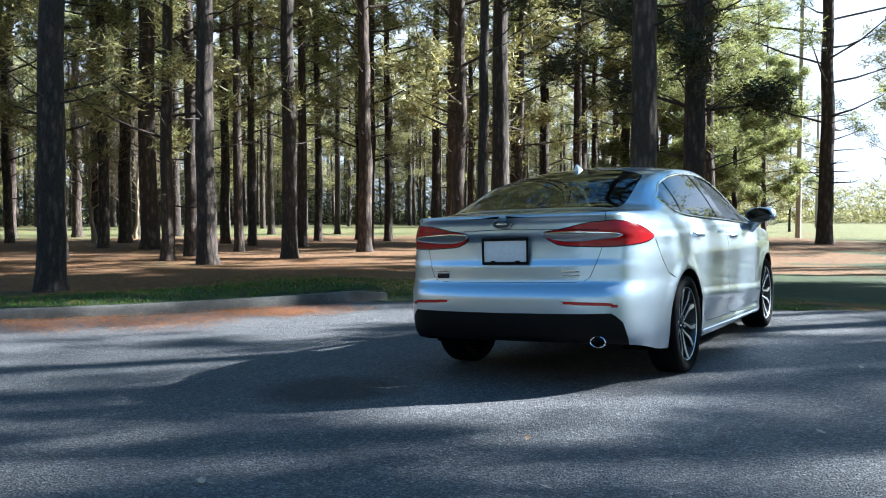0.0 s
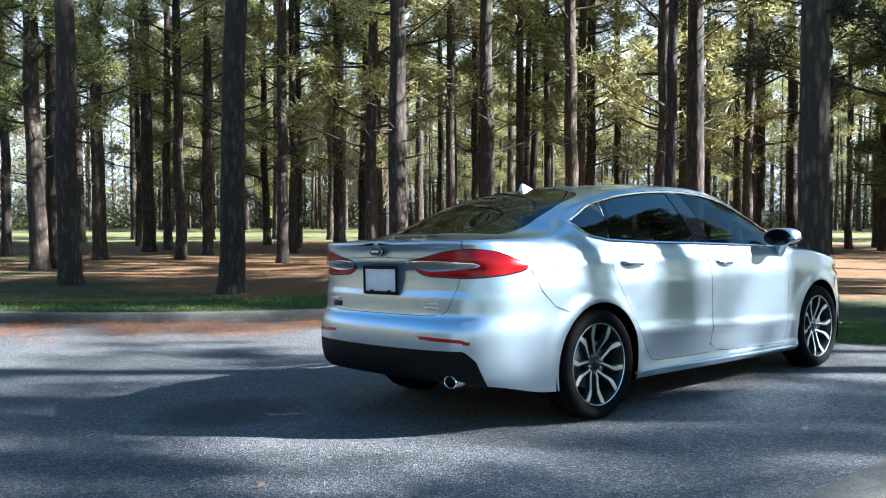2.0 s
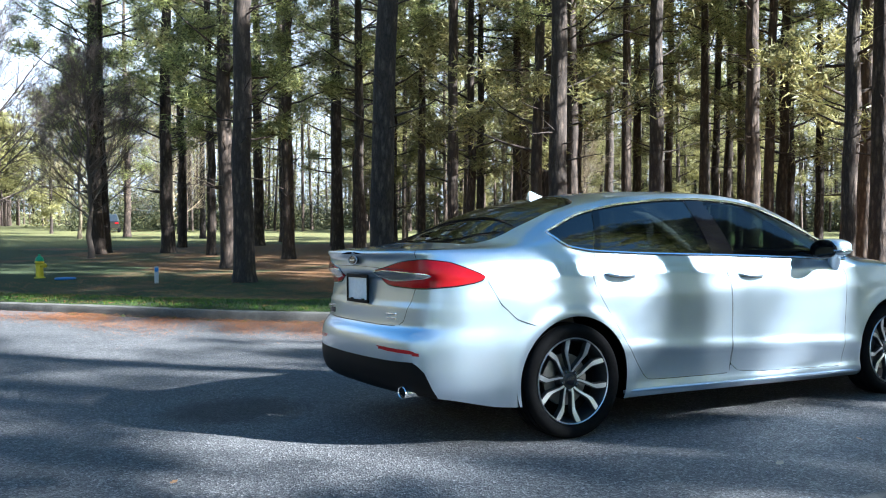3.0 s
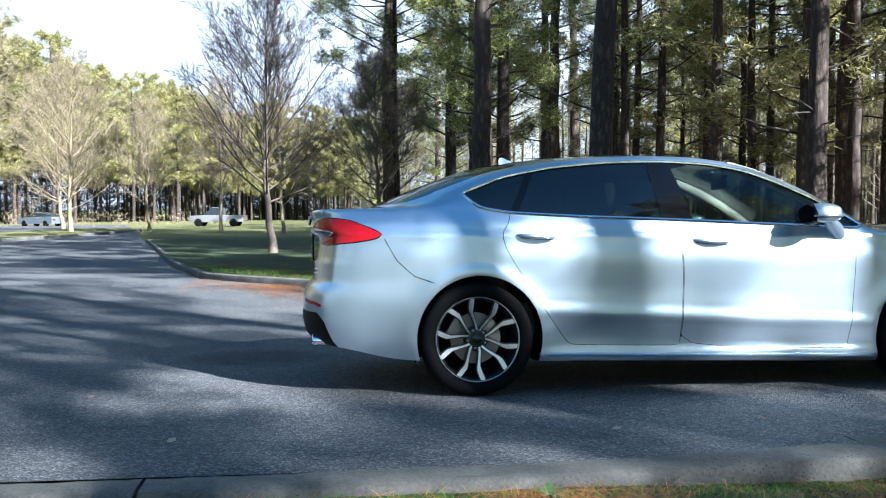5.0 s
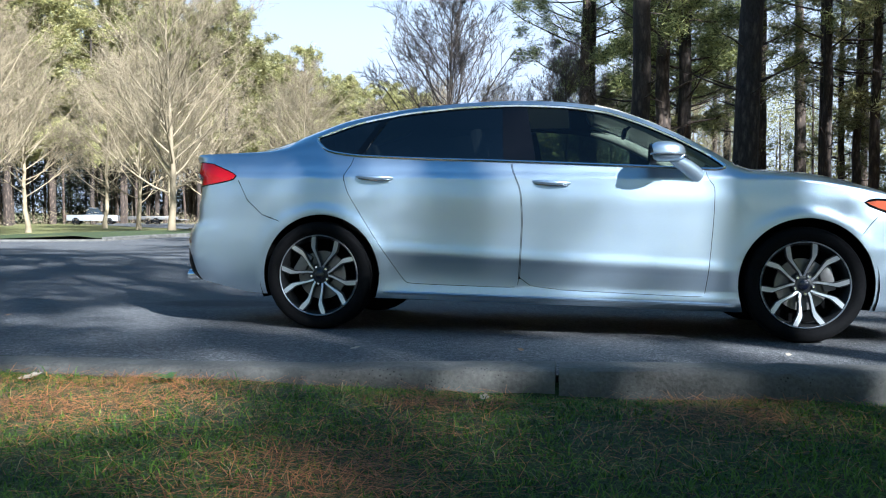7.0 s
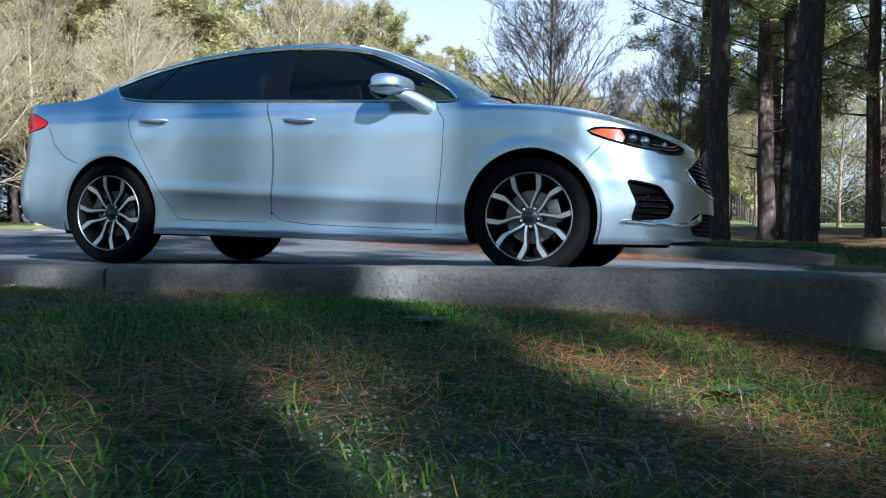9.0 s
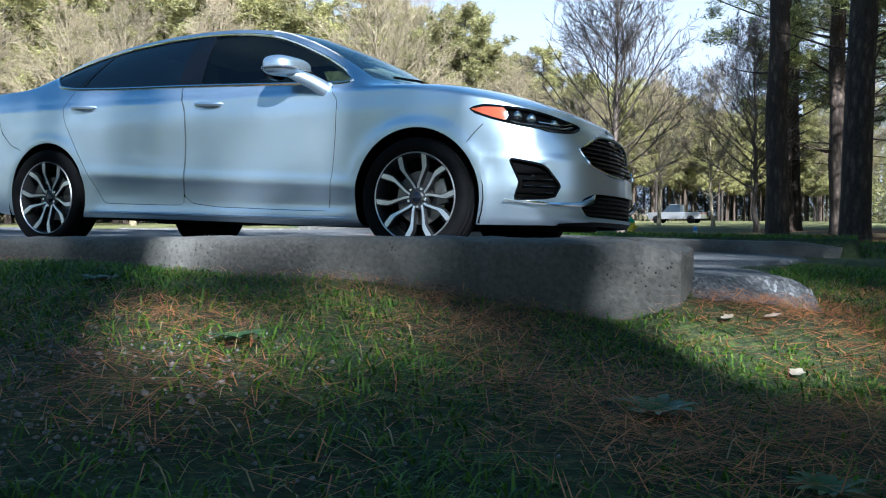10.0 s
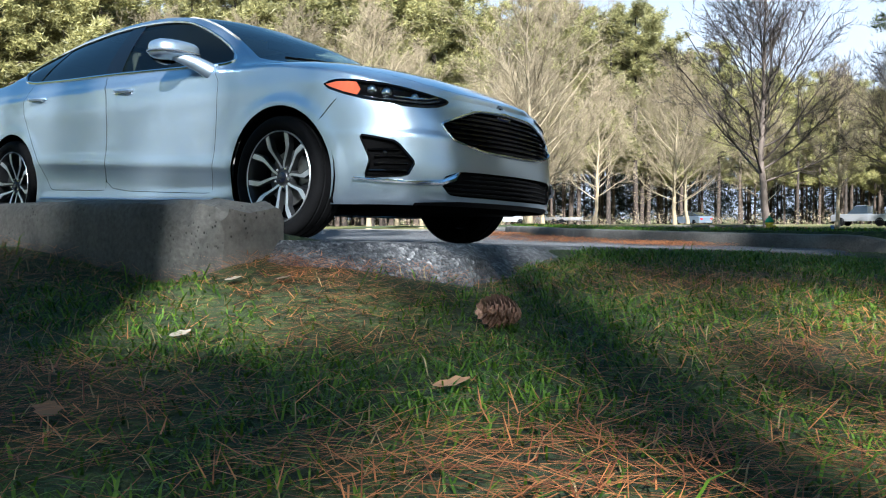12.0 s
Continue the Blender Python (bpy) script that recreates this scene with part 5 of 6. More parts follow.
for side in (None, "left"):
    sg = -1 if side is None else 1
    doors[side, "r"] = skin("rear_door", faces_of["door_rear"], PAINT, car, side)
    doors[side, "f"] = skin("front_door", faces_of["door_front"], PAINT, car, side)
    lamp = skin("tail_lamp", faces_of["tail_lamp"], RED, car, side, "red wraparound tail lamp", 0.004)
    skin("chrome_strip", faces_of["chrome_strip"], REVERSE, lamp, side, "silvery reversing lamp strip", 0.007)
    bm = bmesh.new()
    tube(bm, [((-1 if p.x < -0.5 else -0.3) * Vector((0.006, 0, 0)) + (p if side is None else Vector((p.x, -p.y, p.z)))) for p in border(faces_of["chrome_strip"])[0]], 0.0045, 6, True)
    part("chrome_edge", bm, CHROME, lamp, "bright chrome lamp strip")
    bm = bmesh.new()
    tube(bm, [p if side is None else Vector((p.x, -p.y, p.z)) for p in border(faces_of["tail_lamp"] + faces_of["chrome_strip"])[0]], 0.005, 6, True)
    part("lamp_seal", bm, GLOSS, lamp, "black rubber seal")
    skin("rear_reflector", faces_of["rear_reflector"], RED, car, side, "thin red reflector", 0.002)
    head = skin("headlamp", faces_of["headlamp"], LENS, car, side, "clear swept headlamp", 0.002)
    skin("lamp_housing", faces_of["headlamp"], HOUSING, head, side, "dark chrome lamp housing", -0.03)
    skin("turn_signal", faces_of["turn_signal"], AMBER, head, side, "amber turn signal", 0.002)
    fog = skin("fog_insert", faces_of["fog_insert"], GLOSS, car, side, "black angular fog lamp insert", -0.03)
    pane = {"rear": [], "front": []}
    for f in faces_of["side_window"]:
        pane["front" if sum(p.x for p in f) / len(f) > 1.2 else "rear"].append(f)
    win = skin("side_window", pane["rear"], SIDE_TINT, car, side, "dark tinted rear side glass", -0.004)
    front_win = skin("side_window", pane["front"], FRONT_GLASS, car, side, "lightly tinted front side glass", -0.004)
    win.visible_shadow = front_win.visible_shadow = False
    flip = (lambda p: p) if side is None else (lambda p: Vector((p.x, -p.y, p.z)))
    loop = border(faces_of["side_window"] + faces_of["b_pillar"] + faces_of["c_divider"])[0]
    bm = bmesh.new()
    tube(bm, [flip(p) + Vector((0, sg * 0.002, 0)) for p in loop], 0.0095, 6, True)
    part("chrome_trim", bm, CHROME, win, "bright chrome window surround")
    for name, mat_, lp, r in (("lamp_seal", GLOSS, border(faces_of["headlamp"] + faces_of["turn_signal"])[0], 0.0075), ("insert_trim", GLOSS, border(faces_of["fog_insert"])[0], 0.006)):
        bm = bmesh.new()
        tube(bm, [flip(p) for p in lp], r, 6, True)
        part(name, bm, mat_, head if name == "lamp_seal" else car)
    skin("b_pillar", faces_of["b_pillar"], GLOSS, win, side, "gloss black pillar cover")
    skin("c_divider", faces_of["c_divider"], GLOSS, win, side, "black quarter-window divider")
    for line in (((-0.54, 0.915), (-0.47, 0.79), (-0.37, 0.7), (-0.24, 0.655)), ((3.24, 0.722), (3.2, 0.68), (3.14, 0.605))):
        bm = bmesh.new()
        tube(bm, [flank(x, z, sg) for x, z in line], 0.0022, 5)
        part("bumper_seam", bm, CABIN, car)
    # handles
    for key, x, z in (("r", 0.345, 0.94), ("f", 1.415, 0.912)):
        bm = bmesh.new()
        ym = 0.896
        path = [(x - 0.115 + 0.23 * t, sg * (ym + 0.03 * math.sin(math.pi * t) ** 0.7 - 0.012), z - 0.006 * math.sin(math.pi * t) - 0.012 * t) for t in (i / 12 for i in range(13))]
        tube(bm, path, [0.006 + 0.010 * math.sin(math.pi * i / 12) ** 0.5 for i in range(13)], 8)
        part("door_handle", bm, PAINT, doors[side, key], "silver pull handle with chrome edge")
        bm = bmesh.new()
        tube(bm, [(p[0], p[1] + sg * 0.004, p[2] - 0.013) for p in path[1:-1]], 0.0045, 6)
        part("handle_strip", bm, CHROME, doors[side, key], "chrome strip")
    # mirror
    bm = bmesh.new()
    bmesh.ops.create_uvsphere(bm, u_segments=24, v_segments=16, radius=1)
    for v in bm.verts:
        x, y, z = v.co
        x, y = math.copysign(abs(x) ** 0.62, x), math.copysign(abs(y) ** 0.7, y)
        z = math.copysign(abs(z) ** 0.62, z)
        v.co = Vector((2.085 + 0.098 * x, sg * (0.995 + 0.13 * y), 1.066 + 0.066 * z * (1 - 0.22 * max(x, 0)) * (1.0 if z > 0 else 0.75 + 0.2 * y)))
        v.co.x += -0.16 * (abs(v.co.y) - 0.9)
    mirror = part("wing_mirror", bm, PAINT, car, "silver mirror cap with slim indicator")
    bm = bmesh.new()
    tube(bm, [(2.245, sg * 0.858, 0.95), (2.225, sg * 0.885, 0.968), (2.185, sg * 0.92, 0.995), (2.13, sg * 0.965, 1.022), (2.09, sg * 1.02, 1.03)], [0.05, 0.046, 0.042, 0.036, 0.02], 12)
    part("mirror_arm", bm, PAINT, mirror)
    bm = bmesh.new()
    rim_line = [(2.085 + 0.1 * math.copysign(abs(math.cos(a)) ** 0.62, math.cos(a)), 0.995 + 0.132 * math.copysign(abs(math.sin(a)) ** 0.7, math.sin(a))) for a in (math.pi * (-0.42 + 1.22 * i / 22) for i in range(23))]
    tube(bm, [(x - 0.16 * (y - 0.9), sg * y, 1.052) for x, y in rim_line], 0.0065, 6)
    part("indicator", bm, LAMP, mirror, "clear indicator strip")
    bm = bmesh.new()
    lathe(bm, ((0, 0.008), (0.9, 0.006), (1.0, -0.004), (0.96, -0.03)), 28, Matrix.Translation((1.972, sg * 0.998, 1.062)) @ Matrix.Rotation(radians(-90), 4, "Y") @ Matrix.Diagonal((0.064, 0.105, 1, 1)))
    part("mirror_glass", bm, GLOSS, mirror)
    # lamp insides
    for q, z, r in ((1.17, 0.772, 0.03), (1.03, 0.755, 0.032), (0.86, 0.735, 0.024)):
        near = min((f for f in faces_of["headlamp"]), key=lambda f: abs(-f[0].y + 3.8 - f[0].x - q) + abs(f[0].z - z))
        bm = bmesh.new()
        bmesh.ops.create_uvsphere(bm, u_segments=16, v_segments=10, radius=r, matrix=Matrix.Translation(flip(near[0]) + Vector((-0.022, -sg * 0.02, 0))))
        part("lamp_lens", bm, CHROME, head, "bright projector lens")
    blade = []
    for q, z in ((1.2, 0.735), (1.1, 0.722), (0.98, 0.715), (0.86, 0.708), (0.74, 0.712), (0.66, 0.73)):
        near = min((f for f in faces_of["headlamp"]), key=lambda f: abs(-f[0].y + 3.8 - f[0].x - q) + abs(f[0].z - z))
        blade.append(flip(near[0]) + Vector((-0.012, -sg * 0.01, 0)))
    bm = bmesh.new()
    tube(bm, blade, 0.006, 6)
    part("light_blade", bm, LAMP, head, "silvery light strip")
    bm = bmesh.new()
    tube(bm, [b + Vector((0, 0, 0.02)) for b in blade[2:]], 0.004, 6)
    part("light_guide", bm, CHROME, head, "bright light guide")
    mid = [flip(p) for f in faces_of["fog_insert"] for p in f]
    at = sum(mid, Vector()) / len(mid)
    bm = bmesh.new()
    bmesh.ops.create_uvsphere(bm, u_segments=16, v_segments=10, radius=0.017, matrix=Matrix.Translation(at + Vector((-0.02, -sg * 0.016, 0.03))))
    part("fog_lens", bm, HOUSING, fog, "clear fog lamp lens")
    # chrome bracket under the fog insert
    bm = bmesh.new()
    tube(bm, [(3.36, sg * 0.845, 0.318), (3.5, sg * 0.775, 0.306), (3.62, sg * 0.67, 0.3), (3.7, sg * 0.55, 0.305), (3.735, sg * 0.49, 0.33), (3.745, sg * 0.46, 0.36)], [0.005, 0.009, 0.012, 0.016, 0.018, 0.006], 8)
    part("chrome_bracket", bm, CHROME, car, "chrome bumper blade")
    # exhaust, on the right alone
    if sg > 0:
        continue
    bm = bmesh.new()
    lathe(bm, ((0.0, -0.12), (0.04, -0.12), (0.042, 0.03), (0.038, 0.034), (0.034, 0.03), (0.033, -0.08), (0.0, -0.08)), 24, Matrix.Translation((-0.925, sg * 0.6, 0.31)) @ Matrix.Rotation(radians(-90), 4, "Y") @ Matrix.Diagonal((0.85, 1.25, 1, 1)))
    part("exhaust_tip", bm, CHROME, car, "chrome exhaust tip")

# sill rails, wheel wells, floor pan
for sg in (-1, 1):
    bm = bmesh.new()
    tube(bm, [(0.37 + 2.1 * t, sg * (0.878 + 0.012 * math.sin(math.pi * t)), 0.236 - 0.03 * t) for t in (i / 10 for i in range(11))], 0.011, 6)
    part("sill_rail", bm, PAINT, car)
    for cx in (0.0, 2.85):
        bm = bmesh.new()
        n = 22
        rim_in, rim_out, lip = [], [], []
        for i in range(n + 1):
            a = math.pi * (-0.12 + 1.24 * i / n)
            c, s = math.cos(a) * 0.392, math.sin(a) * 0.392
            rim_out.append(bm.verts.new((cx + 0.01 + c, sg * 0.87, 0.335 + s)))
            rim_in.append(bm.verts.new((cx + 0.01 + c, sg * 0.55, 0.335 + s)))
            flare = 1 + 0.13 * smooth(0.03, 0.14, s)
            lip.append(bm.verts.new((cx + 0.01 + c * flare, sg * 0.825, 0.335 + s * flare)))
        for i in range(n):
            bm.faces.new((rim_out[i], rim_out[i + 1], rim_in[i + 1], rim_in[i]))
            bm.faces.new((lip[i], lip[i + 1], rim_out[i + 1], rim_out[i]))
        bm.faces.new(rim_in)
        part("wheel_well", bm, CABIN, car, "black wheel arch liner")
bm = bmesh.new()
box(bm, (-0.7, -0.6, 0.27), (3.45, 0.6, 0.33), 0.02)
box(bm, (0.35, -0.8, 0.19), (2.45, 0.8, 0.24), 0.02)
box(bm, (2.5, -0.5, 0.17), (3.5, 0.5, 0.3), 0.03)
part("floor_pan", bm, CABIN, car, "dark underbody")


def seat(x, y, width):
    bm = bmesh.new()
    box(bm, (x - 0.25, y - width / 2, 0.32), (x + 0.25, y + width / 2, 0.52), 0.06)
    box(bm, (-0.06, -width / 2, 0.0), (0.08, width / 2, 0.6), 0.055, Matrix.Translation((x - 0.27, y, 0.5)) @ Matrix.Rotation(radians(-17), 4, "Y"))
    part("seat", bm, CLOTH, car, "stone grey cloth seat")
    bm = bmesh.new()
    for yy in ((y,) if width < 1 else (y - 0.4, y + 0.4)):
        box(bm, (-0.05, -0.13, 0.62), (0.04, 0.13, 0.8), 0.045, Matrix.Translation((x - 0.27, yy, 0.5)) @ Matrix.Rotation(radians(-12), 4, "Y"))
    part("head_rest", bm, CLOTH, car)


seat(1.35, -0.37, 0.52)
seat(1.35, 0.37, 0.52)
seat(0.45, 0.0, 1.25)
bm = bmesh.new()
box(bm, (1.95, -0.72, 0.6), (2.5, 0.72, 0.93), 0.08)
part("dashboard", bm, CABIN, car)
bm = bmesh.new()
wheel_m = Matrix.Translation((1.83, 0.37, 0.9)) @ Matrix.Rotation(radians(-65), 4, "Y")
ringpts = [wheel_m @ Vector((0.18 * math.cos(a), 0.18 * math.sin(a), 0)) for a in (2 * math.pi * i / 28 for i in range(28))]
tube(bm, ringpts, 0.014, 8, True)
tube(bm, [wheel_m @ Vector((0.18, 0, 0)), wheel_m @ Vector((-0.02, 0, -0.01)), wheel_m @ Vector((-0.18, 0, 0))], 0.02, 6)
part("steering_wheel", bm, CABIN, car)
bm = bmesh.new()
box(bm, (0.55, -0.5, 1.405), (1.5, 0.5, 1.425), 0.008)
part("headlining", bm, LINING, car, "pale fabric headlining")

for sg in (-1, 1):
    bm = bmesh.new()
    tube(bm, [(1.66, sg * 0.56, 1.385), (1.8, sg * 0.575, 1.345), (1.98, sg * 0.6, 1.27), (2.15, sg * 0.63, 1.185), (2.32, sg * 0.665, 1.085), (2.42, sg * 0.69, 1.02)], [0.03, 0.034, 0.038, 0.04, 0.042, 0.042], 10)
    part("pillar_trim", bm, LINING, car, "pale inner pillar trim")
    bm = bmesh.new()
    box(bm, (0.45, sg * 0.78 - 0.03, 0.45), (2.35, sg * 0.78 + 0.03, 0.965), 0.025)
    part("door_card", bm, CABIN, car, "dark door lining")
bm = bmesh.new()
box(bm, (1.86, -0.11, 1.27), (1.885, 0.11, 1.33), 0.012)
tube(bm, [(1.88, 0, 1.32), (1.93, 0, 1.37)], 0.012, 6)
part("rear_view_mirror", bm, BLACK, car)


# grille slats, chrome and badges
def bar_on(faces, z, n, inset, both=True):
    """A path across a set of faces at one height, set back a little."""
    band = [p for f in faces for p in f if abs(p.z - z) < 0.014]
    if len(band) < 4:
        return []
    y0, y1 = (0.0 if both else min(-p.y for p in band) + 0.012), max(-p.y for p in band) - 0.012
    half = []
    for i in range(n):
        y = y0 + (y1 - y0) * i / (n - 1)
        p = min(band, key=lambda q: abs(-q.y - y) + 0.5 * abs(q.z - z))
        half.append((p.x - inset, -y, z))
    return [(x, -y, h) for x, y, h in half[:0:-1]] + half if both else half


for k in range(9):
    path = bar_on(faces_of["grille"], 0.49 + 0.0265 * k, 7, 0.012)
    if path:
        bm = bmesh.new()
        tube(bm, path, 0.0075, 6)
        part("slat", bm, GLOSS, grille)
for sg in (-1, 1):
    for z in (0.36, 0.395, 0.43, 0.465):
        path = bar_on(faces_of["fog_insert"], z, 4, 0.012, False)
        if path:
            bm = bmesh.new()
            tube(bm, [(x, y * -sg, h) for x, y, h in path], 0.006, 6)
            part("insert_bar", bm, GLOSS, car, "gloss black bar of the lamp insert")
bm = bmesh.new()
full = faces_of["grille"] + [[Vector((p.x, -p.y, p.z)) for p in reversed(q)] for q in faces_of["grille"]]
tube(bm, [Vector((p.x + 0.002, p.y, p.z)) for p in border(full)[0]], 0.008, 6, True)
part("grille_surround", bm, CHROME, grille, "chrome grille surround")
for z in (0.255, 0.28, 0.305, 0.33, 0.352):
    bm = bmesh.new()
    tube(bm, [(3.778 - 0.36 * (0.5 * t) ** 2, 0.5 * t, z) for t in (-1, -0.6, -0.3, 0, 0.3, 0.6, 1)], 0.007, 6)
    part("slat", bm, BLACK, intake)


def oval_badge(x, z, turn, name="badge"):
    bm = bmesh.new()
    lathe(bm, ((0, 0.008), (0.85, 0.006), (1.0, 0.0), (1.0, -0.01)), 32, Matrix.Translation((x, 0, z)) @ Matrix.Rotation(radians(turn), 4, "Y") @ Matrix.Diagonal((0.026, 0.065, 1, 1)))
    b = part(name, bm, BADGE, car, "dark blue oval badge")
    bm = bmesh.new()
    tube(bm, [Matrix.Translation((x + math.copysign(0.005, turn), 0, z)) @ Vector((0, 0.064 * math.cos(a), 0.025 * math.sin(a))) for a in (2 * math.pi * i / 32 for i in range(32))], 0.003, 6, True)
    part("badge_rim", bm, CHROME, b)
    bm = bmesh.new()
    box(bm, (x + math.copysign(0.009, turn) - 0.002, -0.036, z - 0.006), (x + math.copysign(0.009, turn) + 0.002, 0.036, z + 0.004), 0.001)
    part("badge_mark", bm, CHROME, b)


oval_badge(-0.985, 1.034, -80)
oval_badge(3.70, 0.7, 75)
bm = bmesh.new()
box(bm, (-0.957, -0.15, 0.785), (-0.951, 0.15, 0.94), 0.002)
plate = part("number_plate", bm, PLATE, boot, "blank white plate in a black frame")
bm = bmesh.new()
for lo, hi in (((-0.966, -0.162, 0.928), (-0.955, 0.162, 0.948)), ((-0.966, -0.162, 0.777), (-0.955, 0.162, 0.796)), ((-0.966, -0.162, 0.79), (-0.955, -0.149, 0.933)), ((-0.966, 0.149, 0.79), (-0.955, 0.162, 0.933)), ((-0.966, -0.1, 0.793), (-0.955, -0.07, 0.803)), ((-0.966, 0.07, 0.793), (-0.955, 0.1, 0.803))):
    box(bm, lo, hi, 0.003)
part("plate_frame", bm, BLACK, boot, "black plate frame")
for y0, y1, z0, z1, m in ((0.38, 0.54, 0.732, 0.744, CHROME), (0.42, 0.51, 0.69, 0.722, BADGE), (-0.49, -0.38, 0.728, 0.738, CHROME), (-0.49, -0.38, 0.705, 0.714, CHROME)):
    bm = bmesh.new()
    xm = -0.958 + 0.16 * max(abs(y0), abs(y1)) ** 3
    box(bm, (xm - 0.004, y0, z0), (xm + 0.03, y1, z1), 0.001)
    part("badge_bar", bm, m, boot, "small raised badge")
# thin black tube paints the line of shade in the lid's crease
bm = bmesh.new()
tube(bm, [(-0.972 + 0.12 * abs(0.62 * t) ** 3, 0.62 * t, 1.0 - 0.015 * abs(t)) for t in (i / 8 for i in range(-8, 9))], 0.0018, 6)
part("lid_crease", bm, GLOSS, boot)
# shark-fin aerial
bm = bmesh.new()
n = 9
prof = [(0.26, 0.0, 0.03), (0.265, 0.045, 0.012), (0.285, 0.062, 0.006), (0.31, 0.058, 0.008), (0.35, 0.035, 0.018), (0.4, 0.012, 0.026), (0.44, 0.0, 0.02)]
a = [bm.verts.new((0.12 + 0.65 * x, -w * 0.5, 1.437 + h * 0.6)) for x, h, w in prof]
b = [bm.verts.new((0.12 + 0.65 * x, w * 0.5, 1.437 + h * 0.6)) for x, h, w in prof]
a2 = [bm.verts.new((0.12 + 0.65 * x, -w * 0.5 - 0.006, 1.41)) for x, h, w in prof]
b2 = [bm.verts.new((0.12 + 0.65 * x, w * 0.5 + 0.006, 1.41)) for x, h, w in prof]
for i in range(len(prof) - 1):
    bm.faces.new((a[i], a[i + 1], b[i + 1], b[i]))
    bm.faces.new((a2[i], a2[i + 1], a[i + 1], a[i]))
    bm.faces.new((b[i], b[i + 1], b2[i + 1], b2[i]))
bm.faces.new((a2[0], a[0], b[0], b2[0]))
part("aerial_fin", bm, PAINT, car, "silver shark-fin aerial")
# wipers
for y0, y1 in ((-0.55, 0.0), (0.05, 0.6)):
    bm = bmesh.new()
    tube(bm, [(2.6 - 0.25 * y0 * y0, y0, 1.062), (2.57 - 0.1 * ((y0 + y1) / 2) ** 2, (y0 + y1) / 2, 1.082), (2.6 - 0.25 * y1 * y1, y1, 1.06)], 0.008, 6)
    part("wiper", bm, BLACK, car)


# ---- wheels ----
def wheel_parts():
    """One road wheel round local z, its face towards +z: tyre, twin-spoke rim, brake and nuts."""
    w = thing("wheel", "", "")
    bm = bmesh.new()
    prof = [(0.242, 0.06), (0.25, 0.085), (0.27, 0.103), (0.295, 0.108), (0.315, 0.1), (0.326, 0.085), (0.329, 0.072), (0.324, 0.07), (0.324, 0.06), (0.331, 0.058), (0.332, 0.022), (0.326, 0.02), (0.326, 0.01), (0.333, 0.008), (0.333, -0.03), (0.326, -0.032), (0.326, -0.042), (0.331, -0.044), (0.33, -0.08), (0.31, -0.105), (0.25, -0.09), (0.242, -0.07)]
    lathe(bm, prof, 64)
    part("tyre", bm, RUBBER, w, "black road tyre")
    bm = bmesh.new()
    lathe(bm, [(0.244, 0.062), (0.249, 0.088), (0.245, 0.093), (0.241, 0.088)], 64)
    part("rim", bm, RIM, w, "machined alloy rim lip")
    bm = bmesh.new()
    lathe(bm, [(0.241, 0.088), (0.236, 0.078), (0.228, 0.05), (0.222, -0.09)], 64)
    part("barrel", bm, RIM_DARK, w, "dark painted rim barrel")
    for i in range(10):
        pair, s = divmod(i, 2)
        a0 = math.radians(90 + 72 * pair)
        sg = 1 if s else -1
        line = [(0.05, sg * 0.008), (0.075, sg * 0.018), (0.11, sg * 0.039), (0.147, sg * 0.062), (0.165, sg * 0.069), (0.2, sg * 0.072), (0.234, sg * 0.074)]
        wide = [0.006, 0.0065, 0.0075, 0.0095, 0.0125, 0.0135, 0.0125]
        hgt = [0.05, 0.056, 0.062, 0.07, 0.074, 0.08, 0.085]
        for name, inset, m, drop in (("spoke", 0.0, RIM, 0.0), ("spoke_side", 0.005, RIM_DARK, 0.004)):
            bm = bmesh.new()
            top = []
            for (r, o), wd, h in zip(line, wide, hgt):
                wd = wd + inset
                pts = [(r, o - wd / 1.0), (r, o + wd / 1.0)]
                row = []
                for (rr, oo), hh in ((pts[0], h - drop), (pts[1], h - drop), (pts[1], h - 0.035), (pts[0], h - 0.035)):
                    row.append(bm.verts.new((rr * math.cos(a0) - oo * math.sin(a0), rr * math.sin(a0) + oo * math.cos(a0), hh)))
                top.append(row)
            for p, q in zip(top, top[1:]):
                for j in range(4):
                    bm.faces.new((p[j], q[j], q[(j + 1) % 4], p[(j + 1) % 4]))
            bm.faces.new(top[0])
            bm.faces.new(top[-1][::-1])
            part(name, bm, m, w, "" if name == "spoke" else "dark painted spoke flank", smooth=False)
    bm = bmesh.new()
    lathe(bm, [(0, 0.055), (0.03, 0.055), (0.034, 0.05), (0.04, 0.047), (0.066, 0.046), (0.074, 0.034), (0.074, 0.0)], 32)
    part("hub", bm, RIM_DARK, w)
    bm = bmesh.new()
    lathe(bm, [(0, 0.062), (0.022, 0.0615), (0.028, 0.058)], 24)
    part("hub_cap", bm, BADGE, w, "dark blue centre cap")
    for i in range(5):
        a = math.radians(54 + 72 * i)
        bm = bmesh.new()
        lathe(bm, [(0, 0.062), (0.007, 0.062), (0.0095, 0.058), (0.0095, 0.04)], 6, Matrix.Translation((0.053 * math.cos(a), 0.053 * math.sin(a), 0)))
        part("wheel_nut", bm, CHROME, w, smooth=False)
    bm = bmesh.new()
    lathe(bm, [(0.05, 0.0), (0.15, 0.0), (0.15, -0.02), (0.05, -0.02)], 48)
    part("brake_disc", bm, STEEL, w, "steel brake disc")
    bm = bmesh.new()
    box(bm, (0.1, -0.07, -0.04), (0.175, 0.07, 0.03), 0.015)
    part("brake_calliper", bm, STEEL, w)
    bm = bmesh.new()
    lathe(bm, [(0, -0.03), (0.225, -0.03), (0.225, -0.1), (0, -0.1)], 32)
    part("wheel_back", bm, CABIN, w)
    return w


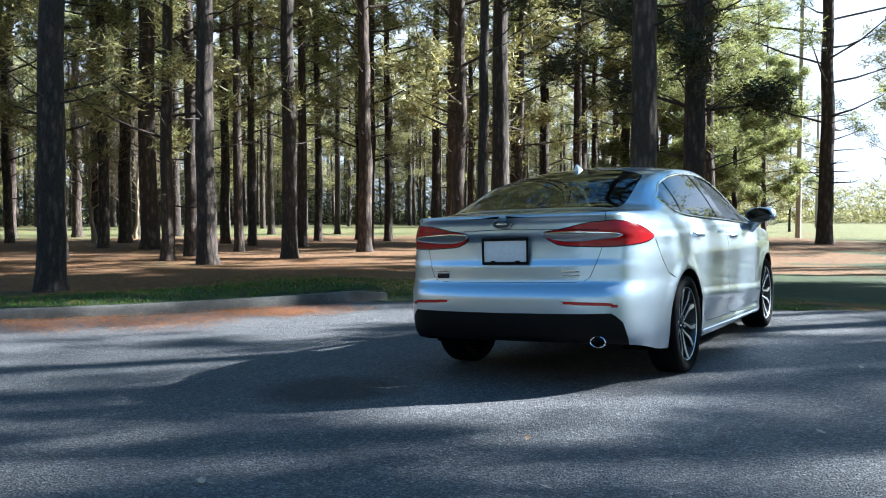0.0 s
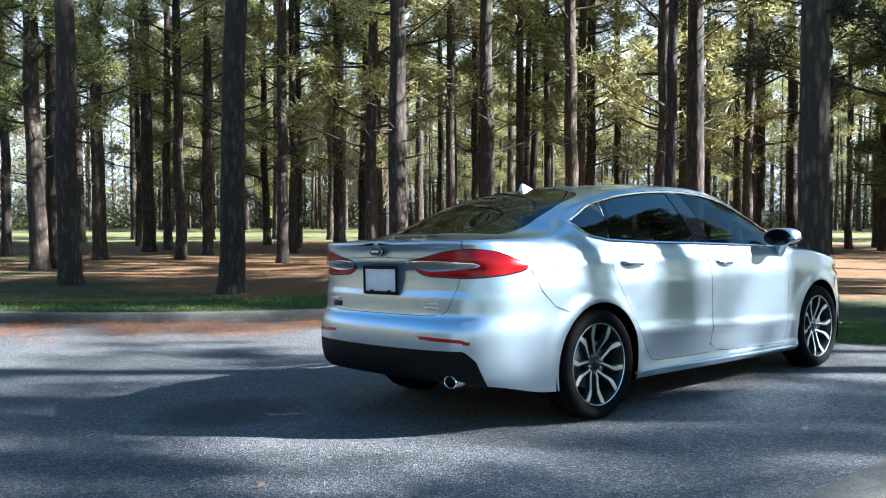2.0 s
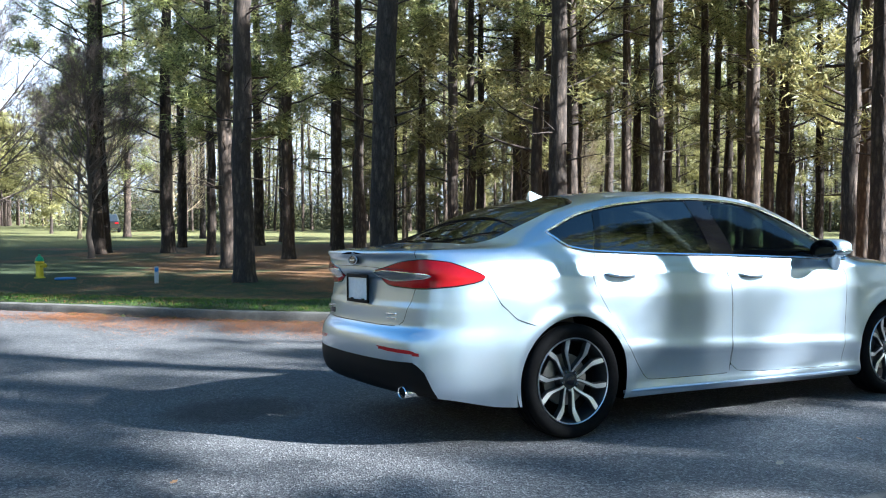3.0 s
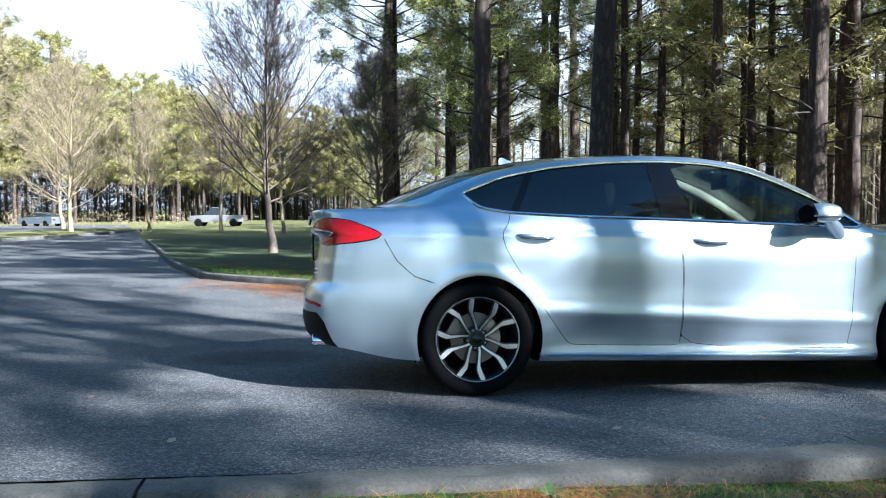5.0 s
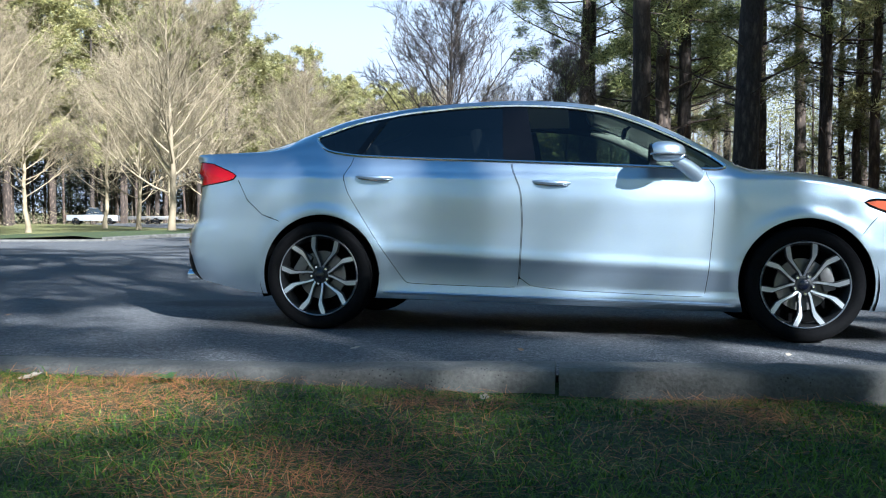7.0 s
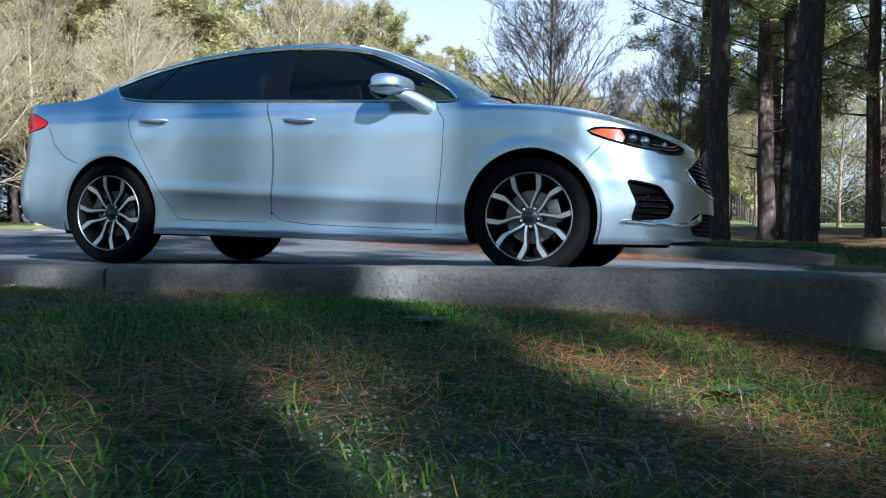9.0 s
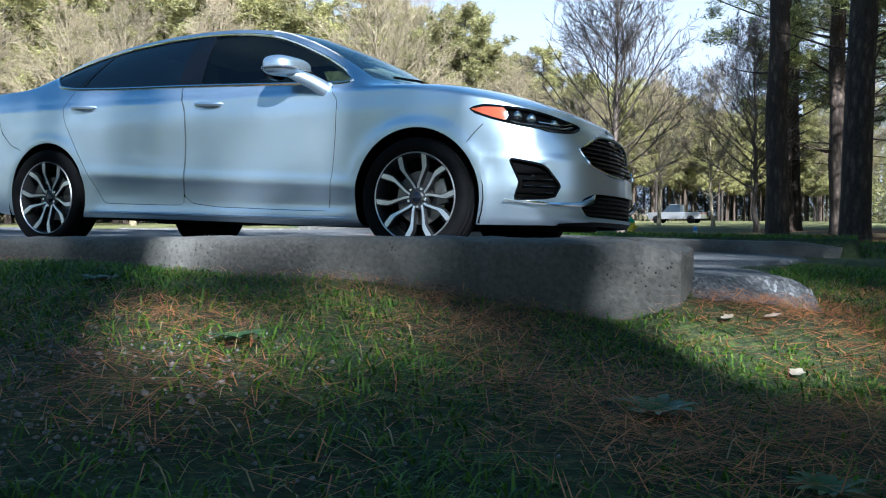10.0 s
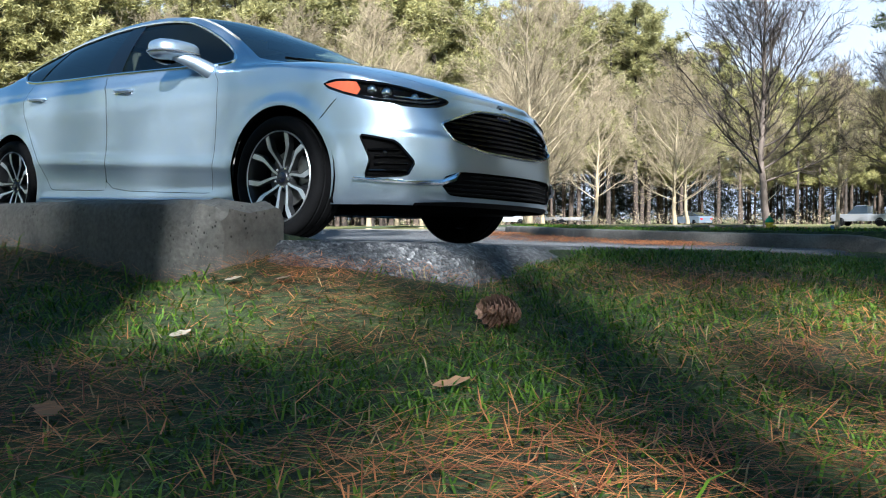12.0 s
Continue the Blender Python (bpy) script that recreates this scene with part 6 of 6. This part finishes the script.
def fit_wheel(src, m):
    """Copies the wheel under the car: tyre and rim stay its parts."""
    made = {}
    for o in (src, *src.children_recursive):
        c = o.copy()
        scene.collection.objects.link(c)
        made[o] = c
        c.parent = car if o is src else made[o.parent]
        c.matrix_parent_inverse = Matrix()
    made[src].matrix_basis = m
    return made[src]


src = wheel_parts()
for i, (x, sg) in enumerate(((0.0, -1), (2.85, -1), (0.0, 1), (2.85, 1))):
    turned = (-10, 6, 40, 25)[i]
    w = fit_wheel(src, Matrix.Translation((x, sg * 0.795, 0.331)) @ Matrix.Rotation(radians(90 if sg < 0 else -90), 4, "X") @ Matrix.Rotation(radians(turned), 4, "Z"))
    for o in w.children:
        if o.name.startswith("brake_calliper"):
            o.matrix_basis = Matrix.Rotation(radians((150, 14, 150, 14)[i] - turned), 4, "Z")
for o in (*src.children_recursive, src):
    bpy.data.objects.remove(o)


# ---- small things about the place ----
def hydrant(x, y):
    z = land_at(x, y) + 0.03
    h = thing("fire_hydrant", "yellow fire hydrant with a green cap on the grass", "hydrant", at=pose(x, y, z, 0, 0, 20))
    yellow = plain("hydrant_yellow", (0.72, 0.55, 0.03), 0.45)
    green = plain("hydrant_green", (0.03, 0.3, 0.12), 0.45)
    bm = bmesh.new()
    lathe(bm, ((0, -0.05), (0.15, -0.05), (0.15, 0.03), (0.1, 0.05), (0.095, 0.4), (0.125, 0.42), (0.125, 0.45), (0.1, 0.47)), 24)
    part("barrel", bm, yellow, h)
    bm = bmesh.new()
    lathe(bm, ((0.12, 0.47), (0.115, 0.52), (0.08, 0.58), (0.03, 0.61), (0.03, 0.65), (0, 0.65)), 24)
    part("bonnet_cap", bm, green, h, "green domed cap")
    for a, r in ((0, 0.06), (90, 0.045), (270, 0.045)):
        bm = bmesh.new()
        lathe(bm, ((r * 0.8, 0.05), (r * 0.8, 0.13), (r, 0.13), (r, 0.17), (0.015, 0.18), (0.015, 0.2), (0, 0.2)), 16, Matrix.Translation((0, 0, 0.34)) @ Matrix.Rotation(radians(a), 4, "Z") @ Matrix.Rotation(radians(90), 4, "Y"))
        part("outlet", bm, yellow, h)


def bm_pole(height, r0, r1, n=14):
    bm = bmesh.new()
    tube(bm, [(0.01 * math.sin(i), 0, -0.5 + (height + 0.5) * i / 8) for i in range(9)], [r0 + (r1 - r0) * i / 8 for i in range(9)], n)
    return bm


def utility_pole(x, y, height, lean, armed=True):
    p = thing("utility_pole", "weathered wooden utility pole on dry grass", "pole", "utility poles", at=pose(x, y, land_at(x, y), 0, lean, 0))
    part("shaft", bm_pole(height, 0.16, 0.11), WOOD, p)
    if not armed:
        return p
    bm = bmesh.new()
    box(bm, (-0.06, -1.2, height - 0.9), (0.06, 1.2, height - 0.78), 0.01)
    part("crossarm", bm, WOOD, p)
    for yy in (-1.1, -0.4, 0.4, 1.1):
        bm = bmesh.new()
        lathe(bm, ((0, 0), (0.04, 0), (0.05, 0.05), (0.03, 0.08), (0.05, 0.1), (0, 0.14)), 10, Matrix.Translation((0, yy, height - 0.78)))
        part("insulator", bm, STEEL, p)
    return p


WOOD = varied("weathered_wood", (0.22, 0.19, 0.16), (0.46, 0.4, 0.34), 6.0, 0.85, 0.4, 0.01, (1, 1, 0.1))
hydrant(-1.31, 21.3)
utility_pole(48.0, 5.4, 17.0, 0.8, False)
utility_pole(84.0, 9.0, 12.0, -0.5)
bm = bmesh.new()
lathe(bm, ((0, 0.0), (0.26, 0.0), (0.27, 0.03), (0.24, 0.05), (0.05, 0.06), (0, 0.06)), 24)
blue = plain("blue_plastic", (0.05, 0.2, 0.5), 0.5)
lid_thing = part("valve_lid", bm, blue)
lid_thing.matrix_basis = pose(-0.76, 20.3, land_at(-0.76, 20.3) + 0.03)
tagged(lid_thing, "flat blue utility lid in the grass by the hydrant", "lid")
marker = thing("marker_post", "short pale marker post in the grass", "post", at=pose(1.15, 18.0, land_at(1.15, 18.0)))
bm = bmesh.new()
box(bm, (-0.05, -0.02, -0.1), (0.05, 0.02, 0.46), 0.012)
part("blade", bm, plain("pale_plastic", (0.5, 0.52, 0.55), 0.6), marker)
bm = bmesh.new()
box(bm, (-0.045, -0.026, 0.33), (0.045, 0.026, 0.42), 0.004)
part("band", bm, blue, marker, "blue band")


def parked(kind, x, y, turn, colour, label):
    """A vehicle far off: shell, glass, lamps and wheels."""
    c = thing(kind, label, kind.replace("_", " "), at=pose(x, y, land_at(x, y) + 0.06, 0, 0, turn))
    paint = plain(kind + "_paint", colour, 0.3, 0.4, 1.0)
    if kind == "pickup_truck":
        shape = [(-2.7, 0.45), (-2.75, 1.05), (-0.75, 1.08), (-0.72, 1.1), (0.9, 1.1), (2.5, 1.02), (2.65, 0.9), (2.65, 0.4)]
        cab = [(-0.7, 1.08), (-0.6, 1.8), (-0.3, 1.85), (0.5, 1.83), (1.15, 1.1)]
        wheels, r = (-1.75, 1.75), 0.4
    elif kind == "utility_vehicle":
        shape = [(-2.3, 0.4), (-2.35, 1.0), (-2.2, 1.1), (1.0, 1.08), (2.2, 1.0), (2.35, 0.8), (2.35, 0.35)]
        cab = [(-2.25, 1.08), (-1.95, 1.65), (-1.6, 1.75), (0.3, 1.72), (1.1, 1.08)]
        wheels, r = (-1.4, 1.45), 0.37
    else:
        shape = [(-2.3, 0.3), (-2.35, 0.8), (-2.2, 0.98), (-1.5, 1.0), (1.0, 0.96), (2.1, 0.82), (2.35, 0.6), (2.35, 0.25)]
        cab = [(-1.75, 0.98), (-0.9, 1.4), (-0.3, 1.46), (0.3, 1.42), (1.2, 0.95)]
        wheels, r = (-1.4, 1.4), 0.33

    def extrude(profile, half_low, half_high, name, m, lab=""):
        bm = bmesh.new()
        z0, z1 = min(p[1] for p in profile), max(p[1] for p in profile)
        rows = []
        for f in (-1, -0.92, 0.92, 1):
            row = []
            for px, pz in profile:
                half = half_low + (half_high - half_low) * (pz - z0) / (z1 - z0)
                k = 1.0 if abs(f) < 1 else 0.965
                row.append(bm.verts.new((px * k, half * f, z0 + (pz - z0) * (1 if abs(f) < 1 else 0.96))))
            rows.append(row)
        n = len(profile)
        for a, b in zip(rows, rows[1:]):
            for i in range(n):
                bm.faces.new((a[i], a[(i + 1) % n], b[(i + 1) % n], b[i]))
        bm.faces.new(rows[0])
        bm.faces.new(rows[-1][::-1])
        return part(name, bm, m, c, lab)

    extrude(shape, 0.9, 0.88, "body", paint)
    extrude(cab, 0.84, 0.64, "cabin", TINT_FAR, "dark glass cabin")
    extrude([(p[0] * 0.9, cab[2][1] - 0.04 + (0.05 if i in (1, 2) else 0)) for i, p in enumerate((cab[1], cab[2], cab[3], (cab[3][0] + 0.1, 0)))], 0.66, 0.6, "roof", paint)
    for wx in wheels:
        for sg in (-1, 1):
            bm = bmesh.new()
            lathe(bm, ((0, 0.1), (r * 0.62, 0.1), (r * 0.66, 0.09), (r * 0.7, 0.11), (r * 0.95, 0.1), (r, 0.07), (r, -0.1), (0, -0.1)), 24, Matrix.Translation((wx, sg * 0.8, r - 0.03)) @ Matrix.Rotation(radians(-90 * sg), 4, "X"))
            part("wheel", bm, RUBBER, c)
    for sg in (-1, 1):
        for xx, m, nm in ((shape[-2][0] - 0.04, LAMP, "headlight"), (shape[1][0] + 0.02, RED, "rear_light")):
            bm = bmesh.new()
            box(bm, (xx - 0.05, sg * 0.66 - 0.16, shape[1][1] - 0.18), (xx + 0.05, sg * 0.66 + 0.16, shape[1][1] - 0.04), 0.02)
            part(nm, bm, m, c)
    return c


TINT_FAR = plain("far_car_glass", (0.02, 0.025, 0.03), 0.06, 0.0, 1.0)
parked("parked_sedan", -30.2, 88.9, 152, (0.16, 0.2, 0.24), "grey sedan parked in the far lot")
parked("pickup_truck", -11.9, 84.0, 170, (0.3, 0.3, 0.31), "white pickup truck parked in the far lot")
parked("pickup_truck", -51.5, 85.0, 20, (0.35, 0.36, 0.37), "silver pickup truck parked beside a trailer")
parked("utility_vehicle", 9.3, 86.0, 80, (0.02, 0.02, 0.022), "black utility vehicle parked under pines")
trailer = thing("trailer", "low flatbed trailer parked on the far lot", "trailer", at=pose(-45.5, 87.0, land_at(-45.5, 87.0) + 0.06, 0, 0, 20))
bm = bmesh.new()
box(bm, (-2.6, -1.0, 0.55), (2.6, 1.0, 0.68), 0.02)
for yy in (-1.0, 1.0):
    box(bm, (-2.6, yy - 0.03, 0.68), (2.6, yy + 0.03, 0.9), 0.01)
part("bed", bm, STEEL, trailer)
for xx in (-0.5, 0.4):
    for yy in (-1.05, 1.05):
        bm = bmesh.new()
        lathe(bm, ((0, 0.08), (0.2, 0.08), (0.33, 0.1), (0.36, 0.06), (0.36, -0.1), (0, -0.1)), 20, Matrix.Translation((xx, yy, 0.36)) @ Matrix.Rotation(radians(90), 4, "X"))
        part("wheel", bm, RUBBER, trailer)
bm = bmesh.new()
tube(bm, [(2.6, 0, 0.55), (3.9, 0, 0.5)], 0.05, 8)
part("drawbar", bm, STEEL, trailer)


# ---- verge: grass, straw, cone, leaves ----
def verge_mask(x, y):
    """Where blades may stand: verge and the ground ahead, clear of road and kerb."""
    return (y < -2.69 and x < 4.66) or (x >= 4.66 and y < -2.5) or (x > 5.15 and y < 6.5) or (y < 3.0 and x > 4.7 and x > road_right(y) + 0.15)


def blades(name, label, n, x0, x1, y0, y1, material, length, width, flat, seed, keep, mask=None, floor=None):
    """Loose blades over the verge, denser near the walk."""
    r = np.random.default_rng(seed)
    x, y = r.uniform(x0, x1, n), r.uniform(y0, y1, n)
    mask, floor = mask or verge_mask, floor or rough_land
    ok = np.array([mask(a, b) and keep(a, b, u) for a, b, u in zip(x, y, r.uniform(0, 1, n))])
    x, y = x[ok], y[ok]
    n = len(x)
    z = np.array([floor(a, b) for a, b in zip(x, y)])
    a = r.uniform(0, 2 * np.pi, n)
    up = r.uniform(0.0, 0.18, n) if flat else r.uniform(0.5, 1.6, n)
    d = np.stack([np.cos(a), np.sin(a), up], 1)
    d /= np.linalg.norm(d, axis=1)[:, None]
    ln = (length * r.uniform(0.45, 1.35, n))[:, None]
    s = np.stack([-np.sin(a), np.cos(a), np.zeros(n)], 1) * width * r.uniform(0.7, 1.3, n)[:, None]
    p = np.stack([x, y, z + (r.uniform(0.004, 0.03, n) if flat else -0.004)], 1)
    mid = p + d * ln * 0.55
    tip = p + d * ln - (0 if flat else 1) * np.stack([np.zeros(n), np.zeros(n), 0.25 * ln[:, 0]], 1) + (0 if flat else 1) * np.stack([np.cos(a), np.sin(a), np.zeros(n)], 1) * ln * 0.15
    v = np.stack([p - s, p + s, mid + s * 0.8, mid - s * 0.8, tip], 1).reshape(-1, 3)
    base = np.arange(n)[:, None] * 5
    quads = (base + np.array([0, 1, 2, 3])).tolist()
    tris = (base + np.array([3, 2, 4])).tolist()
    ob = new(name, mesh_of(name, v, quads + tris, material, False))
    return tagged(ob, label, "ground cover", kind="stuff")


def patch_noise(x, y):
    return noise.noise((x * 0.9 + 3, y * 0.9, 2)) + 0.6 * noise.noise((x * 2.4, y * 2.4, 5))


near_walk = lambda x, y: max(0.12, 1.0 - 0.22 * max(0.0, min(math.hypot(x - px, y - py) for px, py in ((0.3, -4.2), (2, -4.2), (3.6, -4.2), (4.8, -3.8), (5.6, -3.2), (6, -2.4))) - 1.0))  # noqa: E731
# heaps of straw: place and reach
HEAPS = [(-0.3, -3.35, 0.5), (0.0, -3.0, 0.3), (1.09, -3.06, 0.25), (2.1, -3.05, 0.3), (3.2, -4.3, 0.3), (3.7, -3.65, 0.3), (4.1, -4.15, 0.25), (3.65, -2.75, 0.25), (4.1, -2.85, 0.3), (4.85, -2.68, 0.28), (4.6, -3.6, 0.22), (4.85, -3.8, 0.25),
         (4.27, -3.28, 0.22), (5.24, -3.55, 0.25), (5.37, -1.6, 0.4), (6.0, -2.3, 0.35), (6.07, -3.15, 0.28), (5.18, -2.79, 0.18), (5.16, -3.44, 0.2), (5.9, -3.4, 0.2), (6.6, -1.6, 0.5), (7.2, -0.8, 0.6), (-1.4, -3.6, 0.5), (0.9, -3.9, 0.4)]
heaped = lambda x, y: min(1.0, sum(math.exp(-((x - a) ** 2 + (y - b) ** 2) / (r * r)) for a, b, r in HEAPS))  # noqa: E731
lush = lambda x, y: 0.5 + 0.5 * math.tanh(4.0 * (noise.noise((x * 1.3 + 7, y * 1.3, 1)) + 0.7 * noise.noise((x * 3.7, y * 3.7, 3)) + 0.3))  # noqa: E731
bare_soil = lambda x, y: math.exp(-((x - 3.85) / 0.5) ** 2 - ((y + 4.4) / 0.3) ** 2)  # noqa: E731
greens = lambda x, y, u: u < near_walk(x, y) * (0.04 if 4.6 < x < 5.1 and -2.75 < y < -2.0 else max(0.05, (0.16 + 0.84 * lush(x, y)) * (1 - 0.8 * heaped(x, y)) * (1 - 0.85 * bare_soil(x, y))))  # noqa: E731
straws = lambda x, y, u: u < near_walk(x, y) * (1.0 if 4.6 < x < 5.15 and -2.8 < y < -2.1 else min(1.0, 0.03 + 0.97 * heaped(x, y) + 0.1 * (1 - lush(x, y))))  # noqa: E731
blades("grass", "short green grass with bare patches", 620000, -2.6, 8.5, -6.2, 1.5, GRASS, 0.046, 0.0019, False, 61, greens)
blades("tall_grass", "tufts of longer grass blades", 22000, -2.6, 10, -6.0, 3.0, GRASS, 0.1, 0.002, False, 62, lambda x, y, u: u < 0.9 and patch_noise(x * 2.2 + 9, y * 2.2) > 0.28)
blades("pine_straw", "scattered orange pine needles", 300000, -2.6, 9.0, -6.2, 1.0, STRAW, 0.115, 0.0009, True, 63, straws)
blades("kerb_end_straw", "orange pine needles heaped at the broken kerb end", 2600, 4.6, 5.2, -2.9, -2.45, STRAW, 0.1, 0.0009, True, 68, lambda x, y, u: u < 0.8 - 3.6 * math.hypot((x - 4.86) * 0.6, y + 2.6),
       lambda x, y: x > 4.68, lambda x, y: rough_land(x, y) + 0.006)
blades("dry_grass", "pale dry grass blades", 70000, -2.6, 9.0, -6.2, 1.0, DRY, 0.055, 0.0012, False, 64, lambda x, y, u: u < near_walk(x, y) * (0.25 + 0.6 * (1 - lush(x, y))))


on_island = lambda x, y: y > FAR_KERB(min(x, 4.9)) + 0.2 and x > -3.0 - 0.235 * max(0.0, y - 10.5)  # noqa: E731
blades("island_grass", "short green grass behind the low kerb", 90000, -5.0, 9.0, 5.0, 17.0, GRASS, 0.08, 0.004, False, 65, lambda x, y, u: u < 1.1 - 0.16 * abs(y - FAR_KERB(min(x, 4.9))), on_island)
blades("island_straw", "orange pine needles on the island", 60000, -4.0, 14.0, 5.0, 20.0, STRAW, 0.2, 0.003, True, 66, lambda x, y, u: u < 0.12 + 0.5 * (patch_noise(x, y) > 0), on_island)
drift = lambda x, y, u: u < math.exp(-((FAR_KERB(x) - 0.5 - y) / (1.0 + 0.6 * noise.noise((x * 1.1, 3, 0)))) ** 2) * max(0.05, 0.55 + 0.9 * noise.noise((x * 1.4, y * 0.9, 7)))  # noqa: E731
blades("straw_drift", "orange pine needles swept against the kerb on the road", 90000, -3.2, 3.4, 4.0, 10.4, STRAW, 0.16, 0.0025, True, 67, drift, lambda x, y: y < FAR_KERB(x) - 0.01, lambda x, y: road_height(x, y) + 0.004)


def pine_cone(x, y, z, turn):
    """An open cone of woody scales on its side."""
    soup, r = Soup(), np.random.default_rng(9)
    for i in range(90):
        t = i / 90
        a = i * 2.39996
        h = 0.095 * (t - 0.5)
        rad = 0.036 * math.sin(math.pi * (0.12 + 0.8 * t)) ** 0.7
        c, s = math.cos(a), math.sin(a)
        w = 0.013
        p = np.array([c * 0.006, s * 0.006, h - 0.006])
        q = np.array([c * rad, s * rad, h + 0.006])
        e = np.array([-s, c, 0]) * w
        soup.add([p, q + e * 0.8, q + np.array([c * 0.006, s * 0.006, 0.005]), q - e * 0.8, q + np.array([0, 0, -0.005])], [(0, 1, 2), (0, 2, 3), (0, 4, 1), (0, 3, 4), (1, 4, 3, 2)])
    soup.tube([(0, 0, -0.05), (0, 0, 0), (0, 0, 0.045)], [0.014, 0.02, 0.006], 8)
    ob = new("pine_cone", mesh_of("pine_cone", np.concatenate(soup.v), soup.f, CONE, False))
    ob.matrix_basis = pose(x, y, z, 80, 10, turn)
    return tagged(ob, "open brown pine cone lying in the grass", "pine cone")


def weed(x, y, size, seed):
    r = np.random.default_rng(seed)
    w = thing("weed", "low broad-leaved weed rosette in the grass", "weed", "weeds in the verge", at=pose(x, y, rough_land(x, y), 0, 0, 40 * seed))
    for i in range(14):
        a = i * 2.4
        ln = size * r.uniform(0.7, 1.15)
        soup = Soup()
        rows = []
        for t in (0, 0.25, 0.5, 0.75, 1.0):
            half = 0.12 * ln * math.sin(math.pi * (0.08 + 0.9 * t)) + 0.002
            h = 0.006 + 0.8 * ln * t * (1 - 0.6 * t)
            for s in (-1, 0, 1):
                rows.append((math.cos(a) * ln * t - math.sin(a) * half * s, math.sin(a) * ln * t + math.cos(a) * half * s, h + (0.1 * half if s else -0.1 * half)))
        soup.add(rows, [(j * 3 + k, j * 3 + k + 1, j * 3 + k + 4, j * 3 + k + 3) for j in range(4) for k in (0, 1)])
        soup.part("leaf", WEED, w)


def dry_leaf(x, y, size, turn, material, label):
    soup = Soup()
    rows = []
    for i, t in enumerate((0, 0.2, 0.4, 0.6, 0.8, 1.0)):
        half = size * 0.42 * math.sin(math.pi * (0.05 + 0.9 * t)) * (1.0 if i % 2 else 0.62) + 0.001
        for s in (-1, 0, 1):
            rows.append((size * (t - 0.5), half * s, 0.25 * size * (t - 0.5) ** 2 + 0.18 * half * abs(s) + 0.012))
    soup.add(rows, [(j * 3 + k, j * 3 + k + 1, j * 3 + k + 4, j * 3 + k + 3) for j in range(5) for k in (0, 1)])
    ob = new("dry_leaf", mesh_of("dry_leaf", np.concatenate(soup.v), soup.f, material))
    ob.matrix_basis = pose(x, y, max(rough_land(x, y), road_height(x, y) if y > -2.45 and x < 4.3 else -9) + 0.004, 8, -12, turn)
    return tagged(ob, label, "leaf", "fallen leaves")


pine_cone(5.31, -2.43, rough_land(5.31, -2.43) + 0.04, -25)
for x, y, k, sd in ((4.78, -3.70, 0.07, 1), (4.0, -3.82, 0.06, 2), (5.05, -3.95, 0.055, 3), (-0.05, -2.8, 0.07, 4), (3.2, -3.4, 0.06, 5)):
    weed(x, y, k, sd)
pale, brown = plain("pale_leaf", (0.36, 0.31, 0.24), 0.8), plain("brown_leaf", (0.28, 0.16, 0.08), 0.8)
for x, y, k, turn, m in ((-0.56, -2.92, 0.09, 20, pale), (4.95, -3.03, 0.045, 70, pale), (5.3, -3.5, 0.05, 140, brown), (4.87, -2.68, 0.045, 10, pale), (4.76, -2.74, 0.04, 50, pale), (2.17, -3.0, 0.1, 200, pale), (1.24, -2.9, 0.05, 80, pale), (5.6, -3.0, 0.06, 33, brown),
                         (-1.55, -1.9, 0.05, 60, pale), (-2.9, -1.1, 0.05, 100, pale), (0.5, -1.9, 0.05, 10, pale), (1.3, -1.75, 0.04, 90, brown), (-3.4, 0.2, 0.05, 45, pale), (2.6, -1.6, 0.04, 70, pale), (-2.2, -0.7, 0.04, 15, brown)):
    dry_leaf(x, y, k, turn, m, "pale curled dry leaf on the ground" if m is pale else "brown dry leaf on the ground")

# gravel showing through the worn verge
soup, r = Soup(), np.random.default_rng(77)
ico = bmesh.new()
bmesh.ops.create_icosphere(ico, subdivisions=1, radius=1)
iv, jf = np.array([v.co for v in ico.verts]), [tuple(v.index for v in f.verts) for f in ico.faces]
ico.free()
for _ in range(1500):
    x, y = r.normal(3.85, 0.42), r.normal(-4.35, 0.3)
    k = r.uniform(0.002, 0.005) * (1.6 if r.uniform() < 0.08 else 1.0)
    soup.add(iv * k * r.uniform(0.6, 1.2, 3) + np.array([x, y, rough_land(x, y) + k * 0.1]), jf)
tagged(new("gravel", mesh_of("gravel", np.concatenate(soup.v), soup.f, STONE)), "grey gravel showing through the worn grass", "gravel", kind="stuff")
# scrap of litter
bm = bmesh.new()
bmesh.ops.create_grid(bm, x_segments=8, y_segments=8, size=0.04)
for v in bm.verts:
    v.co.z = 0.03 * noise.noise(v.co * 40) + 0.02
    v.co.x *= 0.7
scrap = part("litter_scrap", bm, plain("foil_blue", (0.25, 0.45, 0.7), 0.25, 0.3))
gx, gy = 4.93, -4.35
scrap.matrix_basis = pose(gx, gy, rough_land(gx, gy) + 0.01, 20, 10, 30)
tagged(scrap, "crumpled blue and white foil scrap in the grass", "litter")
